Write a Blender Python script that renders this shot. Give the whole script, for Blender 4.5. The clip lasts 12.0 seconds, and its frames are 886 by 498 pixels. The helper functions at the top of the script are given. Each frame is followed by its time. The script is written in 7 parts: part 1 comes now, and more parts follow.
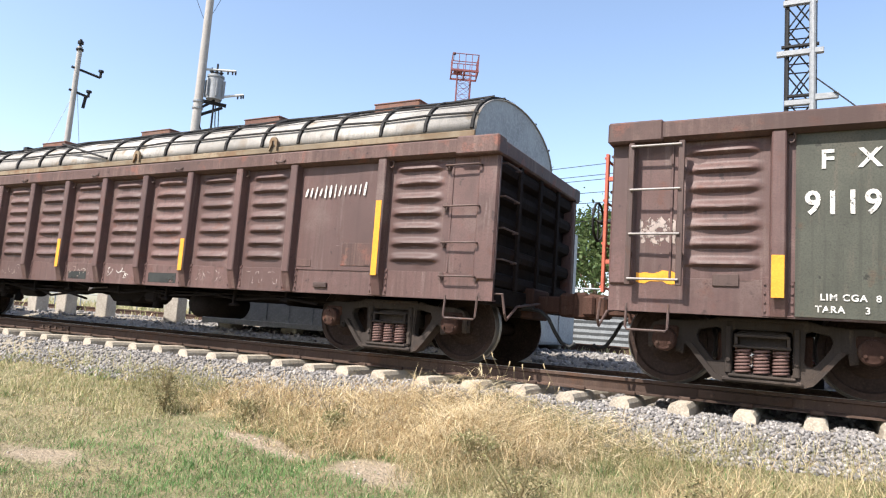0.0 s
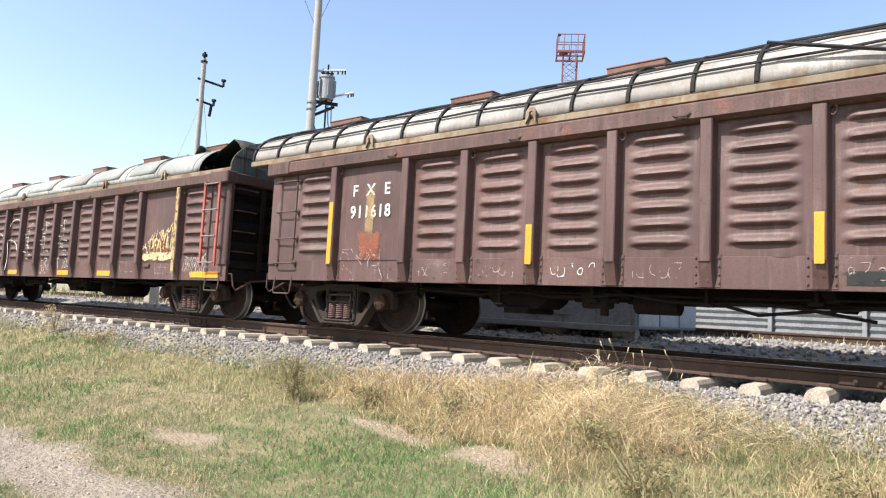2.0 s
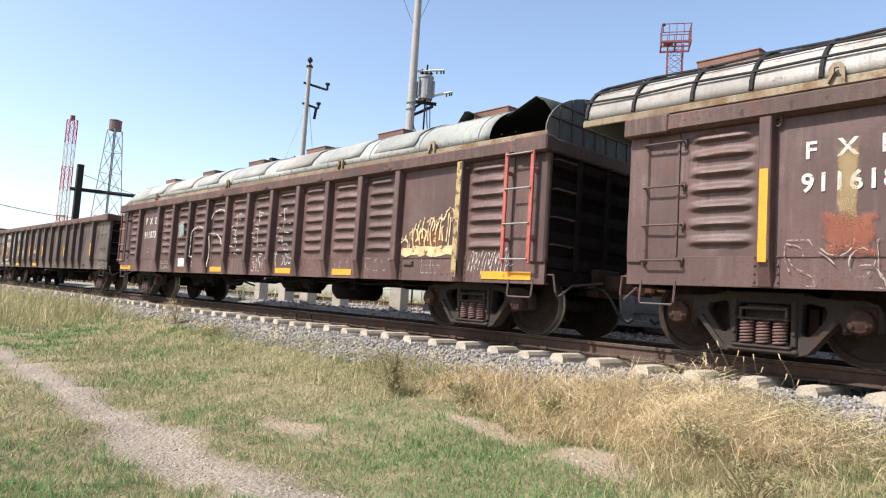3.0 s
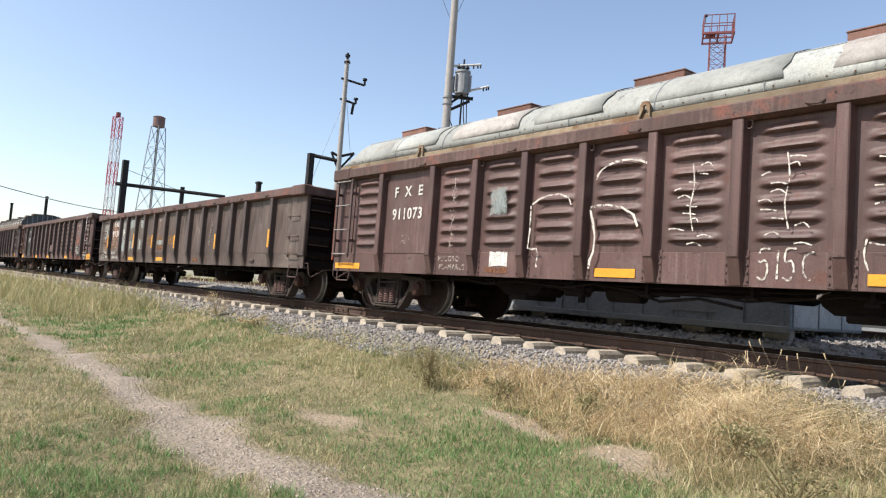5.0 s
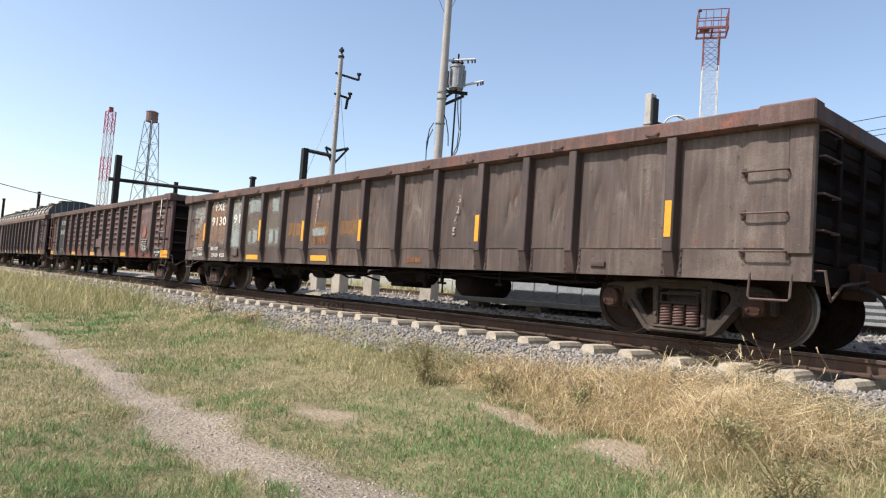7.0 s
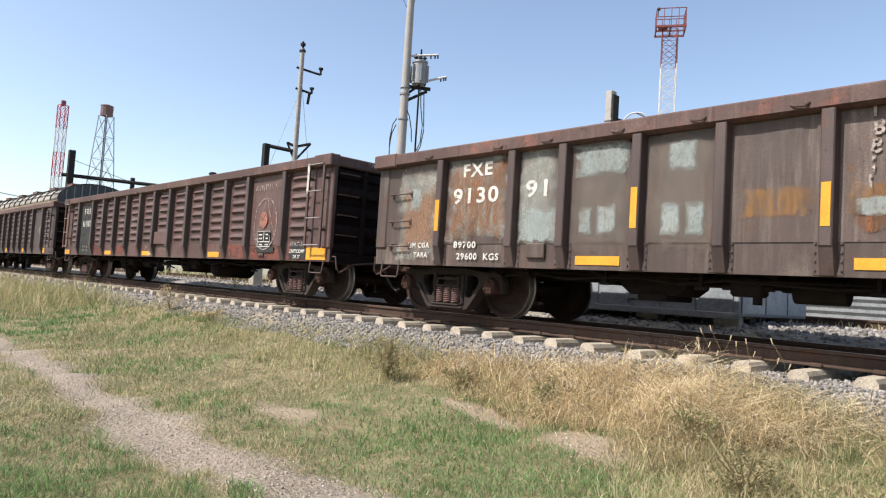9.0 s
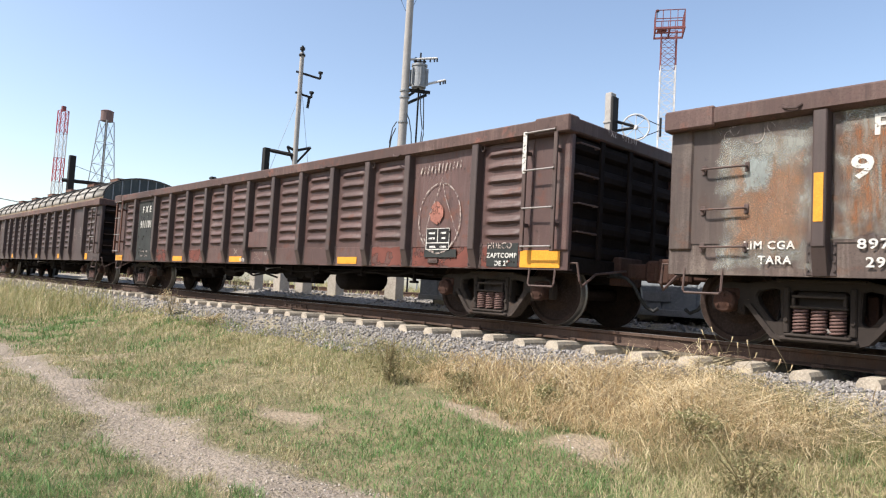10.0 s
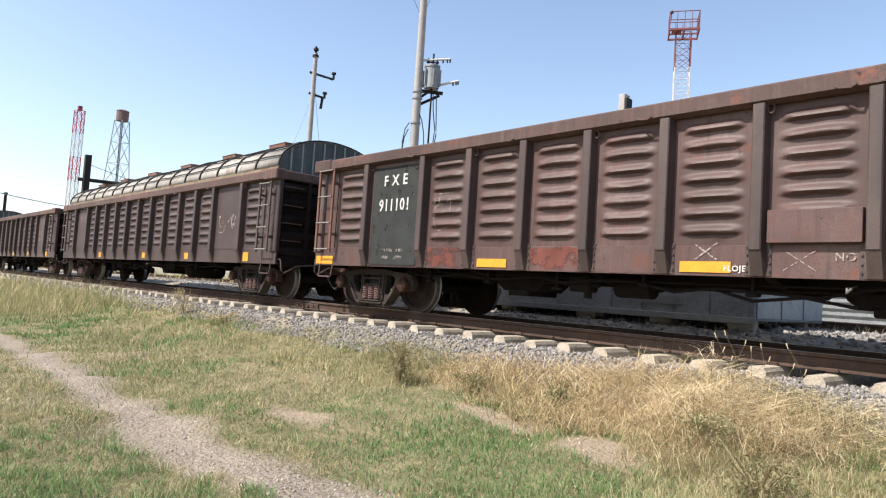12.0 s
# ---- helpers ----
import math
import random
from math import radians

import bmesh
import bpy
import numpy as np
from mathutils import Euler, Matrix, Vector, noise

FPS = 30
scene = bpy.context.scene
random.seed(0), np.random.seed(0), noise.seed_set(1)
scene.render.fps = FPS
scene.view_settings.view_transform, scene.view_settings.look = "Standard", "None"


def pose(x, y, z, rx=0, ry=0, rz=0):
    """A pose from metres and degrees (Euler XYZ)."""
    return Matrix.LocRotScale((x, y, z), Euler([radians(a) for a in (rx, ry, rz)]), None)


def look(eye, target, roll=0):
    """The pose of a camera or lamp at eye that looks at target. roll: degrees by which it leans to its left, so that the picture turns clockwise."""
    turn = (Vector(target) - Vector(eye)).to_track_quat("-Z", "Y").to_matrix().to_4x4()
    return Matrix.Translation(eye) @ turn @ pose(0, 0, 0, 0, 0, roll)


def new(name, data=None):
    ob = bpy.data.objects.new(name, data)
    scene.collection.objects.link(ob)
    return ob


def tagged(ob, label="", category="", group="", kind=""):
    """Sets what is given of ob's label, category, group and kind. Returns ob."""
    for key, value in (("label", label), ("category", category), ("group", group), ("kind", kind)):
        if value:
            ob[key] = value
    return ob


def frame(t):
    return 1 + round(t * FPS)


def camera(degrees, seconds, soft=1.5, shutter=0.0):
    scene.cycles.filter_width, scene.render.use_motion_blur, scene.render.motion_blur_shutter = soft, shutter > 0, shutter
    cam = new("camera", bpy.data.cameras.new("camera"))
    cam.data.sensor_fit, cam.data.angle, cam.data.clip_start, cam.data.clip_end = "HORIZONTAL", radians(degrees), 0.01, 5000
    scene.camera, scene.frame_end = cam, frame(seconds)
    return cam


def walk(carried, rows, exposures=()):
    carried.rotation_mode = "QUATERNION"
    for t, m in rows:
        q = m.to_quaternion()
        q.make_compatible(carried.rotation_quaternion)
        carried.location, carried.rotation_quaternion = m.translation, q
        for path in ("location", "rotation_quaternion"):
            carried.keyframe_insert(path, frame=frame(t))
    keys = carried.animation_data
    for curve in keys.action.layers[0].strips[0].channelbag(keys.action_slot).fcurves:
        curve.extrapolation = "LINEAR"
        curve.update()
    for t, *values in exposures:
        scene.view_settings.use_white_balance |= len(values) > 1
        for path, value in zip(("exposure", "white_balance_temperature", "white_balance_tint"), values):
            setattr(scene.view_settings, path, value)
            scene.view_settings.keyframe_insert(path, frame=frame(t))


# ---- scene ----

# ---- camera: stands at the trackside, turned by hand after the train ----
EYE = (0.0, 0.0, 0.40)          # z = 0 is the top of the rails
TURN = [                        # seconds, yaw, pitch, roll
    (0, 28.55, 6.74, -4.06),
    (0.5, 26.25, 6.87, -3.79),
    (1, 26.95, 6.59, -3.53),
    (1.5, 31.91, 6.08, -3.34),
    (2, 38.17, 5.12, -2.91),
    (2.5, 43.10, 4.62, -3.85),
    (3, 46.45, 4.46, -3.70),
    (3.5, 48.54, 4.37, -3.68),
    (5.5, 49.53, 3.80, -4.21),
    (6, 49.44, 3.69, -4.43),
    (6.5, 49.82, 3.51, -4.23),
    (7, 49.04, 3.43, -4.06),
    (9, 45.98, 3.28, -3.57),
    (9.5, 45.85, 3.26, -3.48),
    (10, 46.05, 3.53, -3.21),
    (10.5, 46.25, 3.46, -3.16),
    (11, 46.81, 3.36, -3.40),
    (11.5, 46.81, 3.32, -3.63),
    (12, 47.02, 3.55, -3.66),
]
cam = camera(66.65, 12.0, 1.2)
walk(cam, [(t, pose(*EYE, 90 + p, r, y)) for t, y, p, r in TURN], [(0.0, 1.02, 6600, 11), (1.5, 1.02, 6600, 11), (2.5, 0.90, 6600, 11), (3.5, 0.69, 6600, 11), (5.5, 0.58, 6700, 11), (7.0, 0.58, 6700, 11), (9.0, 0.62, 6700, 11), (12.0, 0.76, 6700, 11)])

# ---- daylight ----
SUN_TO = Vector((-0.30, -0.68, 0.90)).normalized()   # towards the sun
world = bpy.data.worlds.new("sky")
world.use_nodes = True
scene.world = world
wn = world.node_tree
sky = wn.nodes.new("ShaderNodeTexSky")
sky.sky_type, sky.sun_disc = "NISHITA", False
sky.sun_elevation = math.asin(SUN_TO.z)
sky.sun_rotation = math.atan2(SUN_TO.x, SUN_TO.y)
sky.altitude, sky.air_density, sky.dust_density, sky.ozone_density = 500, 1.0, 2.0, 0.0
wn.links.new(sky.outputs[0], wn.nodes["Background"].inputs[0])
wn.nodes["Background"].inputs[1].default_value = 0.15
sun = new("sun", bpy.data.lights.new("sun", "SUN"))
sun.data.energy, sun.data.angle, sun.data.color = 5.0, radians(0.5), (1.0, 0.965, 0.91)
sun.matrix_world = look(SUN_TO * 50, (0, 0, 0))


# ---- materials ----
def mat(name, rough=0.7, metal=0.0, spec=0.3):
    m = bpy.data.materials.new(name)
    m.use_nodes = True
    b = m.node_tree.nodes["Principled BSDF"]
    b.inputs["Roughness"].default_value = rough
    b.inputs["Metallic"].default_value = metal
    b.inputs["Specular IOR Level"].default_value = spec
    return m, m.node_tree, b


def node(nt, kind, **values):
    n = nt.nodes.new(kind)
    for k, v in values.items():
        n.inputs[k].default_value = v
    return n


def mixed(nt, fac, a, b):
    """A colour between a and b, each a tuple or a socket, by the socket fac."""
    n = nt.nodes.new("ShaderNodeMix")
    n.data_type = "RGBA"
    for socket, v in ((n.inputs[0], fac), (n.inputs[6], a), (n.inputs[7], b)):
        if isinstance(v, (tuple, float, int)):
            socket.default_value = (*v, 1) if isinstance(v, tuple) else v
        else:
            nt.links.new(v, socket)
    return n.outputs[2]


def noisy(nt, scale, lo, hi, coord="Object", detail=5, stretch=(1, 1, 1), rnd=False):
    """0 to 1 from a noise texture, steepened between lo and hi."""
    tc = nt.nodes.new("ShaderNodeTexCoord")
    mp = nt.nodes.new("ShaderNodeMapping")
    mp.inputs["Scale"].default_value = stretch
    nt.links.new(tc.outputs[coord], mp.inputs[0])
    if rnd:
        oi = nt.nodes.new("ShaderNodeObjectInfo")
        mul = nt.nodes.new("ShaderNodeMath")
        mul.operation = "MULTIPLY"
        mul.inputs[1].default_value = 37.0
        nt.links.new(oi.outputs["Random"], mul.inputs[0])
        nt.links.new(mul.outputs[0], mp.inputs["Location"])
    tx = node(nt, "ShaderNodeTexNoise", Scale=scale, Detail=detail, Roughness=0.6)
    nt.links.new(mp.outputs[0], tx.inputs["Vector"])
    mr = node(nt, "ShaderNodeMapRange", **{"From Min": lo, "From Max": hi})
    nt.links.new(tx.outputs["Fac"], mr.inputs["Value"])
    return mr.outputs[0]


def bump(nt, b, height, strength, distance=0.01):
    n = node(nt, "ShaderNodeBump", Strength=strength, Distance=distance)
    nt.links.new(height, n.inputs["Height"])
    nt.links.new(n.outputs[0], b.inputs["Normal"])


def paint(name, base, rust, dirt, rust_at=0.6, rough=0.6, streaks=0.55, spec=0.33):
    """Old paint on steel: chalky patches, rust blooms, dust and streaks running down."""
    m, nt, b = mat(name, rough, 0, spec)
    oi = nt.nodes.new("ShaderNodeObjectInfo")
    darker = tuple(v * 0.72 for v in base)
    c = mixed(nt, oi.outputs["Random"], base, darker)
    c = mixed(nt, noisy(nt, 2.2, 0.38, 0.68, rnd=True), c, tuple(v * 1.35 for v in base))
    c = mixed(nt, noisy(nt, 5.0, streaks, 0.8, stretch=(3.0, 3.0, 0.25), rnd=True), c, dirt)
    c = mixed(nt, noisy(nt, 4.0, 0.52, 0.80, stretch=(3.5, 3.5, 0.12), rnd=True), c, tuple(v * 0.45 for v in base))
    c = mixed(nt, noisy(nt, 1.3, 0.56, 0.80, detail=4, rnd=True), c, dirt)
    rusty = noisy(nt, 3.4, rust_at, rust_at + 0.14, detail=9, rnd=True)
    c = mixed(nt, rusty, c, rust)
    c = mixed(nt, noisy(nt, 0.55, 0.42, 0.7, detail=3, rnd=True), c, tuple(v * 0.55 for v in base))
    c = mixed(nt, noisy(nt, 60, 0.45, 0.8, detail=3), c, tuple(v * 0.6 for v in base))
    c = mixed(nt, noisy(nt, 26, 0.73, 0.80, detail=2, stretch=(0.35, 1, 1.6), rnd=True), c, dirt)
    c = mixed(nt, noisy(nt, 9, 0.64, 0.70, detail=8, rnd=True), c, tuple(v * 0.4 for v in base))
    nt.links.new(c, b.inputs["Base Color"])
    rr = node(nt, "ShaderNodeMapRange", **{"To Min": rough + 0.06, "To Max": rough + 0.25})
    nt.links.new(rusty, rr.inputs["Value"])
    nt.links.new(rr.outputs[0], b.inputs["Roughness"])
    bump(nt, b, noisy(nt, 45, 0.2, 0.8, detail=6), 0.25, 0.004)
    return m


def worn(name, base, keep=0.5, scale=16.0, rough=0.85):
    """Thin paint or chalk, flaked away in places so that the steel shows through."""
    m, nt, b = mat(name, rough, 0, 0.2)
    c = mixed(nt, noisy(nt, scale * 0.6, 0.35, 0.7, rnd=True), base, tuple(v * 0.62 for v in base))
    nt.links.new(c, b.inputs["Base Color"])
    hole = noisy(nt, scale, keep, keep + 0.10, detail=9, rnd=True)
    tp = nt.nodes.new("ShaderNodeBsdfTransparent")
    mx = nt.nodes.new("ShaderNodeMixShader")
    nt.links.new(hole, mx.inputs[0])
    nt.links.new(b.outputs[0], mx.inputs[1])
    nt.links.new(tp.outputs[0], mx.inputs[2])
    nt.links.new(mx.outputs[0], nt.nodes["Material Output"].inputs[0])
    return m


def smudge(name, base, keep=0.55, scale=7.0, runs=False):
    """A patch of thin paint that fades out unevenly towards its rim."""
    m, nt, b = mat(name, 0.85, 0, 0.2)
    c = mixed(nt, noisy(nt, 4, 0.35, 0.7, rnd=True), base, tuple(v * 0.7 for v in base))
    c = mixed(nt, noisy(nt, 7, 0.55, 0.75, stretch=(2.5, 1, 0.3), rnd=True), c, (base[0] * 0.75, base[1] * 0.5, base[2] * 0.36))
    nt.links.new(c, b.inputs["Base Color"])
    tc = nt.nodes.new("ShaderNodeTexCoord")
    sp = nt.nodes.new("ShaderNodeSeparateXYZ")
    nt.links.new(tc.outputs["Generated"], sp.inputs[0])
    ends = []
    for k in (0, 2):
        up = node(nt, "ShaderNodeMath")
        up.operation = "PINGPONG"
        up.inputs[1].default_value = 0.5
        nt.links.new(sp.outputs[k], up.inputs[0])
        ends.append(up.outputs[0])
    low = node(nt, "ShaderNodeMath")
    low.operation = "MINIMUM"
    nt.links.new(ends[0], low.inputs[0])
    nt.links.new(ends[1], low.inputs[1])
    add = node(nt, "ShaderNodeMath")
    add.operation = "MULTIPLY_ADD"
    nt.links.new(noisy(nt, scale, 0.25, 0.75, detail=8, rnd=True), add.inputs[0])
    add.inputs[1].default_value = -0.26
    nt.links.new(low.outputs[0], add.inputs[2])
    mr = node(nt, "ShaderNodeMapRange", **{"From Min": -0.10, "From Max": 0.06, "To Min": 0.0, "To Max": keep + 0.4})
    nt.links.new(add.outputs[0], mr.inputs["Value"])
    thin = node(nt, "ShaderNodeMath")
    thin.operation = "MULTIPLY"
    nt.links.new(mr.outputs[0], thin.inputs[0])
    worn_off = node(nt, "ShaderNodeMapRange", **{"To Min": 0.05 if runs else 0.65})
    nt.links.new(noisy(nt, scale * 2.2, 0.34 if runs else 0.30, 0.62 if runs else 0.58, detail=9, stretch=(1.6, 1, 0.22) if runs else (1.3, 1, 0.7), rnd=True), worn_off.inputs["Value"])
    nt.links.new(worn_off.outputs[0], thin.inputs[1])
    tp = nt.nodes.new("ShaderNodeBsdfTransparent")
    mx = nt.nodes.new("ShaderNodeMixShader")
    nt.links.new(thin.outputs[0], mx.inputs[0])
    nt.links.new(tp.outputs[0], mx.inputs[1])
    nt.links.new(b.outputs[0], mx.inputs[2])
    nt.links.new(mx.outputs[0], nt.nodes["Material Output"].inputs[0])
    return m


def plain(name, base, rough=0.75, metal=0.0, scale=8.0, vary=0.3, relief=0.2, spec=0.25):
    m, nt, b = mat(name, rough, metal, spec)
    c = mixed(nt, noisy(nt, scale, 0.35, 0.7, rnd=True), base, tuple(v * (1 - vary) for v in base))
    c = mixed(nt, noisy(nt, scale * 9, 0.45, 0.75, detail=3), c, tuple(min(1, v * (1 + vary * 0.7)) for v in base))
    nt.links.new(c, b.inputs["Base Color"])
    if relief:
        bump(nt, b, noisy(nt, scale * 6, 0.2, 0.8), relief, 0.006)
    return m


BROWN = paint("brown_car_paint", (0.098, 0.053, 0.047), (0.125, 0.048, 0.031), (0.175, 0.128, 0.112), 0.6, 0.52, 0.55, 0.42)
BROWN_POST = paint("dark_post_paint", (0.066, 0.044, 0.040), (0.12, 0.046, 0.026), (0.10, 0.075, 0.062), 0.6, 0.52, 0.55, 0.42)
BROWN_UMBER = paint("umber_car_paint", (0.086, 0.046, 0.041), (0.130, 0.046, 0.028), (0.125, 0.090, 0.078), 0.57, 0.52, 0.55, 0.42)
BROWN_DARK = paint("dark_brown_car_paint", (0.060, 0.038, 0.036), (0.065, 0.028, 0.017), (0.065, 0.048, 0.042), 0.6, 0.52, 0.55, 0.42)
BROWN_GREY = paint("faded_grey_brown_paint", (0.074, 0.050, 0.042), (0.13, 0.058, 0.034), (0.185, 0.148, 0.122), 0.58, 0.52, 0.46, 0.42)
CHORD = paint("chord_paint", (0.088, 0.050, 0.043), (0.21, 0.085, 0.062), (0.17, 0.115, 0.095), 0.55, 0.6, 0.5)
CREAM = paint("cream_roof_curb", (0.24, 0.185, 0.12), (0.15, 0.075, 0.035), (0.32, 0.26, 0.19), 0.47)
ROOF = paint("roof_sheet_paint", (0.33, 0.31, 0.285), (0.22, 0.165, 0.115), (0.40, 0.375, 0.34), 0.55, 0.8)
ROOF_GREEN = paint("pale_green_roof_paint", (0.29, 0.30, 0.28), (0.25, 0.18, 0.11), (0.36, 0.365, 0.325), 0.62, 0.8)
HATCH = paint("hatch_paint", (0.16, 0.078, 0.058), (0.167, 0.071, 0.037), (0.161, 0.118, 0.093), 0.5)
PRIMER = worn("red_primer", (0.155, 0.055, 0.043), 0.49, 5.0)
SLATE = worn("slate_stencil_field", (0.036, 0.039, 0.038), 0.60, 6.0)
GREEN_FIELD = paint("green_grey_stencil_field", (0.051, 0.053, 0.041), (0.087, 0.050, 0.031), (0.093, 0.081, 0.062), 0.62)
PATCH_BLUE = smudge("pale_blue_patch", (0.31, 0.35, 0.34), 0.30, 10.0)
PATCH_PALE = smudge("pale_film_patch", (0.33, 0.335, 0.305), 0.16, 4.0)
PATCH_TAN = smudge("tan_spray_patch", (0.45, 0.33, 0.18), 0.05, 11.0)
PATCH_RED = smudge("faded_red_patch", (0.34, 0.13, 0.085), 0.15, 11.0)
PATCH_OCHRE = smudge("ochre_rust_bloom", (0.29, 0.15, 0.085), 0.20, 5.0)
PATCH_ORANGE = smudge("worn_orange_band", (0.34, 0.18, 0.07), 0.0, 8.0, True)
PATCH_GREY = smudge("dusty_grey_green_patch", (0.22, 0.19, 0.165), -0.08, 3.0)
PATCH_RUST = smudge("orange_rust_patch", (0.25, 0.115, 0.058), 0.35, 7.0, True)
BLACK_STEEL = plain("black_steel", (0.016, 0.015, 0.015), 0.7, 0.0, 6, 0.4)
# Besides its grime, this near-black colour holds the shade below the cars.
UNDER = plain("shaded_grimy_underframe", (0.014, 0.011, 0.010), 0.95, 0.0, 5, 0.45, 0.2, 0.08)
TRUCK = paint("truck_cast_steel", (0.052, 0.042, 0.037), (0.075, 0.038, 0.024), (0.12, 0.09, 0.07), 0.6, 0.85, 0.6, 0.12)
WHEEL = plain("wheel_steel", (0.036, 0.024, 0.020), 0.85, 0.0, 5, 0.5, 0.2, 0.12)
TREAD = plain("polished_tread", (0.20, 0.19, 0.18), 0.4, 0.7, 20, 0.3, 0.05)
SPRING = plain("spring_steel", (0.14, 0.082, 0.072), 0.7, 0.1, 12, 0.35)
RUSTY = paint("rusty_iron", (0.058, 0.031, 0.024), (0.095, 0.042, 0.025), (0.09, 0.065, 0.05), 0.57, 0.85, 0.55, 0.15)
LADDER = paint("ladder_paint", (0.087, 0.055, 0.048), (0.124, 0.053, 0.031), (0.155, 0.124, 0.112), 0.58)
ORANGE = plain("orange_red_ladder_paint", (0.36, 0.09, 0.055), 0.55, 0, 5, 0.3, 0.1)
RED_LADDER = plain("dull_red_ladder_paint", (0.36, 0.095, 0.075), 0.6, 0, 5, 0.35, 0.1)
BARE = plain("worn_bare_steel", (0.25, 0.23, 0.22), 0.55, 0.4, 14, 0.4, 0.1)
YELLOW = plain("yellow_reflector", (0.63, 0.28, 0.03), 0.5, 0, 6, 0.22, 0.05)
WHITE = worn("white_stencil_paint", (0.62, 0.60, 0.56), 0.56, 24)
CHALK = worn("chalky_white_spray", (0.36, 0.30, 0.27), 0.47, 18)
TAN_SPRAY = worn("faded_tan_spray", (0.42, 0.31, 0.16), 0.48, 9)
WHITE_SPRAY = worn("white_spray_paint", (0.60, 0.56, 0.50), 0.50, 14)
SPRAY_CREAM = worn("cream_spray", (0.58, 0.44, 0.25), 0.54, 9)
TORN = plain("torn_sheet_steel", (0.035, 0.038, 0.030), 0.7, 0.3, 6, 0.6)
PINK_SPRAY = worn("faded_pink_spray", (0.30, 0.13, 0.10), 0.50, 12)
CONCRETE = plain("weathered_concrete", (0.40, 0.36, 0.31), 0.9, 0, 3, 0.3, 0.4)
TIE = plain("sleeper_concrete", (0.40, 0.345, 0.275), 0.9, 0, 7, 0.45, 0.5)
POLE = plain("concrete_pole", (0.33, 0.31, 0.29), 0.85, 0, 2, 0.2, 0.3)
# The cabin's grey is lowered to put the shade it stands in into the colour.
GREY_PANEL = plain("shaded_grey_cabin_paint", (0.24, 0.26, 0.28), 0.6, 0, 2, 0.3, 0.1)
WHITE_METAL = plain("whitish_sheet_metal", (0.34, 0.355, 0.36), 0.65, 0.1, 3, 0.3, 0.1)
GALV = plain("galvanised_steel", (0.26, 0.27, 0.28), 0.6, 0.3, 6, 0.3, 0.1)
MAST_RED = plain("mast_red_paint", (0.19, 0.066, 0.068), 0.75, 0, 4, 0.35, 0.0)
FENCE_GREY = plain("dull_barrier_sheet", (0.15, 0.16, 0.165), 0.75, 0.1, 3, 0.4, 0.2)
TANK_PAINT = plain("faded_tank_paint", (0.16, 0.105, 0.10), 0.8, 0, 4, 0.3)
BAND_RED = plain("mast_band_red", (0.42, 0.06, 0.06), 0.7, 0, 4, 0.25, 0.0)
MAST_WHITE = plain("mast_white_paint", (0.52, 0.51, 0.50), 0.7, 0, 4, 0.2, 0.0)
RUBBER = plain("black_rubber", (0.02, 0.02, 0.02), 0.6, 0, 10, 0.3)
RAIL = paint("rail_side_rust", (0.070, 0.046, 0.036), (0.10, 0.052, 0.032), (0.125, 0.09, 0.07), 0.55, 0.85, 0.55, 0.15)
RAIL_TOP = plain("rail_head_steel", (0.30, 0.28, 0.27), 0.35, 0.8, 12, 0.2, 0.05)
# End-wall shade is put into the near-black base; grime and rust lie over it.
END_STEEL = paint("shaded_grimy_end_steel", (0.017, 0.012, 0.011), (0.030, 0.016, 0.011), (0.036, 0.027, 0.023), 0.6, 0.9, 0.55, 0.12)
ROOF_END = paint("grey_roof_end_paint", (0.085, 0.10, 0.102), (0.14, 0.10, 0.075), (0.26, 0.255, 0.235), 0.55, 0.7)
BARK = plain("bark", (0.16, 0.115, 0.08), 0.9, 0, 5, 0.4, 0.6)


def leafy(name, colours, rough=0.6):
    """Blades or leaves that each take their own colour."""
    m, nt, b = mat(name, rough, 0, 0.2)
    g = nt.nodes.new("ShaderNodeNewGeometry")
    r = nt.nodes.new("ShaderNodeValToRGB")
    while len(r.color_ramp.elements) < len(colours):
        r.color_ramp.elements.new(0.5)
    for i, (e, c) in enumerate(zip(r.color_ramp.elements, colours)):
        e.position, e.color = i / (len(colours) - 1), (*c, 1)
    nt.links.new(g.outputs["Random Per Island"], r.inputs[0])
    nt.links.new(r.outputs[0], b.inputs["Base Color"])
    tr = node(nt, "ShaderNodeBsdfTranslucent")
    nt.links.new(r.outputs[0], tr.inputs["Color"])
    mx = node(nt, "ShaderNodeMixShader", Fac=0.28)
    nt.links.new(b.outputs[0], mx.inputs[1])
    nt.links.new(tr.outputs[0], mx.inputs[2])
    nt.links.new(mx.outputs[0], nt.nodes["Material Output"].inputs[0])
    return m


STRAW = leafy("dry_straw", [(0.485, 0.363, 0.198), (0.698, 0.565, 0.340), (0.233, 0.156, 0.081), (0.582, 0.453, 0.264), (0.116, 0.090, 0.046), (0.776, 0.666, 0.427), (0.349, 0.217, 0.112), (0.446, 0.363, 0.193)])
HAY = leafy("bleached_hay", [(0.601, 0.489, 0.313), (0.737, 0.629, 0.423), (0.485, 0.359, 0.201), (0.776, 0.689, 0.493), (0.388, 0.289, 0.162)])
TUFT = leafy("olive_tuft", [(0.302, 0.308, 0.138), (0.470, 0.409, 0.234), (0.202, 0.230, 0.089), (0.582, 0.470, 0.301), (0.269, 0.224, 0.123), (0.672, 0.549, 0.358)])
GRASS = leafy("short_grass", [(0.192, 0.218, 0.097), (0.288, 0.282, 0.141), (0.435, 0.365, 0.228), (0.147, 0.192, 0.074), (0.352, 0.314, 0.179)])
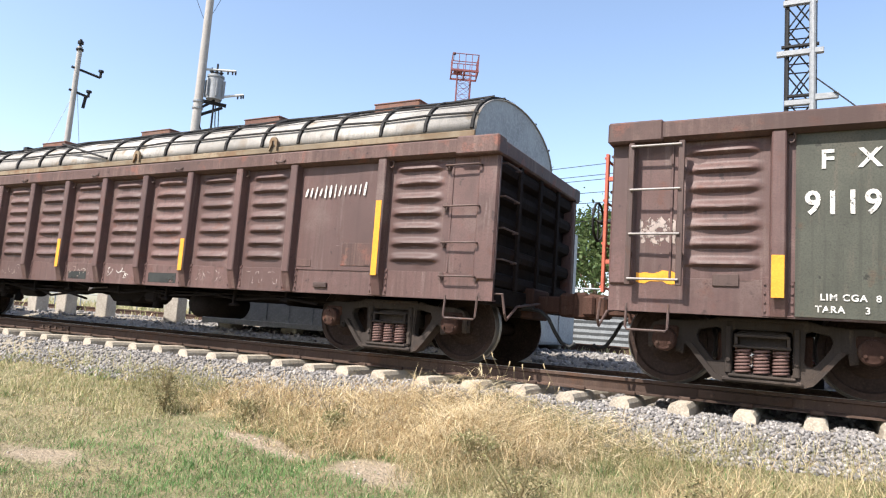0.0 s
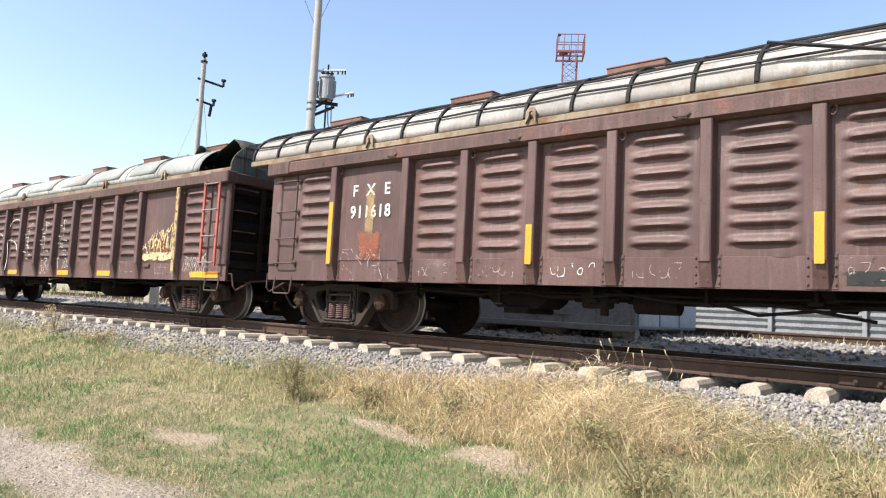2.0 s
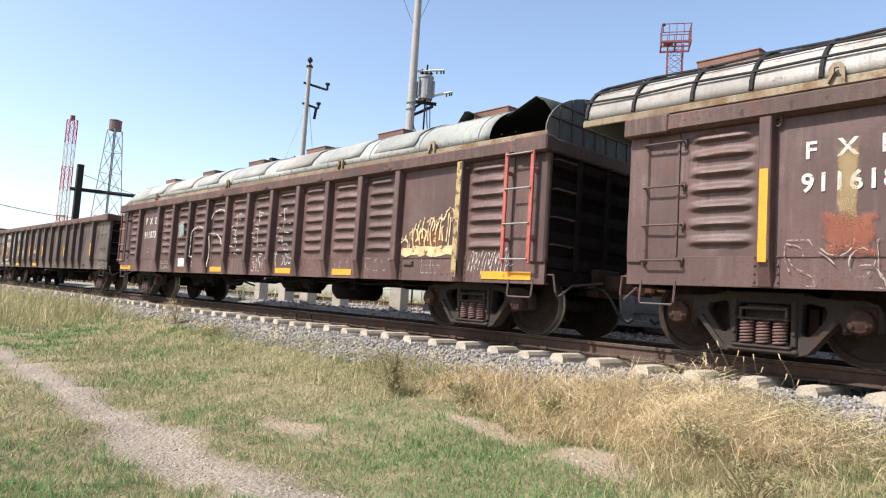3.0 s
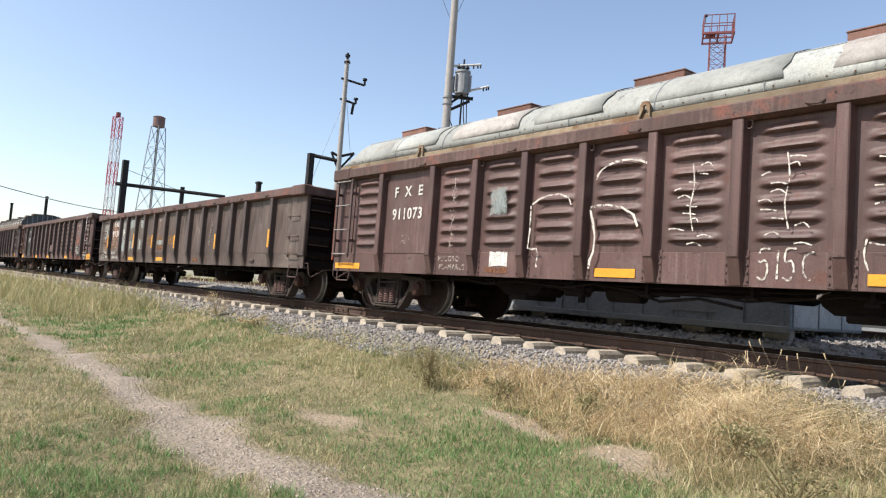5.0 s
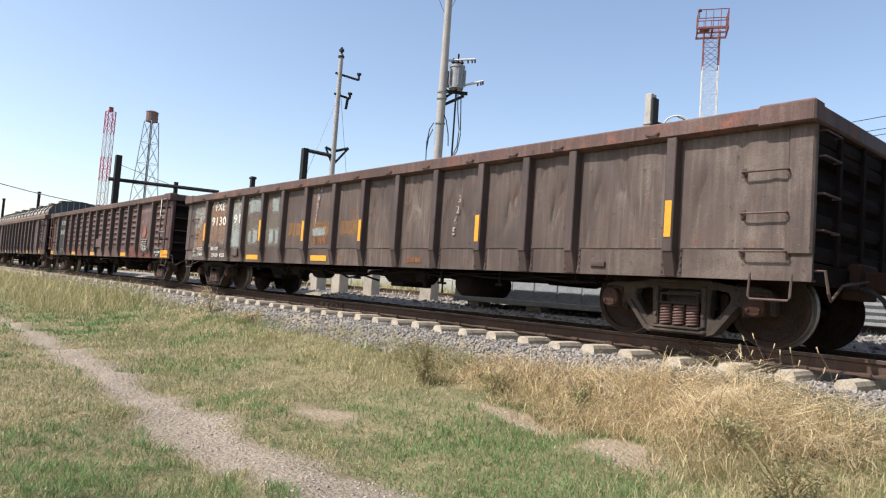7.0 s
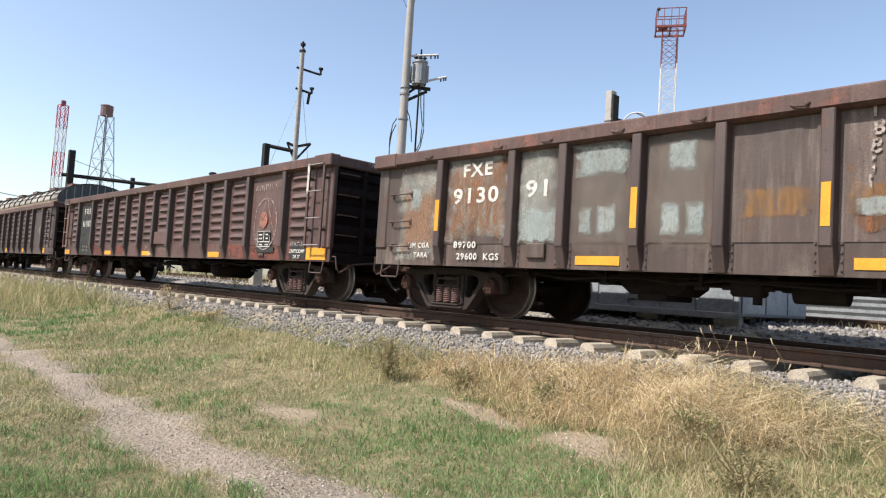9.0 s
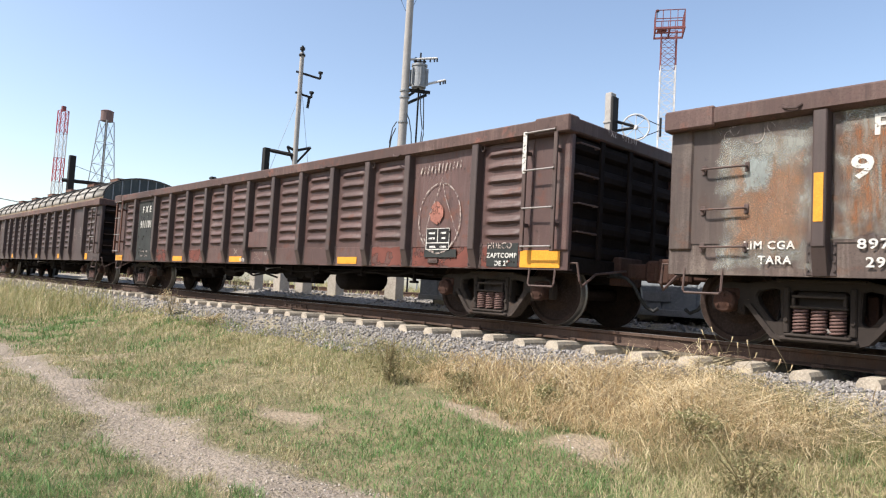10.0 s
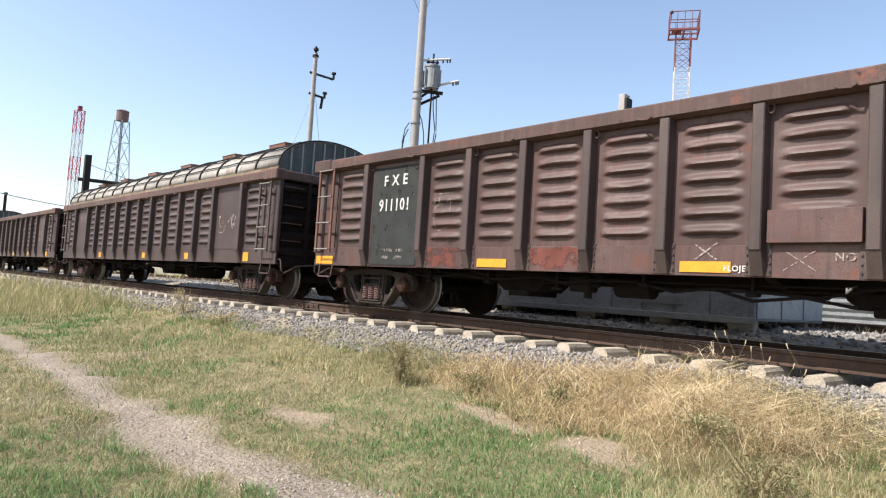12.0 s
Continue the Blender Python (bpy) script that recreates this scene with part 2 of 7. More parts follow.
LUSH = leafy("fresh_grass", [(0.088, 0.195, 0.058), (0.141, 0.261, 0.083), (0.200, 0.276, 0.112), (0.061, 0.133, 0.038), (0.234, 0.267, 0.133)])
MEADOW = leafy("half_dry_grass", [(0.273, 0.273, 0.118), (0.416, 0.364, 0.196), (0.195, 0.221, 0.086), (0.520, 0.416, 0.258), (0.247, 0.260, 0.109)])
LEAF = leafy("tree_leaves", [(0.05, 0.09, 0.03), (0.08, 0.12, 0.04), (0.10, 0.14, 0.05), (0.06, 0.08, 0.03)])
SHRUB = leafy("dusty_shrub_leaves", [(0.154, 0.154, 0.077), (0.220, 0.198, 0.099), (0.297, 0.231, 0.132), (0.121, 0.132, 0.055)])
ASHEN = leafy("ashen_olive_grass", [(0.30, 0.28, 0.14), (0.22, 0.225, 0.10), (0.42, 0.35, 0.20), (0.17, 0.18, 0.075), (0.36, 0.32, 0.19), (0.13, 0.135, 0.06)])
CHAFF = leafy("straw_chaff", [(0.48, 0.36, 0.215), (0.62, 0.48, 0.29), (0.36, 0.255, 0.15), (0.55, 0.44, 0.26)])
PEBBLE = leafy("path_pebble", [(0.414, 0.356, 0.299), (0.529, 0.460, 0.391), (0.345, 0.287, 0.241), (0.632, 0.575, 0.506)], 0.95)
STONE = leafy("ballast_stone", [(0.196, 0.186, 0.177), (0.312, 0.290, 0.275), (0.131, 0.125, 0.122), (0.450, 0.420, 0.392), (0.239, 0.220, 0.206)], 0.9)


# ---- mesh building ----
class Shape:
    """Collects vertices and faces of one mesh."""

    def __init__(self):
        self.v, self.f = [], []

    def add(self, verts, faces):
        o = len(self.v)
        self.v += [tuple(p) for p in verts]
        self.f += [tuple(i + o for i in q) for q in faces]
        return self

    def box(self, x0, x1, y0, y1, z0, z1, turn=None):
        c = [(x, y, z) for z in (z0, z1) for y in (y0, y1) for x in (x0, x1)]
        if turn:
            c = [turn @ Vector(p) for p in c]
        return self.add(c, [(0, 2, 3, 1), (4, 5, 7, 6), (0, 1, 5, 4), (2, 6, 7, 3), (0, 4, 6, 2), (1, 3, 7, 5)])

    def block(self, x0, x1, y0, y1, z0, z1, c=0.012):
        """A box with chamfered edges."""
        c = min(c, (x1 - x0) / 3, (y1 - y0) / 3, (z1 - z0) / 3)
        bm = bmesh.new()
        bmesh.ops.create_cube(bm, size=1.0)
        for w in bm.verts:
            w.co = ((x0 + x1) / 2 + w.co.x * (x1 - x0), (y0 + y1) / 2 + w.co.y * (y1 - y0), (z0 + z1) / 2 + w.co.z * (z1 - z0))
        bmesh.ops.bevel(bm, geom=bm.edges[:], offset=c, segments=1, affect="EDGES")
        bm.verts.index_update()
        self.add([w.co for w in bm.verts], [[w.index for w in q.verts] for q in bm.faces])
        bm.free()
        return self

    def rod(self, p, q, r, n=8, r2=None):
        p, q = Vector(p), Vector(q)
        d = (q - p).to_track_quat("Z", "Y")
        r2 = r if r2 is None else r2
        ring = [d @ Vector((math.cos(a), math.sin(a), 0)) for a in (i * math.tau / n for i in range(n))]
        vs = [p + w * r for w in ring] + [q + w * r2 for w in ring]
        fs = [(i, (i + 1) % n, n + (i + 1) % n, n + i) for i in range(n)]
        return self.add(vs, fs + [tuple(range(n))[::-1], tuple(range(n, 2 * n))])

    def tube(self, pts, r, n=6):
        pts = [Vector(p) for p in pts]
        vs, fs = [], []
        for i, p in enumerate(pts):
            d = (pts[min(i + 1, len(pts) - 1)] - pts[max(i - 1, 0)]).to_track_quat("Z", "Y")
            vs += [p + d @ Vector((math.cos(a) * r, math.sin(a) * r, 0)) for a in (k * math.tau / n for k in range(n))]
            if i:
                o = (i - 1) * n
                fs += [(o + k, o + (k + 1) % n, o + n + (k + 1) % n, o + n + k) for k in range(n)]
        return self.add(vs, fs + [tuple(range(n))[::-1], tuple(range(len(vs) - n, len(vs)))])

    def prism(self, outline, a0, a1, axis="x"):
        """Extrudes a closed outline of (u, w) along an axis: x takes u, w as y, z; y takes them as x, z."""
        n = len(outline)
        put = (lambda a, u, w: (a, u, w)) if axis == "x" else (lambda a, u, w: (u, a, w)) if axis == "y" else (lambda a, u, w: (u, w, a))
        vs = [put(a0, *p) for p in outline] + [put(a1, *p) for p in outline]
        fs = [(i, (i + 1) % n, n + (i + 1) % n, n + i) for i in range(n)]
        return self.add(vs, fs + [tuple(range(n))[::-1], tuple(range(n, 2 * n))])

    def lathe(self, profile, n=32, axis="y"):
        """Turns a profile of (along, radius) about an axis."""
        vs, fs = [], []
        for a, r in profile:
            for k in range(n):
                u, w = r * math.cos(k * math.tau / n), r * math.sin(k * math.tau / n)
                vs.append((u, a, w) if axis == "y" else (u, w, a))
        for i in range(len(profile) - 1):
            o = i * n
            fs += [(o + k, o + n + k, o + n + (k + 1) % n, o + (k + 1) % n) for k in range(n)]
        return self.add(vs, fs)

    def mesh(self, name, material, smooth=False, mats=()):
        me = bpy.data.meshes.new(name)
        me.from_pydata(self.v, [], self.f)
        bm = bmesh.new()
        bm.from_mesh(me)
        bmesh.ops.recalc_face_normals(bm, faces=bm.faces[:])
        bm.to_mesh(me)
        bm.free()
        me.materials.append(material)
        for extra in mats:
            me.materials.append(extra)
        if smooth:
            me.polygons.foreach_set("use_smooth", [True] * len(me.polygons))
            me.set_sharp_from_angle(angle=radians(smooth if smooth > 1 else 35))
        me.update()
        return me


def part(name, me, parent=None, m=None, label="", category="", group="", kind=""):
    ob = new(name, me)
    if parent:
        ob.parent = parent
    if m is not None:
        ob.matrix_basis = m
    return tagged(ob, label, category, group, kind)


def empty(name, m=None, **tags):
    ob = new(name)
    ob.empty_display_size = 0.3
    if m is not None:
        ob.matrix_basis = m
    return tagged(ob, **tags)


def cloud(name, verts, faces, material, parent=None, smooth=False, **tags):
    """One mesh from arrays: verts (n, 3), faces (m, k)."""
    verts, faces = np.asarray(verts, np.float32), np.asarray(faces, np.int32)
    me = bpy.data.meshes.new(name)
    k = faces.shape[1]
    me.vertices.add(len(verts))
    me.vertices.foreach_set("co", verts.ravel())
    me.loops.add(faces.size)
    me.loops.foreach_set("vertex_index", faces.ravel())
    me.polygons.add(len(faces))
    me.polygons.foreach_set("loop_start", np.arange(0, faces.size, k, dtype=np.int32))
    me.polygons.foreach_set("loop_total", np.full(len(faces), k, np.int32))
    me.update(calc_edges=True)
    me.validate()
    me.materials.append(material)
    if smooth:
        me.polygons.foreach_set("use_smooth", [True] * len(me.polygons))
    return part(name, me, parent, **tags)


# ---- ground ----
YC = 8.50                       # the track's centre line
rng = np.random.default_rng(7)


def ground_z(x, y):
    """Height of the ground: the trodden verge, the bank up to the ballast, the yard beyond."""
    x, y = np.asarray(x, float), np.asarray(y, float)
    z = np.interp(y, [-60, 0.5, 3.0, 4.5, 5.6, 6.4, 7.0, 7.8, 9.9, 10.6, 11.6, 13, 30, 4000],
                  [-1.1, -1.1, -1.08, -0.96, -0.78, -0.54, -0.300, -0.300, -0.28, -0.24, 0.02, 0.10, 0.10, 0.10])
    far = np.clip((-x - 14) / 26, 0, 1)
    z = z + np.where(y < 6.4, far * np.clip((6.4 - y) / 3, 0, 1) * 0.28, 0)
    near = np.clip((7.0 - y) / 1.0, 0, 1) * np.clip((60 - np.hypot(x, y)) / 30, 0, 1)
    return z + near * (0.045 * np.sin(x * 1.7 + y) * np.sin(y * 2.1 - x * 0.6) + 0.03 * np.sin(x * 4.1) * np.sin(y * 3.3 + 1))


def lattice_noise(x, y, seed):
    """Smooth random heights, -1 to 1, one for each unit square."""
    x, y = np.asarray(x, float), np.asarray(y, float)
    i, j = np.floor(x), np.floor(y)
    u, v = x - i, y - j
    u, v = u * u * (3 - 2 * u), v * v * (3 - 2 * v)

    def at(a, b):
        h = np.sin(a * 127.1 + b * 311.7 + seed * 74.7) * 43758.5453
        return (h - np.floor(h)) * 2 - 1
    return (at(i, j) * (1 - u) + at(i + 1, j) * u) * (1 - v) + (at(i, j + 1) * (1 - u) + at(i + 1, j + 1) * u) * v


def wave(x, y, f, s):
    """Uneven patches about 3 / f metres across."""
    k = f * 0.42
    return 1.25 * (lattice_noise(x * k, y * k, s) + 0.55 * lattice_noise(x * k * 2.1 + 5, y * k * 2.1, s + 1) + 0.3 * lattice_noise(x * k * 4.3, y * k * 4.3 + 9, s + 2)) / 1.4


def path_depth(x, y):
    """How far inside the trodden path, in metres."""
    mid = 2.62 + 0.10 * np.sin(x * 0.35) + np.clip(x + 5, 0, 9) * 0.16
    half = 0.37 * np.clip(1.0 - (-x - 6) / 30, 0.35, 1) * np.clip((2.2 - x) / 4, 0, 1)
    return half - np.abs(y - mid) + 0.09 * wave(x, y, 2.1, 5) + 0.10 * wave(x, y, 8.0, 2)


def patch_depth(x, y):
    """Above 0 on the bare patches in the turf."""
    d = np.full(np.shape(x), -1.0)
    for cx, cy, rx, ry in ((-6.2, 3.85, 0.62, 0.25), (-4.65, 5.2, 0.75, 0.17), (-3.35, 5.0, 0.42, 0.30), (-1.7, 3.3, 0.6, 0.3)):
        d = np.maximum(d, 1 - ((x - cx) / rx) ** 2 - ((y - cy) / ry) ** 2 + 0.45 * wave(x, y, 5.0, cx))
    return d


def path_at(x, y):
    """True on the trodden path and the bare patches."""
    return (path_depth(x, y) > 0) | (patch_depth(x, y) > 0)


def ground_material():
    m, nt, b = mat("verge_soil", 0.95, 0, 0.15)

    def mask(name):
        at = nt.nodes.new("ShaderNodeAttribute")
        at.attribute_name = name
        return at.outputs["Fac"]
    soil = mixed(nt, noisy(nt, 2.3, 0.35, 0.7, "Object", 8), (0.40, 0.315, 0.235), (0.30, 0.24, 0.17))
    thatch = mixed(nt, noisy(nt, 3.0, 0.4, 0.6, "Object", 8), (0.14, 0.135, 0.064), (0.26, 0.215, 0.12))
    thatch = mixed(nt, noisy(nt, 0.8, 0.60, 0.70, "Object", 7), thatch, (0.29, 0.235, 0.155))
    path = mixed(nt, noisy(nt, 14, 0.4, 0.7, "Object", 8), (0.31, 0.26, 0.215), (0.21, 0.175, 0.145))
    path = mixed(nt, noisy(nt, 1.6, 0.42, 0.66, "Object", 5), path, (0.36, 0.30, 0.245))
    path = mixed(nt, noisy(nt, 55, 0.6, 0.72, "Object", 2), path, (0.42, 0.38, 0.33))
    c = mixed(nt, mask("bare"), thatch, soil)
    c = mixed(nt, mask("trodden"), c, path)
    # crushed stone under and beyond the line
    gravel = mixed(nt, noisy(nt, 30, 0.35, 0.65, "Object", 4), (0.20, 0.19, 0.18), (0.31, 0.285, 0.26))
    gravel = mixed(nt, noisy(nt, 0.35, 0.5, 0.62, "Object", 6), gravel, (0.34, 0.28, 0.18))
    c = mixed(nt, mask("stony"), c, gravel)
    c = mixed(nt, noisy(nt, 38, 0.48, 0.66, "Object", 6), c, (0.19, 0.155, 0.10))
    c = mixed(nt, noisy(nt, 90, 0.60, 0.70, "Object", 2), c, (0.42, 0.36, 0.27))
    nt.links.new(c, b.inputs["Base Color"])
    bump(nt, b, noisy(nt, 22, 0.2, 0.8, "Object", 8), 1.0, 0.04)
    return m


xs = np.concatenate([-np.geomspace(45, 4000, 26)[::-1], np.arange(-44.5, -14, 0.25), np.arange(-14, 5, 0.07), np.arange(5, 14, 0.25), np.geomspace(14.5, 4000, 26)])
ys = np.concatenate([-np.geomspace(1.2, 4000, 26)[::-1], np.arange(-1, 1.4, 0.2), np.arange(1.4, 7.4, 0.07), np.arange(7.4, 16, 0.2), np.geomspace(16.2, 4000, 30)])
gx, gy = np.meshgrid(xs, ys)
nx, ny = len(xs), len(ys)
ii = (np.arange(ny - 1)[:, None] * nx + np.arange(nx - 1)).ravel()
verge = cloud("ground", np.c_[gx.ravel(), gy.ravel(), ground_z(gx, gy).ravel()], np.c_[ii, ii + 1, ii + nx + 1, ii + nx],
              ground_material(), smooth=True, label="grassy trackside verge with a trodden gravel path", category="ground", kind="structure")
fx, fy = gx.ravel(), gy.ravel()
for name, value in (("trodden", np.clip(path_depth(fx, fy) / 0.30 + 0.45, 0, 1)), ("bare", np.clip(patch_depth(fx, fy) / 1.2 + 0.35, 0, 0.9)),
                    ("stony", np.clip((fy - 6.45 + 0.2 * wave(fx, fy, 2.0, 8)) / 0.3, 0, 1))):
    verge.data.attributes.new(name, "FLOAT", "POINT").data.foreach_set("value", value.astype(np.float32))


# ---- the track ----
track = empty("railway_track", label="main line on concrete sleepers in grey ballast", category="railway track", kind="structure")
RAILP = [(-0.07, -0.17), (0.07, -0.17), (0.07, -0.158), (0.012, -0.135), (0.010, -0.045), (0.036, -0.035), (0.036, -0.004), (0.030, 0.0),
         (-0.030, 0.0), (-0.036, -0.004), (-0.036, -0.035), (-0.010, -0.045), (-0.012, -0.135), (-0.07, -0.158)]
for side in (-1, 1):
    y = YC + side * 0.7535
    part("rail", Shape().prism([(y + u, w) for u, w in RAILP], -160, 60).mesh("rail", RAIL), track, label="rust-brown steel rail")
    part("running_surface", Shape().box(-160, 60, y - 0.022, y + 0.026, 0.0, 0.002).mesh("running_surface", RAIL_TOP), track, label="bright worn rail head")
for x in (-0.62, -12.5, -24.4):
    part("fishplate", Shape().block(x - 0.45, x + 0.45, YC - 0.7535 - 0.045, YC - 0.7535 - 0.012, -0.14, -0.045, 0.01)
         .rod((x - 0.3, YC - 0.83, -0.09), (x - 0.3, YC - 0.79, -0.09), 0.02).rod((x - 0.1, YC - 0.83, -0.09), (x - 0.1, YC - 0.79, -0.09), 0.02)
         .rod((x + 0.1, YC - 0.83, -0.09), (x + 0.1, YC - 0.79, -0.09), 0.02).rod((x + 0.3, YC - 0.83, -0.09), (x + 0.3, YC - 0.79, -0.09), 0.02)
         .mesh("fishplate", RAIL), track)
tie_me = Shape().prism([(-0.125, -0.24), (0.125, -0.24), (0.10, -0.05), (0.075, -0.008), (0.05, 0.0), (-0.05, 0.0), (-0.075, -0.008), (-0.10, -0.05)], -1.28, 1.28, "y").mesh("sleeper", TIE)
clip_me = Shape().block(-0.06, 0.06, -0.10, -0.06, -0.01, 0.035, 0.01).block(-0.06, 0.06, 0.06, 0.10, -0.01, 0.035, 0.01).mesh("rail_clip", RAIL)
for k in range(-140, 30):
    x = -9.56 + 0.6 * k + (0.035 * math.sin(k * 5.3))
    s = part("sleeper", tie_me, track, pose(x, YC + 0.035 * math.sin(k * 3.1), -0.185 + 0.012 * math.sin(k * 1.9), 0, 0, 0.8 * math.sin(k * 7.7)))
    if -45 < k < 25:
        part("rail_clip", clip_me, track, pose(x, YC - 0.7535, -0.17))


# ---- railway cars ----
def train_s(t):
    """How far the train has rolled at t seconds."""
    return 5.05 * t + 0.0117 * t * t + float(np.interp(t, [0, 0.5, 1, 1.5, 2, 2.5, 3.5, 5.5, 6, 6.5, 7, 8, 11, 11.5, 12], [-0.05, 0.0, 0.04, 0.13, 0.12, 0.03, 0.02, 0.03, 0.08, 0.08, -0.05, 0.0, 0.0, -0.06, -0.02]))


WHEEL_R, BASE = 0.457, 1.84
MOVERS, WHEELSETS = [], []
store = {}


def kept(key, make):
    if key not in store:
        store[key] = make()
    return store[key]


def rib_panel(w, variant):
    """A pressed side sheet with seven horizontal ribs, a little dented."""
    r = random.Random(variant)
    z0, z1, nu, nw = 1.06, 2.56, 22, 96
    dents = [(r.uniform(-0.4, 0.4) * w, r.uniform(1.1, 2.4), r.uniform(0.06, 0.18), r.uniform(-0.016, 0.020)) for _ in range(7)]
    sag = [r.uniform(-0.012, 0.012) for _ in range(7)]
    vs, fs = [], []
    for j in range(nw + 1):
        for i in range(nu + 1):
            x, z = -w / 2 + w * i / nu, z0 + (z1 - z0) * j / nw
            d = 0
            for k in range(7):
                half = w * 0.36 * (1 + sag[k] * 3)
                u = abs(x) / half
                e = max(0.0, 1 - u ** 6) if u < 1 else 0.0
                q = (z - (1.235 + 0.19 * k + sag[k] * (1 - u))) / 0.044
                if -1.0 < q < 1.5:
                    f = (1 + q) ** 0.55 if q < -0.4 else max(0.0, 0.755 * math.cos((q + 0.4) / 1.9 * math.pi / 2) ** 1.3)
                    d = max(d, 0.074 * e * f)
            for a, b, s, h in dents:
                d += h * math.exp(-((x - a) ** 2 + (z - b) ** 2) / s ** 2)
            vs.append((x, -d, z))
    for j in range(nw):
        for i in range(nu):
            o = j * (nu + 1) + i
            fs.append((o, o + 1, o + nu + 2, o + nu + 1))
    return Shape().add(vs, fs)


def flat_panel(w, variant, z0=1.06, z1=2.56, battered=False):
    r = random.Random(variant)
    dents = [(r.uniform(-0.45, 0.45) * w, r.uniform(1.1, 2.4), r.uniform(0.1, 0.3), r.uniform(-0.007, 0.007)) for _ in range(9)]
    vs, fs, nu, nw = [], [], (30 if battered else 14), (34 if battered else 18)
    # long creases and bulges in a battered sheet: place, slant, reach, depth
    folds = [(r.uniform(-0.4, 0.4) * w, r.uniform(1.3, 2.2), r.uniform(-0.5, 0.5), r.uniform(0.03, 0.07), r.uniform(0.25, 0.5), r.uniform(-0.045, 0.016)) for _ in range(6 if battered else 0)]
    for j in range(nw + 1):
        for i in range(nu + 1):
            x, z = -w / 2 + w * i / nu, z0 + (z1 - z0) * j / nw
            d = sum(h * math.exp(-((x - a) ** 2 + (z - b) ** 2) / s ** 2) for a, b, s, h in dents)
            d += sum(h * math.exp(-((x - a - k * (z - b)) / s) ** 2 - ((z - b) / l) ** 2) for a, b, k, s, l, h in folds)
            vs.append((x, -d, z))
    for j in range(nw):
        for i in range(nu):
            o = j * (nu + 1) + i
            fs.append((o, o + 1, o + nu + 2, o + nu + 1))
    return Shape().add(vs, fs)


def wheel_mesh():
    s = Shape()
    for side in (-1, 1):
        prof = [(0.66, 0.10), (0.66, 0.17), (0.70, 0.24), (0.715, 0.34), (0.68, 0.39), (0.68, 0.482), (0.705, 0.482), (0.72, 0.459), (0.80, 0.454),
                (0.812, 0.444), (0.812, 0.425), (0.812, 0.385), (0.775, 0.370), (0.745, 0.25), (0.80, 0.165), (0.83, 0.155), (0.83, 0.09), (0.83, 0.0)]
        s.lathe([(side * a, r) for a, r in prof], 44)
    s.rod((0, -0.9, 0), (0, 0.9, 0), 0.085, 14)
    s.block(-0.03, 0.03, -0.835, -0.825, -0.12, 0.12, 0.004)
    me = s.mesh("wheelset", WHEEL, 40, (TREAD,))
    for q in me.polygons:
        if math.hypot(q.center.x, q.center.z) > 0.447 and abs(q.center.y) > 0.70:
            q.material_index = 1
    return me


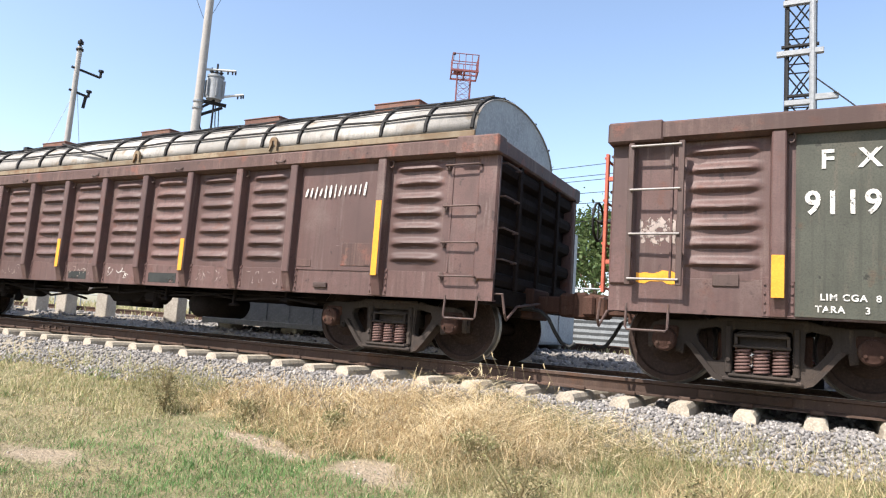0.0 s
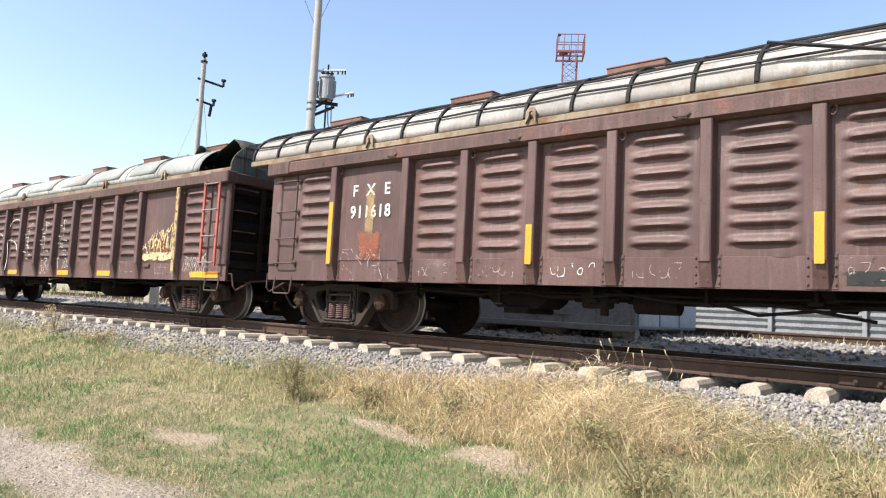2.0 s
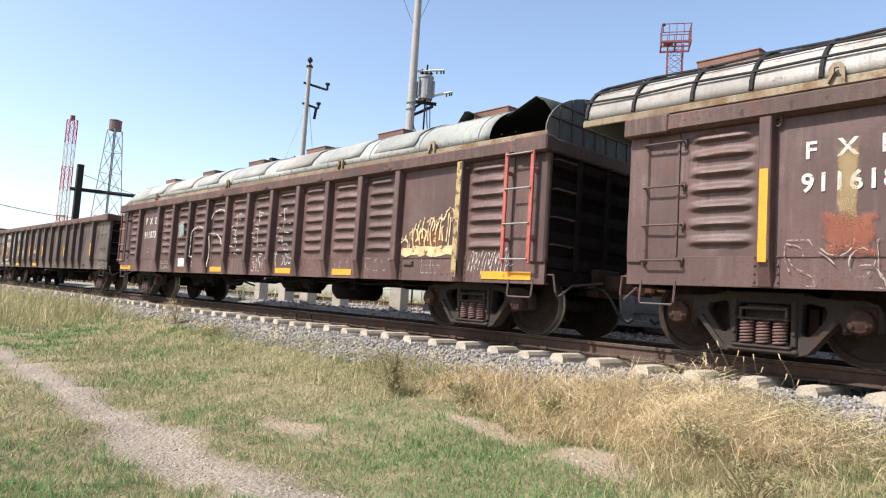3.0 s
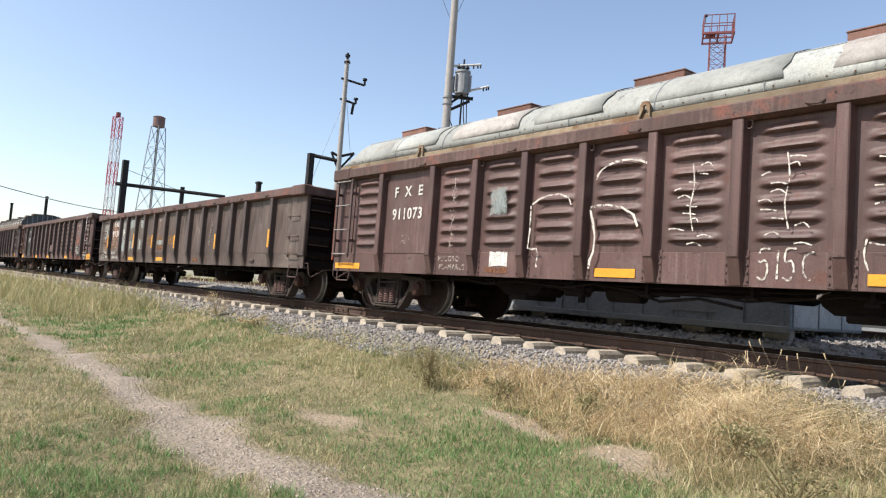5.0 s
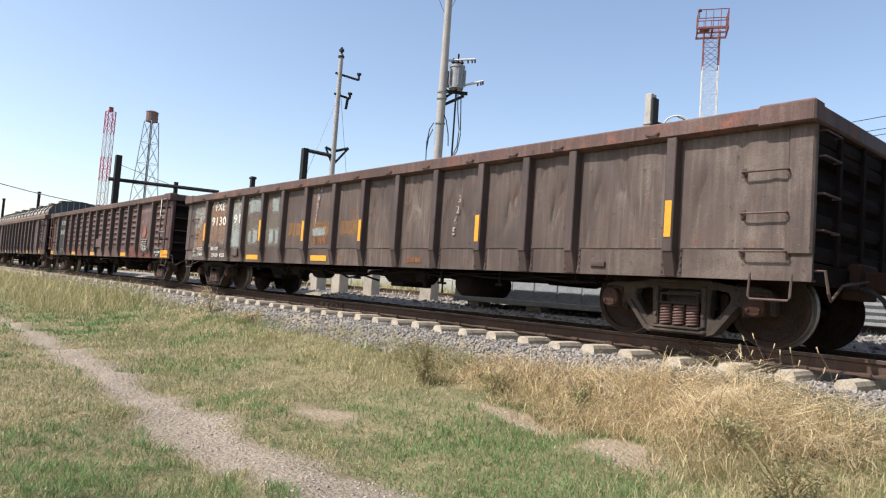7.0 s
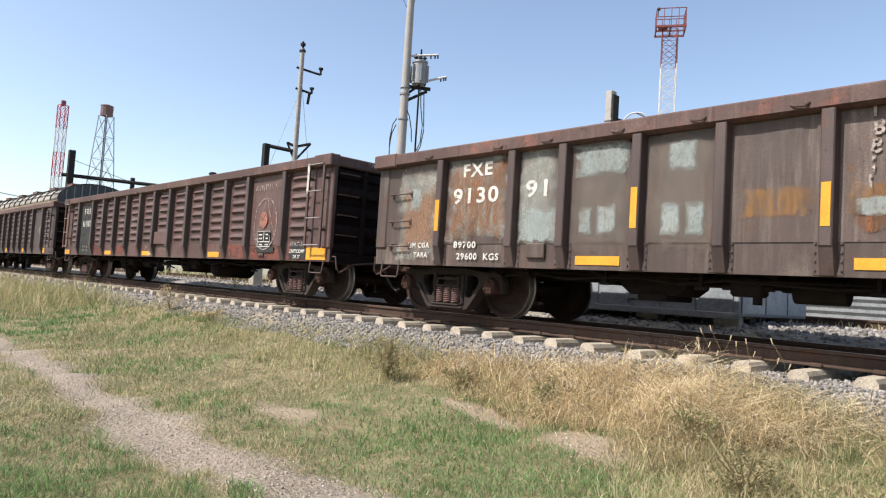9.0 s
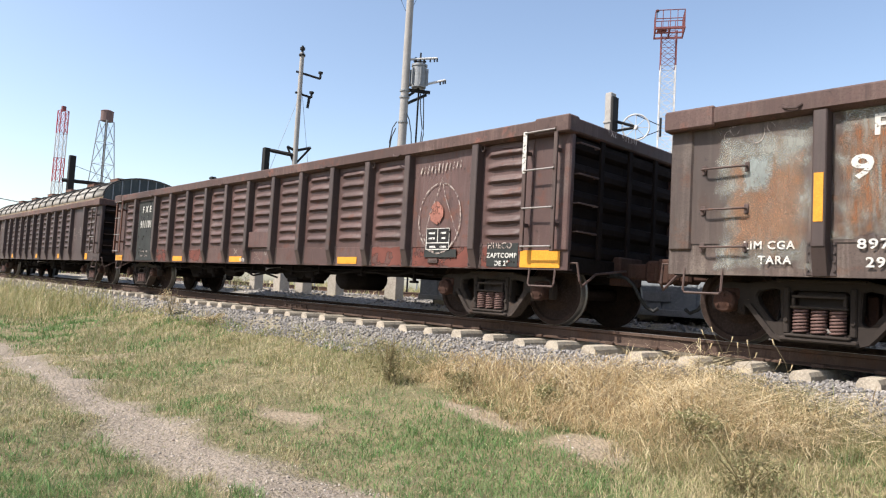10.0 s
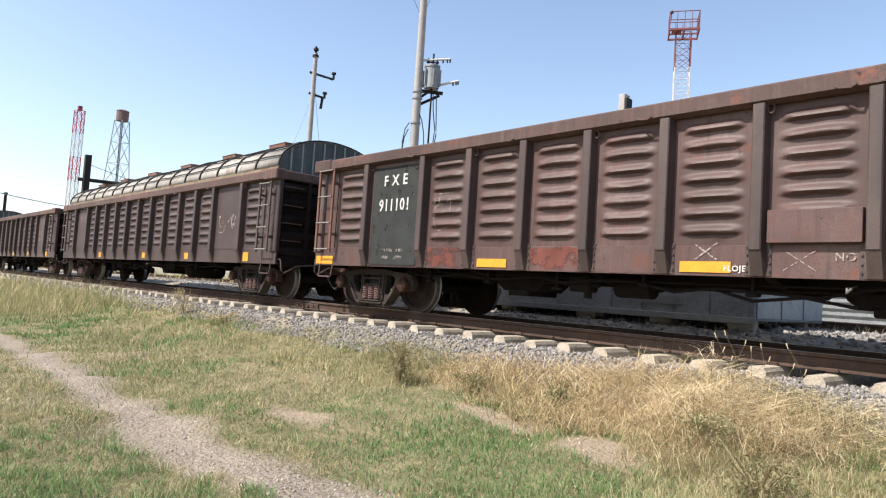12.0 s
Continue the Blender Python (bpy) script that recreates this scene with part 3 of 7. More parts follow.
def side_frame():
    """The cast side frame of a three-piece truck, seen from the side, about its centre."""
    half = [(0.40, 0.72), (0.52, 0.685), (0.74, 0.665), (0.92, 0.67), (1.05, 0.63), (1.10, 0.54), (1.095, 0.37), (1.04, 0.36), (1.03, 0.52), (0.99, 0.585), (0.85, 0.585),
            (0.82, 0.50), (0.815, 0.34), (0.745, 0.325), (0.73, 0.42), (0.69, 0.435), (0.63, 0.36), (0.51, 0.20), (0.44, 0.115), (0.34, 0.075)]
    outer = half + [(-x, z) for x, z in half[::-1]]
    window = [(0.365, 0.32), (0.39, 0.285), (0.43, 0.275), (0.47, 0.30), (0.59, 0.46), (0.61, 0.53), (0.585, 0.585), (0.43, 0.62), (0.38, 0.60)]
    holes = [[(-0.27, 0.19), (-0.27, 0.575), (-0.24, 0.605), (0.24, 0.605), (0.27, 0.575), (0.27, 0.19)], window, [(-x, z) for x, z in window[::-1]]]
    bm = bmesh.new()
    loops = []
    for poly in (outer, *holes):
        vs = [bm.verts.new((x, 0, z)) for x, z in poly]
        loops += [bm.edges.new((vs[i], vs[(i + 1) % len(vs)])) for i in range(len(vs))]
    bmesh.ops.triangle_fill(bm, use_beauty=True, use_dissolve=False, edges=loops)
    ext = bmesh.ops.extrude_face_region(bm, geom=bm.faces[:])
    for w in ext["geom"]:
        if isinstance(w, bmesh.types.BMVert):
            w.co.y += 0.13
    bmesh.ops.recalc_face_normals(bm, faces=bm.faces[:])
    sharp = [e for e in bm.edges if len(e.link_faces) == 2 and abs(e.link_faces[0].normal.dot(e.link_faces[1].normal)) < 0.3 and abs(e.verts[0].co.y - e.verts[1].co.y) < 0.01]
    bmesh.ops.bevel(bm, geom=sharp, offset=0.012, segments=2, affect="EDGES")
    bm.verts.index_update()
    s = Shape().add([w.co for w in bm.verts], [[w.index for w in q.verts] for q in bm.faces])
    bm.free()
    # flanges that stiffen the casting, the spring seat and its gussets
    s.block(-0.41, 0.41, -0.035, 0.17, 0.685, 0.722, 0.012)
    s.block(-0.36, 0.36, -0.085, 0.18, 0.085, 0.135, 0.018)
    s.block(-0.30, 0.30, -0.10, 0.10, 0.135, 0.165, 0.01)
    for sg in (-1, 1):
        s.prism([(sg * 0.34, 0.070), (sg * 0.33, 0.115), (sg * 0.42, 0.15), (sg * 0.66, 0.445), (sg * 0.72, 0.435), (sg * 0.645, 0.35), (sg * 0.515, 0.185), (sg * 0.445, 0.105)], -0.045, 0.15, "y")
        s.block(*sorted((sg * 0.275, sg * 0.335)), -0.03, 0.15, 0.16, 0.64, 0.014)
        s.rod((sg * 0.775, -0.02, 0.375), (sg * 0.775, 0.05, 0.375), 0.018, 8)
        s.rod((sg * 0.305, -0.045, 0.30), (sg * 0.305, 0.02, 0.30), 0.022, 8)
        s.rod((sg * 0.305, -0.045, 0.50), (sg * 0.305, 0.02, 0.50), 0.022, 8)
    return s


def make_truck(car, x):
    tr = part("truck", kept("bolster", lambda: Shape().block(-0.24, 0.24, -1.03, 1.03, 0.38, 0.60, 0.03).block(-0.45, 0.45, -0.4, 0.4, 0.45, 0.62, 0.03)
                            .mesh("truck", TRUCK)), car, pose(x, 0, 0), "three-piece cast steel truck")
    for side in (-1, 1):
        m = pose(0, -1.10, 0) if side < 0 else pose(0, 1.10, 0, 0, 0, 180)
        part("side_frame", kept("side_frame", lambda: side_frame().mesh("side_frame", TRUCK)), tr, m)

        def spring():
            n, turns = 90, 7.5
            return Shape().tube([(0.066 * math.cos(a), 0.05 + 0.066 * math.sin(a), 0.17 + 0.25 * a / (turns * math.tau))
                                 for a in (i * turns * math.tau / n for i in range(n + 1))], 0.0125, 6).mesh("coil_spring", SPRING, 60)
        for k in (-1, 0, 1):
            part("coil_spring", kept("spring", spring), tr, m @ pose(k * 0.170, -0.055, 0), "rusty coil spring")
        part("spring_cap", kept("spring_cap", lambda: Shape().block(-0.26, 0.26, -0.06, 0.15, 0.42, 0.45, 0.01).block(-0.25, 0.25, -0.045, 0.0, 0.53, 0.56, 0.008).block(-0.25, -0.22, -0.045, 0.0, 0.45, 0.53, 0.006).block(0.22, 0.25, -0.045, 0.0, 0.45, 0.53, 0.006).mesh("spring_cap", TRUCK)), tr, m)
        for sg in (-1, 1):
            def cap():
                c = Shape().lathe([(-0.11, 0.0), (-0.11, 0.055), (-0.095, 0.075), (-0.095, 0.10), (-0.08, 0.118), (0.0, 0.122), (0.01, 0.105), (0.13, 0.105), (0.13, 0.0)], 24)
                for k in range(3):
                    a = math.pi / 2 + k * math.tau / 3
                    c.rod((0.072 * math.cos(a), -0.118, 0.072 * math.sin(a)), (0.072 * math.cos(a), -0.09, 0.072 * math.sin(a)), 0.018, 6)
                return c.block(-0.13, 0.13, 0.0, 0.13, 0.02, 0.15, 0.02).mesh("bearing_box", RUSTY, 40)
            part("bearing_box", kept("cap", cap), tr, pose(sg * BASE / 2, side * 1.12, WHEEL_R, 0, 0, 0 if side < 0 else 180), "round axle bearing cap")
    for sg in (-1, 1):
        ws = part("wheelset", kept("wheelset", wheel_mesh), tr, pose(sg * BASE / 2, 0, WHEEL_R), "steel wheelset with bright treads")
        WHEELSETS.append((ws, sg * BASE / 2))
        part("brake_shoe", kept("shoe", lambda: Shape().block(-0.05, 0.05, -0.82, -0.66, -0.16, 0.16, 0.02).block(-0.05, 0.05, 0.66, 0.82, -0.16, 0.16, 0.02)
                                .rod((0, -0.7, 0), (0, 0.7, 0), 0.04).mesh("brake_shoe", RUSTY)), tr, pose(sg * (BASE / 2 - 0.53), 0, 0.42))


def grab_iron(w):
    def go():
        return Shape().tube([(-w / 2, 0, 0.0), (-w / 2, -0.06, 0.0), (-w / 2 + 0.015, -0.075, 0), (w / 2 - 0.015, -0.075, 0), (w / 2, -0.06, 0.0), (w / 2, 0, 0.0)], 0.012, 6) \
            .block(-w / 2 - 0.025, -w / 2 + 0.025, -0.012, 0.0, -0.05, 0.05, 0.004).block(w / 2 - 0.025, w / 2 + 0.025, -0.012, 0.0, -0.05, 0.05, 0.004).mesh("grab_iron", LADDER, 40)
    return kept(("grab", w), go)


def ladder(car, x, z0, z1, material, rung, w=0.46, y=-1.555, turn=0, label="side ladder", steps=4):
    key = ("ladder", round(z1 - z0, 2), material.name, w)
    h = z1 - z0
    la = part("ladder", kept(key, lambda: Shape().block(-w / 2 - 0.03, -w / 2 + 0.03, -0.035, 0.0, 0, h, 0.006).block(w / 2 - 0.03, w / 2 + 0.03, -0.035, 0.0, 0, h, 0.006)
                             .block(-w / 2 - 0.02, -w / 2 + 0.02, 0.0, 0.10, h * 0.2, h * 0.2 + 0.05, 0.005).block(w / 2 - 0.02, w / 2 + 0.02, 0.0, 0.10, h * 0.2, h * 0.2 + 0.05, 0.005)
                             .block(-w / 2 - 0.02, -w / 2 + 0.02, 0.0, 0.10, h * 0.8, h * 0.8 + 0.05, 0.005).block(w / 2 - 0.02, w / 2 + 0.02, 0.0, 0.10, h * 0.8, h * 0.8 + 0.05, 0.005)
                             .mesh("ladder", material)), car, pose(x, y, z0, 0, 0, turn), label)
    for i in range(steps):
        part("rung", kept(("rung", w, rung.name), lambda: Shape().tube([(-w / 2, -0.045, 0), (w / 2, -0.045, 0)], 0.013, 8).mesh("rung", rung, 60)), la,
             pose(0, 0, 0.06 + (h - 0.1) * i / (steps - 1)))
    return la


def lettering(car, words, x, z, size, material=WHITE, y=-1.4480, stretch=1.0, label="white stencilled lettering", name="lettering"):
    cu = bpy.data.curves.new("lettering", "FONT")
    cu.body, cu.size, cu.extrude, cu.resolution_u = words, size, 0.001, 3
    cu.align_x, cu.offset, cu.space_character = "CENTER", size * 0.020, 1.14
    ob = bpy.data.objects.new("lettering", cu)
    me = bpy.data.meshes.new_from_object(ob)
    bpy.data.objects.remove(ob)
    me.materials.clear()
    me.materials.append(material)
    return part(name, me, car, pose(x, y, z, 90, 0, 0) @ Matrix.Diagonal((stretch, 1, 1, 1)), label)


def scrawl(car, x, z, w, h, seed, material=CHALK, y=-1.454, strokes=5, wide=0.016, label="scrawled chalk graffiti"):
    """Loose strokes of spray or chalk, with no letters in them."""
    r = random.Random(seed)
    vs, fs = [], []
    for k in range(strokes):
        px, pz = x - w / 2 + w * (k + 0.3) / strokes, z + r.uniform(-0.4, 0.4) * h
        a = r.uniform(0, math.tau)
        turn = r.uniform(-0.5, 0.5)
        pts = []
        for _ in range(14):
            pts.append((px, pz))
            a += turn + r.uniform(-0.25, 0.25)
            if r.random() < 0.12:
                turn = r.uniform(-0.6, 0.6)
            step = 0.13 * h
            px = min(max(px + math.cos(a) * step * 0.7, x - w / 2), x + w / 2)
            pz = min(max(pz + math.sin(a) * step, z - h / 2), z + h / 2)
        vs, fs = ribbon(vs, fs, pts, wide * r.uniform(0.6, 1.3), y - 0.0006 * k)
    return part("graffiti", Shape().add(vs, fs).mesh("graffiti", material), car, label=label)


def tag(car, x, z, w, h, strokes, material, y, wide, label):
    """Hand-drawn strokes, each a run of (u, v) in a box of that width and height, rounded off."""
    vs, fs = [], []
    for k, line in enumerate(strokes):
        pts = []
        for i in range(len(line) - 1):
            p0, p1, p2, p3 = line[max(i - 1, 0)], line[i], line[i + 1], line[min(i + 2, len(line) - 1)]
            for q in range(5):
                t = q / 5
                pts.append(tuple(0.5 * (2 * b + (c - a) * t + (2 * a - 5 * b + 4 * c - d) * t * t + (3 * b - a - 3 * c + d) * t ** 3) for a, b, c, d in zip(p0, p1, p2, p3)))
        pts.append(line[-1])
        vs, fs = ribbon(vs, fs, [(x + (u - 0.5) * w, z + (v - 0.5) * h) for u, v in pts], wide, y - 0.0005 * (k % 6))
    return part("graffiti", Shape().add(vs, fs).mesh("graffiti", material), car, label=label)


def ribbon(vs, fs, pts, wide, y):
    for i, (px, pz) in enumerate(pts):
        qx, qz = pts[min(i + 1, len(pts) - 1)]
        ox, oz = pts[max(i - 1, 0)]
        d = Vector((qx - ox, qz - oz))
        d = d.normalized() if d.length > 1e-6 else Vector((1, 0))
        s = wide * (0.75 + 0.25 * math.sin(i * 1.9))
        vs += [(px - d.y * s / 2, y, pz + d.x * s / 2), (px + d.y * s / 2, y, pz - d.x * s / 2)]
        if i:
            o = len(vs) - 4
            fs.append((o, o + 1, o + 3, o + 2))
    return vs, fs


def wordmark(car, x, z, w, h, n, material, y, label, upright=False, seed=1):
    """A painted name, drawn as a row of plain slanting bars."""
    r = random.Random(seed)
    vs, fs = [], []
    for k in range(n):
        f = (k + 0.5) / n - 0.5
        cx, cz = (x, z - f * w) if upright else (x + f * w, z + 0.03 * f)
        t = h * r.uniform(0.6, 1.1) / 2
        g = 0.36 * w / n
        lean = g * r.uniform(0.2, 0.6)
        pts = [(cx - h / 2, cz), (cx, cz + 0.012), (cx + h / 2, cz - 0.01)] if upright else [(cx - lean, cz - t), (cx, cz), (cx + lean, cz + t)]
        vs, fs = ribbon(vs, fs, pts, min(r.uniform(0.022, 0.045), 0.5 * w / n), y - 0.0004 * (k % 3))
    return part("wordmark", Shape().add(vs, fs).mesh("wordmark", material), car, label=label)


def field(car, x0, x1, z0, z1, material, label, name="painted_field", y=-1.449, rough=0.0, seed=1):
    """A painted patch, a sheet of paint on the side with an uneven rim."""
    r = random.Random(seed)
    n = 10
    top = [(x0 + (x1 - x0) * i / n, z1 + r.uniform(-rough, rough)) for i in range(n + 1)]
    low = [(x1 - (x1 - x0) * i / n, z0 + r.uniform(-rough, rough)) for i in range(n + 1)]
    return part(name, Shape().prism(top + low, y, y + 0.006, "y").mesh(name, material), car, label=label)


def roof_outline(half=1.38, rise=0.86, n=22, base=2.80):
    """The arch of a roof across the car: half-width, rise."""
    pts = []
    for i in range(n + 1):
        a = math.pi * i / n
        pts.append((-half * math.cos(a), base + 0.10 + rise * math.sin(a) ** 0.95))
    return pts


def cover(car, x0, x1, material, ribs, hatches, half=1.38, rise=0.84, hip=0.0, torn=False, lift=0.0, lugs=(), dark_ends=False, lost=()):
    """An arched sheet cover on a cream curb, with hoops, rods and hatches."""
    base = 2.80 + lift
    arch = roof_outline(half, rise, 22, base)
    n = len(arch)
    stations = [x0, x0 + max(hip, 0.02)] + [x0 + hip + (x1 - x0 - hip) * i / 12 for i in range(1, 12)] + [x1 - (1.1 if torn else 0.0)]
    vs, fs = [], []
    for k, x in enumerate(stations):
        for u, w in arch:
            f = 0.05 if (hip and k == 0) else 1.0
            vs.append((x, u, base + 0.10 + (w - base - 0.10) * f))
    for k in range(len(stations) - 1):
        fs += [(k * n + i, k * n + i + 1, (k + 1) * n + i + 1, (k + 1) * n + i) for i in range(n - 1)]
    roof = part("roof", Shape().add(vs, fs).mesh("roof", material, 50), car, label="arched sheet-metal roof cover, dusty")
    mod = roof.modifiers.new("thickness", "SOLIDIFY")
    mod.thickness, mod.offset = 0.012, -1
    for sg in (-1, 1):
        part("curb", Shape().block(x0, x1, *sorted((sg * half, sg * (half + 0.035))), base, base + 0.085, 0.008).mesh("curb", CREAM), roof, label="cream-painted rusty curb")
    for x in ((x1 - (0.06 if torn else 0.03)), x0 + 0.03):
        if hip and x < 0:
            continue
        part("roof_end", Shape().prism([(u, w - 0.015) for u, w in arch] + [(half, base), (-half, base)], x - 0.01, x + 0.01)
             .mesh("roof_end", ROOF_END if torn or dark_ends else WHITE_METAL), roof, label="flat end plate of the roof")
        for k in range(-4, 5) if dark_ends else ():
            u = k * half / 5
            top = base + 0.10 + rise * max(0.0, 1 - (u / half) ** 2) ** 0.475 - 0.03
            part("end_stiffener", kept(("stiff", round(top, 2)), lambda: Shape().block(-0.012, 0.012, -0.018, 0.018, base, top, 0.003).mesh("end_stiffener", BROWN_DARK if torn else GALV)),
                 roof, pose(x + (0.02 if x > 0 else -0.02), u, 0))
    for k in (0.30, 0.58) if torn else ():
        z = base + 0.10 + rise * k
        u = half * max(0.0, 1 - k ** (1 / 0.475)) ** 0.5
        part("end_stiffener", Shape().block(x1 - 0.045, x1 - 0.02, -u, u, z - 0.015, z + 0.015, 0.003).mesh("end_stiffener", BROWN_DARK), roof)
    if ribs:
        hoop = kept(("hoop", half, rise, base), lambda: Shape().tube([(0, u * 1.008, w + 0.012) for u, w in arch], 0.026, 5).mesh("hoop", BLACK_STEEL))
        for i in range(ribs):
            if i in lost:
                continue
            part("roof_hoop", hoop, roof, pose(x0 + 0.03 + (x1 - x0 - 0.06) * i / (ribs - 1) + 0.03 * math.sin(i * 4.1), 0, 0), "dark steel hoop")
        for i in (2, 4, 6, 8, 14, 18):
            u, w = arch[i]
            part("roof_rod", Shape().tube([(x0 + (x1 - x0) * k / 24, u * 1.02, w + 0.022 + 0.012 * math.sin(k * 2.7 + i)) for k in range(25)], 0.016, 5).mesh("roof_rod", BLACK_STEEL), roof, label="lengthwise steel rod")
    else:
        seam = kept(("seam", half, rise), lambda: Shape().tube([(0, u * 1.004, w + 0.004) for u, w in arch], 0.007, 4).mesh("seam", GALV))
        k = 12
        for i in range(1, k):
            part("roof_seam", seam, roof, pose(x0 + hip + (x1 - x0 - hip) * i / k, 0, 0))
        u, w = arch[5]
        part("roof_seam", Shape().tube([(x0 + hip, u, w + 0.004), (x1 - 1.2, u, w + 0.004)], 0.006, 4).mesh("roof_seam", GALV), roof)
        rivets = Shape()
        for i in range(60):
            rivets.block(x0 + hip + i * 0.26 - 0.008, x0 + hip + i * 0.26 + 0.008, -half * 1.0 - 0.006, -half * 1.0 + 0.008, base + 0.135, base + 0.151, 0.003)
        part("rivet_row", rivets.mesh("rivet_row", HATCH), roof)
    for k, (x, w, up, over) in enumerate(((-6.6, 1.3, 0.02, 8), (-4.9, 1.5, 0.035, 9), (-3.1, 1.2, 0.05, 7), (-1.2, 1.6, 0.03, 9), (0.9, 1.4, 0.06, 8), (2.6, 1.3, 0.035, 9), (4.3, 1.1, 0.07, 8)) if torn else ()):
        # loose cover sheets, one edge of each lifting
        vs, fs = [], []
        for i in range(5):
            for j in range(over):
                u, z = arch[j + 1]
                lift_by = 0.005 + 0.25 * up * (i / 4) ** 2 * (0.4 + 0.6 * math.sin(j * 1.3 + k) ** 2)
                vs.append((x + w * i / 4 + 0.03 * math.sin(j * 2.1 + k), u * (1 + 0.01 * i / 4) - 0.3 * lift_by, z + lift_by))
        for i in range(4):
            fs += [(i * over + j, i * over + j + 1, (i + 1) * over + j + 1, (i + 1) * over + j) for j in range(over - 1)]
        sheet = part("cover_sheet", Shape().add(vs, fs).mesh("cover_sheet", ROOF if k % 3 == 1 else ROOF_GREEN, 50), roof, label="loose pale cover sheet with a lifted edge")
        mod = sheet.modifiers.new("thickness", "SOLIDIFY")
        mod.thickness, mod.offset = 0.006, -1
    for x in lugs:
        part("lifting_lug", kept("lug", lambda: Shape().prism([(-0.075, 0), (-0.07, 0.15), (-0.035, 0.20), (0.035, 0.20), (0.07, 0.15), (0.075, 0), (0.022, 0.10), (0.022, 0.15), (-0.022, 0.15), (-0.022, 0.10)], -0.02, 0.02, "y")
                             .mesh("lifting_lug", CREAM)), roof, pose(x, -half - 0.05, base + 0.02), "cream lifting lug")
    top = base + 0.10 + rise
    for x in hatches:
        part("roof_hatch", kept("hatch", lambda: Shape().block(-0.385, 0.385, -0.30, 0.30, -0.16, 0.09, 0.012).block(-0.395, 0.395, -0.31, 0.31, 0.085, 0.105, 0.006).mesh("roof_hatch", HATCH)),
             roof, pose(x, -0.32, top - 0.02, 2), "rust-brown loading hatch")
    return roof


def end_wall(car, x, sg, L, top):
    """The braced end of a car: sheet, heavy horizontal beams and uprights."""
    # END_STEEL holds the shade of these parts in its dark base colour.
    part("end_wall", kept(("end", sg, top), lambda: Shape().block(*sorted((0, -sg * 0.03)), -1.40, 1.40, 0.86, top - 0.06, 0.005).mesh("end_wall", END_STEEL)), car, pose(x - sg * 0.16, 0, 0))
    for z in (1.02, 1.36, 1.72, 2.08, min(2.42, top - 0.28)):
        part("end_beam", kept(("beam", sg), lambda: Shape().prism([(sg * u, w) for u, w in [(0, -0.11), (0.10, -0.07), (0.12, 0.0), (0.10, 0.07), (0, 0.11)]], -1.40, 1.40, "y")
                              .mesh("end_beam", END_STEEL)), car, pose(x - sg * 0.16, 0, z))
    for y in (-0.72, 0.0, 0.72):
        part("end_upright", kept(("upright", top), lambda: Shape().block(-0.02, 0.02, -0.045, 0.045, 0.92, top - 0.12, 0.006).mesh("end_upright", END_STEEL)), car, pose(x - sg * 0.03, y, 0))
    for z in (1.25, 1.62, 2.0, min(2.4, top - 0.26)):
        part("end_grab", kept("endgrab", lambda: Shape().tube([(0, -0.22, 0), (0.075, -0.22, 0), (0.075, 0.22, 0), (0, 0.22, 0)], 0.012, 6).mesh("end_grab", LADDER)), car,
             pose(x - (0.03 if sg > 0 else -0.03), -1.12, z, 0, 0, 0 if sg > 0 else 180))
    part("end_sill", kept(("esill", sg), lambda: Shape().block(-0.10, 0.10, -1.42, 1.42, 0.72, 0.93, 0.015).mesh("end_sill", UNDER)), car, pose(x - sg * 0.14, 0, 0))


def coupler(car, x, sg):
    def go():
        s = Shape().block(-0.1, 0.42, -0.10, 0.10, 0.70, 0.92, 0.02)
        s.block(0.36, 0.66, -0.17, 0.17, 0.66, 0.96, 0.035).block(0.55, 0.74, -0.20, -0.06, 0.64, 0.98, 0.03).block(0.50, 0.66, 0.06, 0.22, 0.68, 0.94, 0.03)
        s.block(-0.12, 0.06, -0.30, 0.30, 0.60, 1.0, 0.02)
        for k in (-1, 1):
            s.block(0.40, 0.50, -0.18, -0.165, 0.74 + k * 0.06, 0.82 + k * 0.06, 0.004)
        return s.mesh("coupler", RUSTY)
    part("coupler", kept("coupler", go), car, pose(x, 0, 0, 0, 0, 0 if sg > 0 else 180), "rusty knuckle coupler")

    def hose():
        return Shape().tube([(0.05, -0.36, 0.74), (0.2, -0.36, 0.70), (0.30, -0.35, 0.62), (0.38, -0.32, 0.46), (0.46, -0.28, 0.33), (0.56, -0.26, 0.28), (0.63, -0.26, 0.33)], 0.024, 8) \
            .rod((-0.1, -0.36, 0.75), (0.1, -0.36, 0.74), 0.045).mesh("air_hose", RUBBER, 60)
    part("air_hose", kept("hose", hose), car, pose(x, 0, 0, 0, 0, 0 if sg > 0 else 180), "black air brake hose")

    def cut_lever():
        return Shape().tube([(-0.05, -1.38, 0.84), (0.10, -1.38, 0.84), (0.13, -1.36, 0.62), (0.13, -1.30, 0.55), (0.13, -1.0, 0.72), (0.15, -0.3, 0.80)], 0.016, 6).mesh("cut_lever", LADDER)
    part("cut_lever", kept("lever", cut_lever), car, pose(x, 0, 0) if sg > 0 else pose(x, 0, 0) @ Matrix.Diagonal((-1, 1, 1, 1)), "bent uncoupling lever")


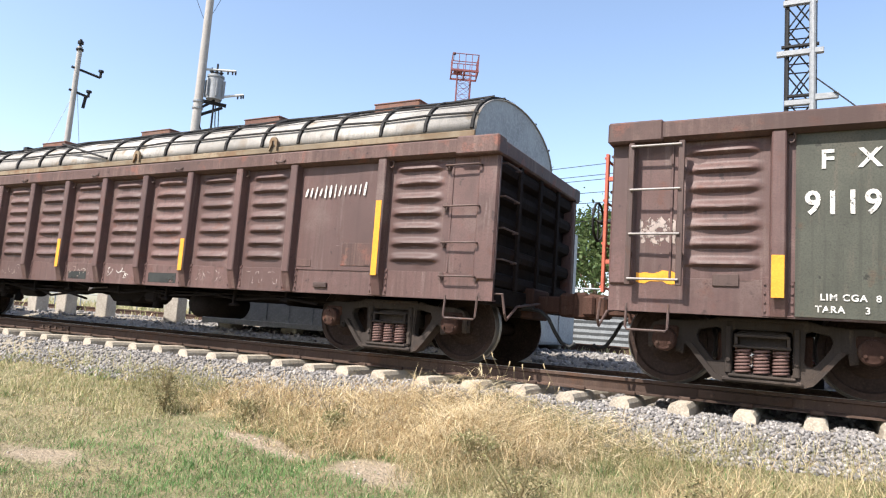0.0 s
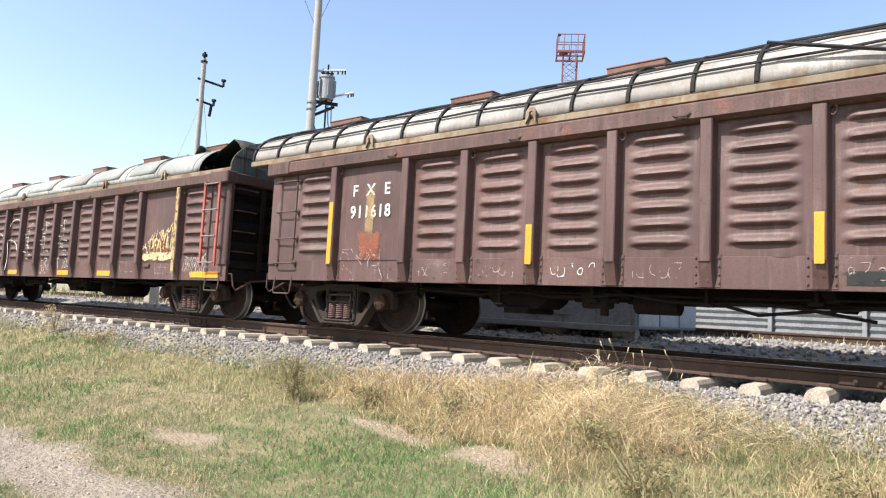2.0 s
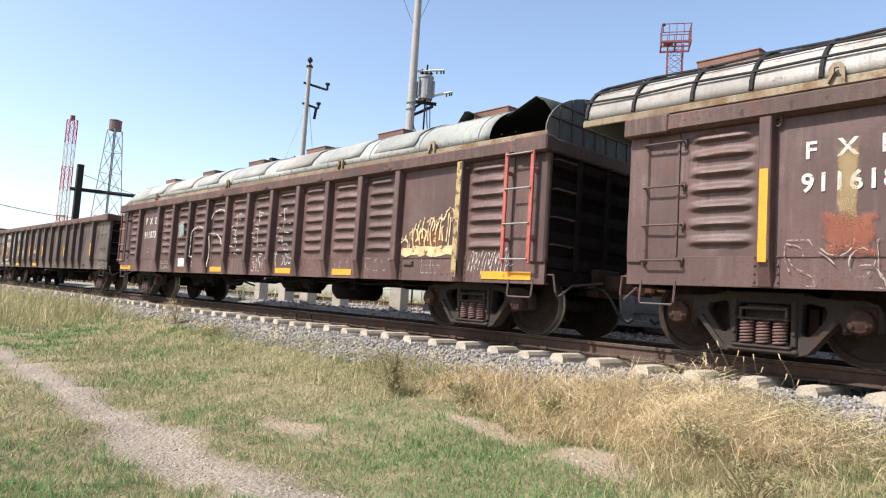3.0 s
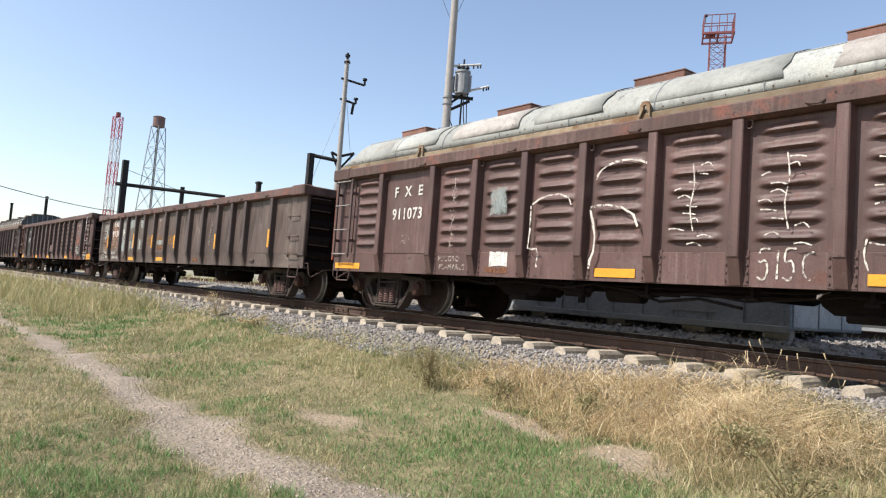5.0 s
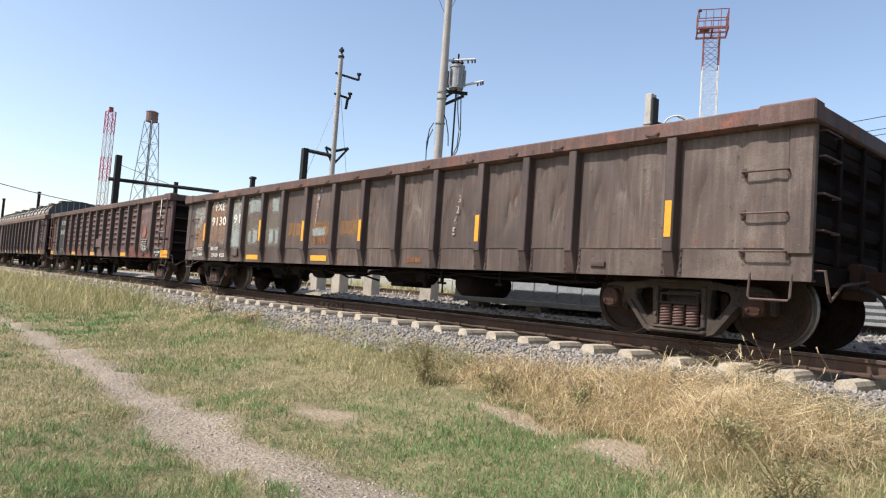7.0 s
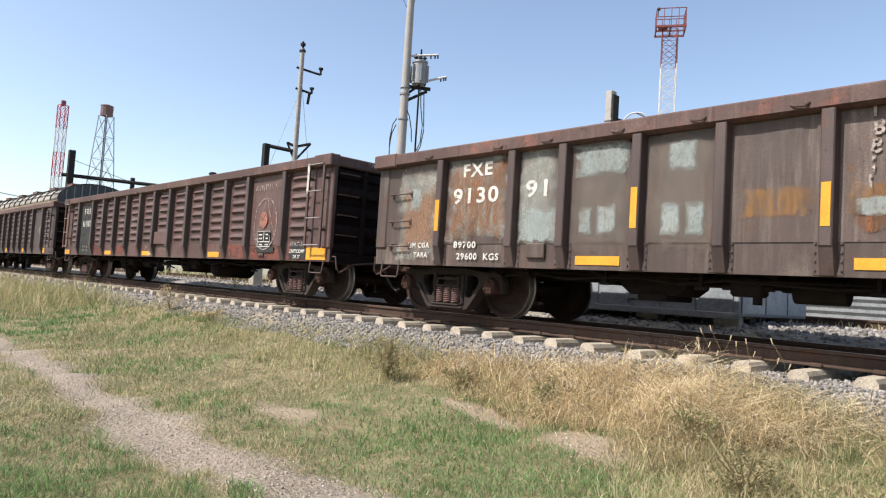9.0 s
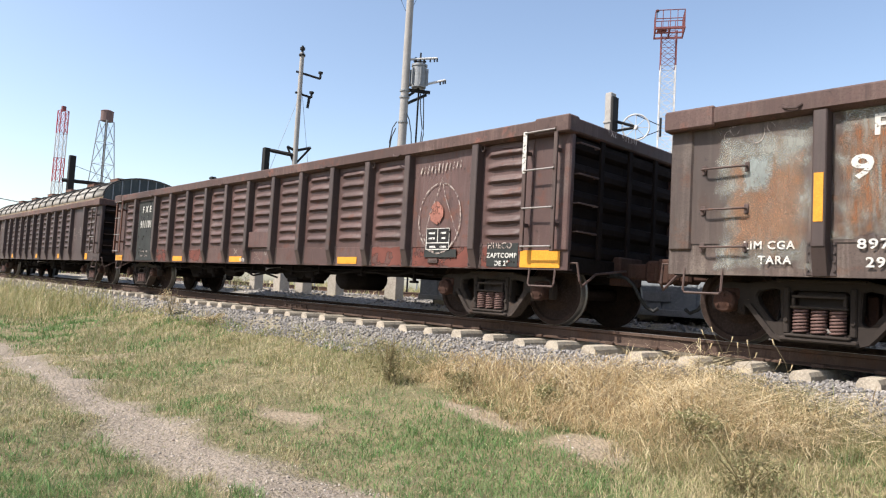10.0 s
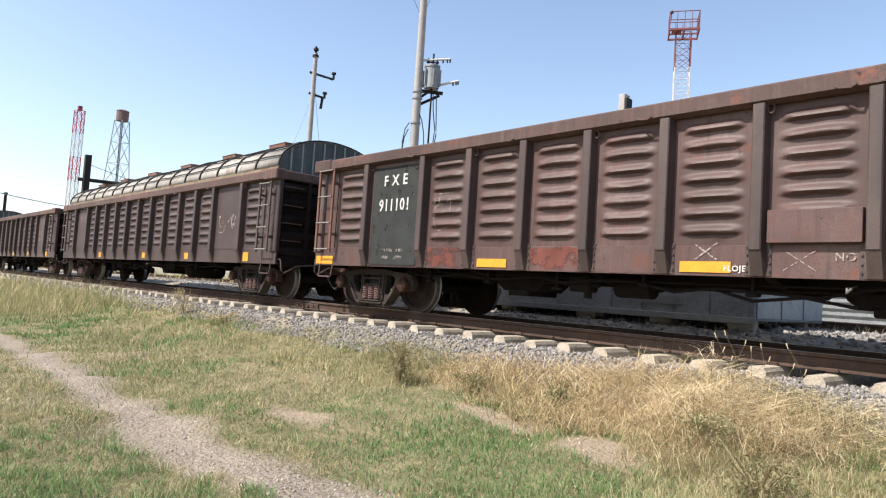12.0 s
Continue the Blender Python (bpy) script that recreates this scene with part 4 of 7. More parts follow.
def under_gear(car, L, seed):
    r = random.Random(seed)
    # UNDER is darkened to add the shade beneath the floor to its grime.
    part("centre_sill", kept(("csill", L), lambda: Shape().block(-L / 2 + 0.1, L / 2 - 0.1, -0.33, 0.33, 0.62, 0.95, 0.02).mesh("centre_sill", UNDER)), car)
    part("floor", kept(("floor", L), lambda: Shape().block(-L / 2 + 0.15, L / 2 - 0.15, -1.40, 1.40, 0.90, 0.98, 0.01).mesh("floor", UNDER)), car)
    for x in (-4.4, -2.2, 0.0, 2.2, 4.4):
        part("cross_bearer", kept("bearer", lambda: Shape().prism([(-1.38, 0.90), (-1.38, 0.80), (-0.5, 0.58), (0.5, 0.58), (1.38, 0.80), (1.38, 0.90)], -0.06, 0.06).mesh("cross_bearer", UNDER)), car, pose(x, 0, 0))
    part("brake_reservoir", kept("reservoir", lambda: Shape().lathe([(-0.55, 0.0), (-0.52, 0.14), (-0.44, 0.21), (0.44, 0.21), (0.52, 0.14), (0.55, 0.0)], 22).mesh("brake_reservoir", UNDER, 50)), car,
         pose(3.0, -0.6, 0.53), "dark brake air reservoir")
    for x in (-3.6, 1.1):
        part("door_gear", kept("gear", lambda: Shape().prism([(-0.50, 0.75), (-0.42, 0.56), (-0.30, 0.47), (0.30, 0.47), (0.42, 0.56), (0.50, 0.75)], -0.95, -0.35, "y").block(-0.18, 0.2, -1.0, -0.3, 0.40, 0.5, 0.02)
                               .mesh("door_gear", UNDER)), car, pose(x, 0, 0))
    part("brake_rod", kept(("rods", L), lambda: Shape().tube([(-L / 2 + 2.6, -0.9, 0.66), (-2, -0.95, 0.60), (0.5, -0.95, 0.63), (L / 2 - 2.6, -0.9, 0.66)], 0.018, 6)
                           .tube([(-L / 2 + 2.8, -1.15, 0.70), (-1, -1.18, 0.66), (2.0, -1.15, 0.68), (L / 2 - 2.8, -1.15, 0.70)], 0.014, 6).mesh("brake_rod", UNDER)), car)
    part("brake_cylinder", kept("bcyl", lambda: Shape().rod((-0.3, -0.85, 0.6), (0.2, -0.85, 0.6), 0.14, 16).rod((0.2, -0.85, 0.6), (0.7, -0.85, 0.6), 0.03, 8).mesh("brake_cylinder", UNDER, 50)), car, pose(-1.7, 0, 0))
    part("release_rod", kept("release", lambda: Shape().tube([(0, -1.1, 0.70), (0, -1.38, 0.66), (0.02, -1.45, 0.62), (0.06, -1.46, 0.66)], 0.011, 6).mesh("release_rod", BARE)), car, pose(0.8, 0, 0), "pale bent release rod")


def pipework(car, L, seed):
    """Brake pipes, hangers and levers that hang below the side sill."""
    r = random.Random(seed * 3 + 1)
    run = [(-L / 2 + 2.7 + (L - 5.4) * k / 22, -1.22 + 0.03 * math.sin(k * 1.7), 0.64 + 0.035 * math.sin(k * 2.3 + seed) - (0.05 if 8 < k < 13 else 0)) for k in range(23)]
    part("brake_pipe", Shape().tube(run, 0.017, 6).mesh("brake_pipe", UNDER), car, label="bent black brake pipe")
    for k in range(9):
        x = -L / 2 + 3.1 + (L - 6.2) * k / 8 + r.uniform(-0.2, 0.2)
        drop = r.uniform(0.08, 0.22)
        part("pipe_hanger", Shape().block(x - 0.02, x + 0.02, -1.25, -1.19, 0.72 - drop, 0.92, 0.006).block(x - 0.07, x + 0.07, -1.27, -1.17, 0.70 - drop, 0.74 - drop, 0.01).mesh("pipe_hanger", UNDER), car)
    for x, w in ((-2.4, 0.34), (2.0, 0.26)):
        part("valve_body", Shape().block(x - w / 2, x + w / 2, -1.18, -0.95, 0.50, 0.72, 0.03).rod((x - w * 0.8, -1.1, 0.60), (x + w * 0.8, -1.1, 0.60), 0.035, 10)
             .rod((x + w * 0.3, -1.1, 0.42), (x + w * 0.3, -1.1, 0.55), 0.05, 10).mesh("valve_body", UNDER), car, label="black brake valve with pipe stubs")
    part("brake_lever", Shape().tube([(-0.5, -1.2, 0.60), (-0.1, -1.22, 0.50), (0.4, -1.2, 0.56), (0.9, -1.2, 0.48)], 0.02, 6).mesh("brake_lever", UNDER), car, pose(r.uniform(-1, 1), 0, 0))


def stirrup(car, x):
    part("stirrup", kept("stirrup", lambda: Shape().tube([(-0.21, -1.44, 0.80), (-0.21, -1.47, 0.56), (-0.19, -1.47, 0.53), (0.19, -1.47, 0.53), (0.21, -1.47, 0.56), (0.21, -1.44, 0.80)], 0.014, 6).mesh("stirrup", LADDER)), car, pose(x, 0, 0), "step stirrup")


def gondola(label, centre, paintwork, L=16.5, bays=None, ribbed=True, seed=1, top=2.77, name="railway_car", low=0.74, posts=None):
    """A steel railway gondola, about its centre on the rails; the near side is at -y."""
    car = empty(name, label=label, category="railway car", group="cars of the train")
    bays = bays or [1.60, 1.47] + [1.036] * 10 + [1.47, 1.60]
    scale = L / sum(bays)
    bays = [b * scale for b in bays]
    edge, x = [], -L / 2
    for b in bays:
        edge.append((x, x + b))
        x += b
    r = random.Random(seed)
    h = L / 2
    posts = posts or paintwork
    pz = min(2.56, top - 0.10)
    for side in (-1, 1):
        flip = Matrix.Identity(4) if side < 0 else pose(0, 0, 0, 0, 0, 180)
        part("side_wall", kept(("side", L, paintwork.name, top), lambda: Shape().block(-h, h, -1.425, -1.40, 0.80, top - 0.04, 0.004).mesh("side_wall", paintwork)), car, flip)
        part("side_sill", kept(("sill", L, paintwork.name, low), lambda: Shape().prism([(-1.445, 1.07), (-1.428, 1.085), (-1.40, 1.085), (-1.40, low + 0.02), (-1.34, low + 0.02), (-1.34, low), (-1.445, low)], -h, h)
                               .mesh("side_sill", paintwork)), car, flip)
        part("top_chord", kept(("chord", L, top), lambda: Shape().prism([(-1.37, top - 0.20), (-1.37, top - 0.01), (-1.39, top), (-1.555, top), (-1.575, top - 0.02), (-1.575, top - 0.17), (-1.50, top - 0.205)], -h - 0.02, h + 0.02)
                                .mesh("top_chord", CHORD)), car, flip)
        n = len(bays)
        for i, (a, b) in enumerate(edge):
            w = b - a
            variant = r.randrange(4)
            plain_bay = i in (1, n - 2) or not ribbed
            cx = (a + b) / 2
            if i in (0, n - 1) and ribbed:
                w_rib = 0.84
                off = 0.30 if i == 0 else -0.30
                key = ("rib", 1.0, variant, paintwork.name)
                me = kept(key, lambda: rib_panel(w_rib * 1.13, variant).mesh("pressed_panel", paintwork, 50))
                cxx = cx + off
                part("pressed_panel", me, car, flip @ pose(cxx, -1.4405, 0))
                part("end_sheet", kept(("esheet", paintwork.name), lambda: flat_panel(0.62, 5).mesh("end_sheet", paintwork, 50)), car, flip @ pose(cx - off * 1.65, -1.447, 0))
                part("sheet_joint", kept(("joint", paintwork.name), lambda: Shape().block(-0.012, 0.012, -1.458, -1.44, 1.07, 2.55, 0.004).mesh("sheet_joint", paintwork)), car, flip @ pose(cx - off * 0.62, 0, 0))
            elif plain_bay:
                battered = not ribbed and i >= 8
                key = ("flat", round(w, 2), variant, paintwork.name, battered, pz)
                me = kept(key, lambda: flat_panel(w - 0.10, variant, z1=pz, battered=battered).mesh("flat_panel", paintwork, 50))
                part("flat_panel", me, car, flip @ pose(cx, -1.456, 0))
            else:
                key = ("rib", round(w, 2), variant, paintwork.name)
                me = kept(key, lambda: rib_panel(w - 0.13, variant).mesh("pressed_panel", paintwork, 50))
                part("pressed_panel", me, car, flip @ pose(cx, -1.4405, 0))
            if i:
                def post():
                    s = Shape()
                    s.prism([(-0.085, -1.42), (-0.062, -1.555), (-0.050, -1.565), (0.050, -1.565), (0.062, -1.555), (0.085, -1.42)], 1.02, top - 0.19, "z")
                    s.add([(-0.085, -1.42, 1.02), (-0.062, -1.555, 1.02), (0.062, -1.555, 1.02), (0.085, -1.42, 1.02),
                           (-0.10, -1.42, low + 0.01), (-0.062, -1.475, low + 0.01), (0.062, -1.475, low + 0.01), (0.10, -1.42, low + 0.01)],
                          [(0, 1, 5, 4), (1, 2, 6, 5), (2, 3, 7, 6), (4, 5, 6, 7), (0, 3, 2, 1)])
                    for sg in (-1, 1):
                        s.block(*sorted((sg * 0.07, sg * 0.135)), -1.452, -1.42, low + 0.01, 1.10, 0.004)
                        for k in range(4):
                            s.rod((sg * 0.115, -1.467, low + 0.06 + k * 0.085), (sg * 0.115, -1.44, low + 0.06 + k * 0.085), 0.012, 6)
                    return s.mesh("side_post", posts)
                part("side_post", kept(("post", posts.name, low, top), post), car, flip @ pose(a, 0, 0))
        # corner sheets
        for sg in (-1, 1):
            part("corner_post", kept(("corner", sg, paintwork.name, top), lambda: Shape().block(-0.13, 0.13, -1.475, -1.37, 0.99, top - 0.09, 0.02).mesh("corner_post", paintwork)), car, flip @ pose(sg * (h - 0.13), 0, 0))
    for i in range(1, len(bays)):
        if i % 2 and ribbed:
            part("tie_down_ring", kept("ring", lambda: Shape().tube([(0.0 + 0.035 * math.cos(a), -1.50 - 0.01 * math.sin(a), 2.44 + 0.05 * math.sin(a)) for a in (k * math.tau / 12 for k in range(13))], 0.010, 5).mesh("tie_down_ring", LADDER)),
                 car, pose(edge[i][0] + 0.10, 0, top - 2.68))
        else:
            part("tie_down_hook", kept("hook", lambda: Shape().tube([(-0.09, -1.575, 2.57), (-0.05, -1.60, 2.545), (0.05, -1.60, 2.535), (0.09, -1.575, 2.57)], 0.013, 5).mesh("tie_down_hook", LADDER)),
                 car, pose(edge[i][0] - 0.25, 0, top - 2.68 if top < 2.68 else 0))
    for sg in (-1, 1):
        part("end_chord", kept(("echord", sg, top), lambda: Shape().block(*sorted((sg * 0.0, -sg * 0.16)), -1.40, 1.40, top - 0.19, top + 0.003, 0.02).block(*sorted((sg * 0.02, -sg * 0.55)), -1.59, -1.36, top - 0.21, top + 0.018, 0.02)
                              .mesh("end_chord", CHORD)), car, pose(sg * (h + 0.018), 0, 0))
        end_wall(car, sg * h, sg, L, top)
        coupler(car, sg * h, sg)
        stirrup(car, sg * (h - 0.40))
        make_truck(car, h - 1.58 if sg > 0 else 1.45 - h)
    under_gear(car, L, seed)
    pipework(car, L, seed)
    MOVERS.append((car, centre))
    return car, edge


def stripe(car, x, z0, z1, w, y=-1.568):
    """An upright yellow reflector on a post."""
    part("reflector", kept(("stripe", round(z0, 2), round(z1, 2), w), lambda: Shape().block(-w / 2, w / 2, y - 0.003, y, z0, z1, 0.001).mesh("reflector", YELLOW)), car, pose(x, 0, 0), "yellow reflective strip")


def bar(car, x0, x1, z0=0.78, z1=0.90, y=-1.452, material=None):
    part("reflector", Shape().block(x0, x1, y - 0.004, y, z0, z1, 0.001).mesh("reflector", material or YELLOW), car, label="yellow reflective strip")


def irons(car, x, zs=(1.02, 1.42, 1.86, 2.36), w=0.46):
    for z in zs:
        part("grab_iron", grab_iron(w), car, pose(x, -1.462, z), "thin steel grab iron")


def brackets(car, x, z=0.86):
    part("card_holder", kept("holder", lambda: Shape().block(-0.11, 0.11, -1.475, -1.45, -0.035, 0.035, 0.006).block(-0.08, 0.08, -1.48, -1.474, -0.015, 0.02, 0.002).mesh("card_holder", LADDER)), car, pose(x, 0, z), "small card holder")


# ---- the train, from the car in front to the last ----
def car_front():
    car, e = gondola("brown open gondola with a green-grey lettered panel", 6.41, BROWN, 16.5, seed=3, top=2.68, low=0.72)
    h = 8.25
    la = ladder(car, -h + 0.47, 0.98, 2.46, LADDER, BARE, 0.50, label="brown side ladder with bare steel rungs")
    ladder(car, -h - 0.05, 0.90, 2.40, ORANGE, ORANGE, 0.42, -1.22, -90, "orange-red end ladder")
    hand_wheel(car, -h - 0.30, 1.75)
    field(car, -h + 0.28, -h + 0.72, 1.02, 1.13, YELLOW, "chipped yellow paint patch", rough=0.02, seed=4)
    field(car, -h + 0.30, -h + 0.66, 1.42, 1.68, CHALK, "worn whitish poster remains", rough=0.03, seed=9)
    stripe(car, e[1][0], 0.90, 1.30, 0.11)
    field(car, e[1][0] + 0.14, e[1][1] - 0.1, 0.74, 2.5, GREEN_FIELD, "green-grey stencil field", y=-1.466)
    lettering(car, "F  X  E", e[1][0] + 0.74, 2.13, 0.25, y=-1.474)
    lettering(car, "9119", e[1][0] + 0.52, 1.70, 0.31, y=-1.474, stretch=0.9)
    lettering(car, "LIM CGA  8", e[1][0] + 0.58, 0.90, 0.085, y=-1.474)
    lettering(car, "TARA     3", e[1][0] + 0.52, 0.79, 0.085, y=-1.474)
    part("test_plate", Shape().block(-h + 1.02, -h + 1.26, -1.462, -1.44, 1.0, 1.12, 0.006).mesh("test_plate", LADDER), car, label="small brown data plate")
    return car


def hand_wheel(car, x, z):
    part("hand_brake_wheel", Shape().add([], []).tube([(0.0, 0.22 * math.cos(a), 0.22 * math.sin(a)) for a in (k * math.tau / 24 for k in range(25))], 0.016, 6)
         .rod((0, -0.2, 0), (0, 0.2, 0), 0.01).rod((0, 0, -0.2), (0, 0, 0.2), 0.01).rod((0, 0, 0), (0.25, 0, 0), 0.022).mesh("hand_brake_wheel", BLACK_STEEL, 50), car, pose(x, -0.9, z), "black hand brake wheel")


def car_hooped():
    L = 16.4
    car, e = gondola("brown gondola under a hooped sheet roof", -11.38, BROWN, L, seed=11, top=2.68, low=0.75)
    h = L / 2
    irons(car, h - 0.45)
    irons(car, -h + 0.45)
    for i, (z0, z1) in {1: (1.0, 1.95), 4: (0.99, 1.47), 7: (0.99, 1.47), 10: (0.99, 1.47), 13: (1.0, 1.95)}.items():
        stripe(car, e[i][0], z0, z1, 0.085)
    a, b = e[1]
    lettering(car, "F  X  E", (a + b) / 2, 2.03, 0.24, y=-1.465)
    lettering(car, "911618", (a + b) / 2, 1.70, 0.26, y=-1.465, stretch=0.95)
    field(car, (a + b) / 2 - 0.10, (a + b) / 2 + 0.10, 1.25, 2.2, PATCH_TAN, "faded tan spray running down", y=-1.4675, seed=3)
    field(car, (a + b) / 2 - 0.24, (a + b) / 2 + 0.26, 1.05, 1.5, PATCH_RED, "faded red spray blot", y=-1.4735, seed=4)
    scrawl(car, (a + b) / 2, 1.0, 1.1, 0.45, 5, CHALK, -1.474, 8, 0.014)
    scrawl(car, (a + b) / 2, 1.22, 0.25, 0.12, 8, PINK_SPRAY, -1.475, 4, 0.05, "faded red spray blot")
    a, b = e[12]
    wordmark(car, (a + b) / 2 - 0.05, 2.12, 1.05, 0.17, 13, WHITE, -1.472, "white hand-painted wordmark, flaking")
    part("patch_plate", Shape().block(a + 0.86, b - 0.12, -1.464, -1.44, 1.12, 1.42, 0.004).mesh("patch_plate", CHORD), car, label="brown welded patch plate")
    part("patch_plate", Shape().block(a + 0.12, a + 0.36, -1.464, -1.44, 1.1, 1.2, 0.004).mesh("patch_plate", CHORD), car, label="brown welded patch plate")
    brackets(car, a + 0.55)
    for i, s in ((2, 4), (3, 14), (4, 24), (5, 34), (7, 44), (8, 54), (10, 64), (11, 74)):
        scrawl(car, sum(e[i]) / 2, 0.93, 0.6, 0.16, s, WHITE if s in (54, 24) else CHALK, -1.452, 6, 0.012)
    field(car, e[9][0] + 0.2, e[9][1] - 0.2, 0.80, 0.95, SLATE, "slate-coloured stencil field", seed=5)
    field(car, e[7][0] + 0.2, e[7][1] - 0.35, 0.80, 0.93, SLATE, "slate-coloured stencil field", seed=6)
    roof = cover(car, -h - 0.75, h - 0.38, ROOF, 25, [6.12, 3.5, 0.9, -2.2, -4.75, -7.45], rise=0.70, lift=-0.06, lugs=(4.6, 1.6, -3.2, -6.0), lost=(13,))
    part("loose_rod", Shape().tube([(0.78, -1.41, 2.89), (0.2, -1.43, 3.04), (-0.48, -1.45, 3.22)], 0.02, 6).mesh("loose_rod", BLACK_STEEL), roof, label="steel rod come loose from its hoop")
    return car


def car_torn():
    L = 16.45
    car, e = gondola("brown gondola with a pale green-grey cover torn open at one end", -29.03, BROWN, L, seed=23, top=2.69, low=0.71)
    h = L / 2
    ladder(car, h - 0.42, 0.97, 2.52, RED_LADDER, BARE, 0.46, label="dull red side ladder with bare rungs")
    ladder(car, -h + 0.42, 0.97, 2.48, LADDER, BARE, 0.50, label="brown side ladder with bare steel rungs")
    ladder(car, -h - 0.05, 0.92, 2.44, ORANGE, ORANGE, 0.42, -1.22, -90, "orange-red end ladder")
    stripe(car, e[13][0], 0.78, 2.5, 0.10)
    store[("stripe", 0.78, 2.5, 0.10)].materials[0] = TAN_SPRAY
    bar(car, h - 1.13, h - 0.22, 0.76, 0.87)
    bar(car, -h + 0.08, -h + 0.95, 0.76, 0.87)
    for i in (5, 8, 10):
        bar(car, sum(e[i]) / 2 - 0.30, sum(e[i]) / 2 + 0.30, 0.76, 0.87)
    bar(car, sum(e[3]) / 2 - 0.30, sum(e[3]) / 2 + 0.26, 0.76, 0.86, material=PATCH_RUST)
    a, b = e[1]
    m = (a + b) / 2
    lettering(car, "F  X  E", m, 2.06, 0.25, y=-1.465)
    lettering(car, "911073", m, 1.66, 0.27, y=-1.465, stretch=0.95)
    scrawl(car, m, 1.30, 0.25, 0.14, 31, CHALK, -1.472, 5, 0.012)
    lettering(car, "PELIGRO", sum(e[2]) / 2 - 0.08, 0.93, 0.12, CHALK, label="faded stencilled lettering")
    lettering(car, "FLAMABLE", sum(e[2]) / 2, 0.80, 0.12, CHALK, label="faded stencilled lettering")
    r = random.Random(8)
    runs = []
    for k in range(9):
        v = 0.05 + 0.105 * k
        runs.append([(r.uniform(0.1, 0.3), v + 0.05), (r.uniform(0.35, 0.6), v + r.uniform(-0.02, 0.08)), (r.uniform(0.6, 0.95), v + 0.03)])
        runs.append([(r.uniform(0.3, 0.6), v - 0.03), (r.uniform(0.3, 0.7), v + 0.07)])
    tag(car, sum(e[2]) / 2 + 0.04, 1.72, 0.20, 1.20, runs, CHALK, -1.522, 0.018, "faded pale sprayed marks running down")
    field(car, sum(e[3]) / 2 - 0.17, sum(e[3]) / 2 + 0.2, 0.87, 1.08, WHITE, "white painted square", y=-1.4515, rough=0.008, seed=2)
    field(car, sum(e[3]) / 2 - 0.17, sum(e[3]) / 2 + 0.2, 1.62, 2.05, PATCH_BLUE, "pale green paint over the ribs", y=-1.518, rough=0.02, seed=3)
    for i, s in ((4, 41), (5, 43)):
        vs, fs = [], []
        x0 = e[i][0] + 0.2
        if i == 4:
            vs, fs = ribbon(vs, fs, [(x0 - 0.05, 1.72), (x0 - 0.04, 1.4), (x0 - 0.06, 1.2), (x0 - 0.07, 1.13), (x0 + 0.02, 1.11), (x0 + 0.10, 1.12), (x0 + 0.12, 1.05), (x0 + 0.11, 0.86)], 0.032, -1.520)
            vs, fs = ribbon(vs, fs, [(x0 - 0.02, 1.74), (x0 + 0.10, 1.81), (x0 + 0.25, 1.85), (x0 + 0.45, 1.86), (x0 + 0.62, 1.80), (x0 + 0.66, 1.70)], 0.028, -1.521)
        else:
            vs, fs = ribbon(vs, fs, [(x0 + 0.02 + 0.42 * (1 - math.cos(q * 0.3)), 2.0 + 0.22 * math.sin(q * 0.3)) for q in range(9)], 0.032, -1.520)
            vs, fs = ribbon(vs, fs, [(x0 - 0.06, 1.64), (x0 + 0.02, 1.66), (x0 + 0.2, 1.67), (x0 + 0.42, 1.63), (x0 + 0.6, 1.52), (x0 + 0.66, 1.38)], 0.038, -1.521)
            vs, fs = ribbon(vs, fs, [(x0 - 0.05, 1.62), (x0 + 0.0, 1.45), (x0 + 0.04, 1.28), (x0 + 0.03, 1.08), (x0 - 0.02, 0.96), (x0 - 0.03, 0.86)], 0.04, -1.522)
        part("graffiti", Shape().add(vs, fs).mesh("graffiti", WHITE_SPRAY), car, label="large white sprayed numerals")
    five = [(0.9, 1.0), (0.3, 0.98), (0.22, 0.58), (0.6, 0.62), (0.75, 0.3), (0.5, 0.0), (0.1, 0.08)]
    digits = [[(u * 0.26, v) for u, v in five], [(0.36, 0.95), (0.35, 0.02)], [(0.42 + u * 0.26, v) for u, v in five], [(0.92, 0.9), (0.78, 0.75), (0.76, 0.25), (0.88, 0.02), (0.98, 0.15)]]
    tag(car, sum(e[7]) / 2, 0.95, 0.62, 0.32, digits, WHITE_SPRAY, -1.452, 0.026, "white sprayed numerals")
    loops = [[(0.05, 1.1), (0.02, 0.6), (0.08, 0.1)], [(0.45, 0.9), (0.52, 0.5), (0.40, 0.1)], [(0.62, 1.0), (0.60, 0.3), (0.74, 0.35), (0.72, 0.9), (0.62, 0.95)],
             [(0.85, 1.1), (0.80, 0.5), (0.90, 0.3), (0.98, 0.6), (0.86, 0.7)]]
    tag(car, sum(e[8]) / 2 - 0.02, 1.02, 0.66, 0.30, loops, WHITE_SPRAY, -1.452, 0.022, "white sprayed scribble")
    pink = [[(0.05, 0.9), (0.08, 0.2)], [(0.05, 0.9), (0.25, 0.85)], [(0.30, 0.9), (0.34, 0.55), (0.46, 0.9), (0.40, 0.2)], [(0.62, 0.9), (0.72, 0.2)], [(0.72, 0.6), (0.95, 0.85)], [(0.1, 0.1), (0.5, 0.0), (0.9, 0.08)]]
    for i, w in ((9, 0.6), (10, 0.5), (11, 0.75)):
        tag(car, sum(e[i]) / 2, 0.97, w, 0.24, pink if i in (9, 11) else [[(u * 0.9, v * 0.8) for u, v in q] for q in pink[::2]], PINK_SPRAY if i == 9 else CHALK, -1.452, 0.015, "faded sprayed marks")
    r = random.Random(5)
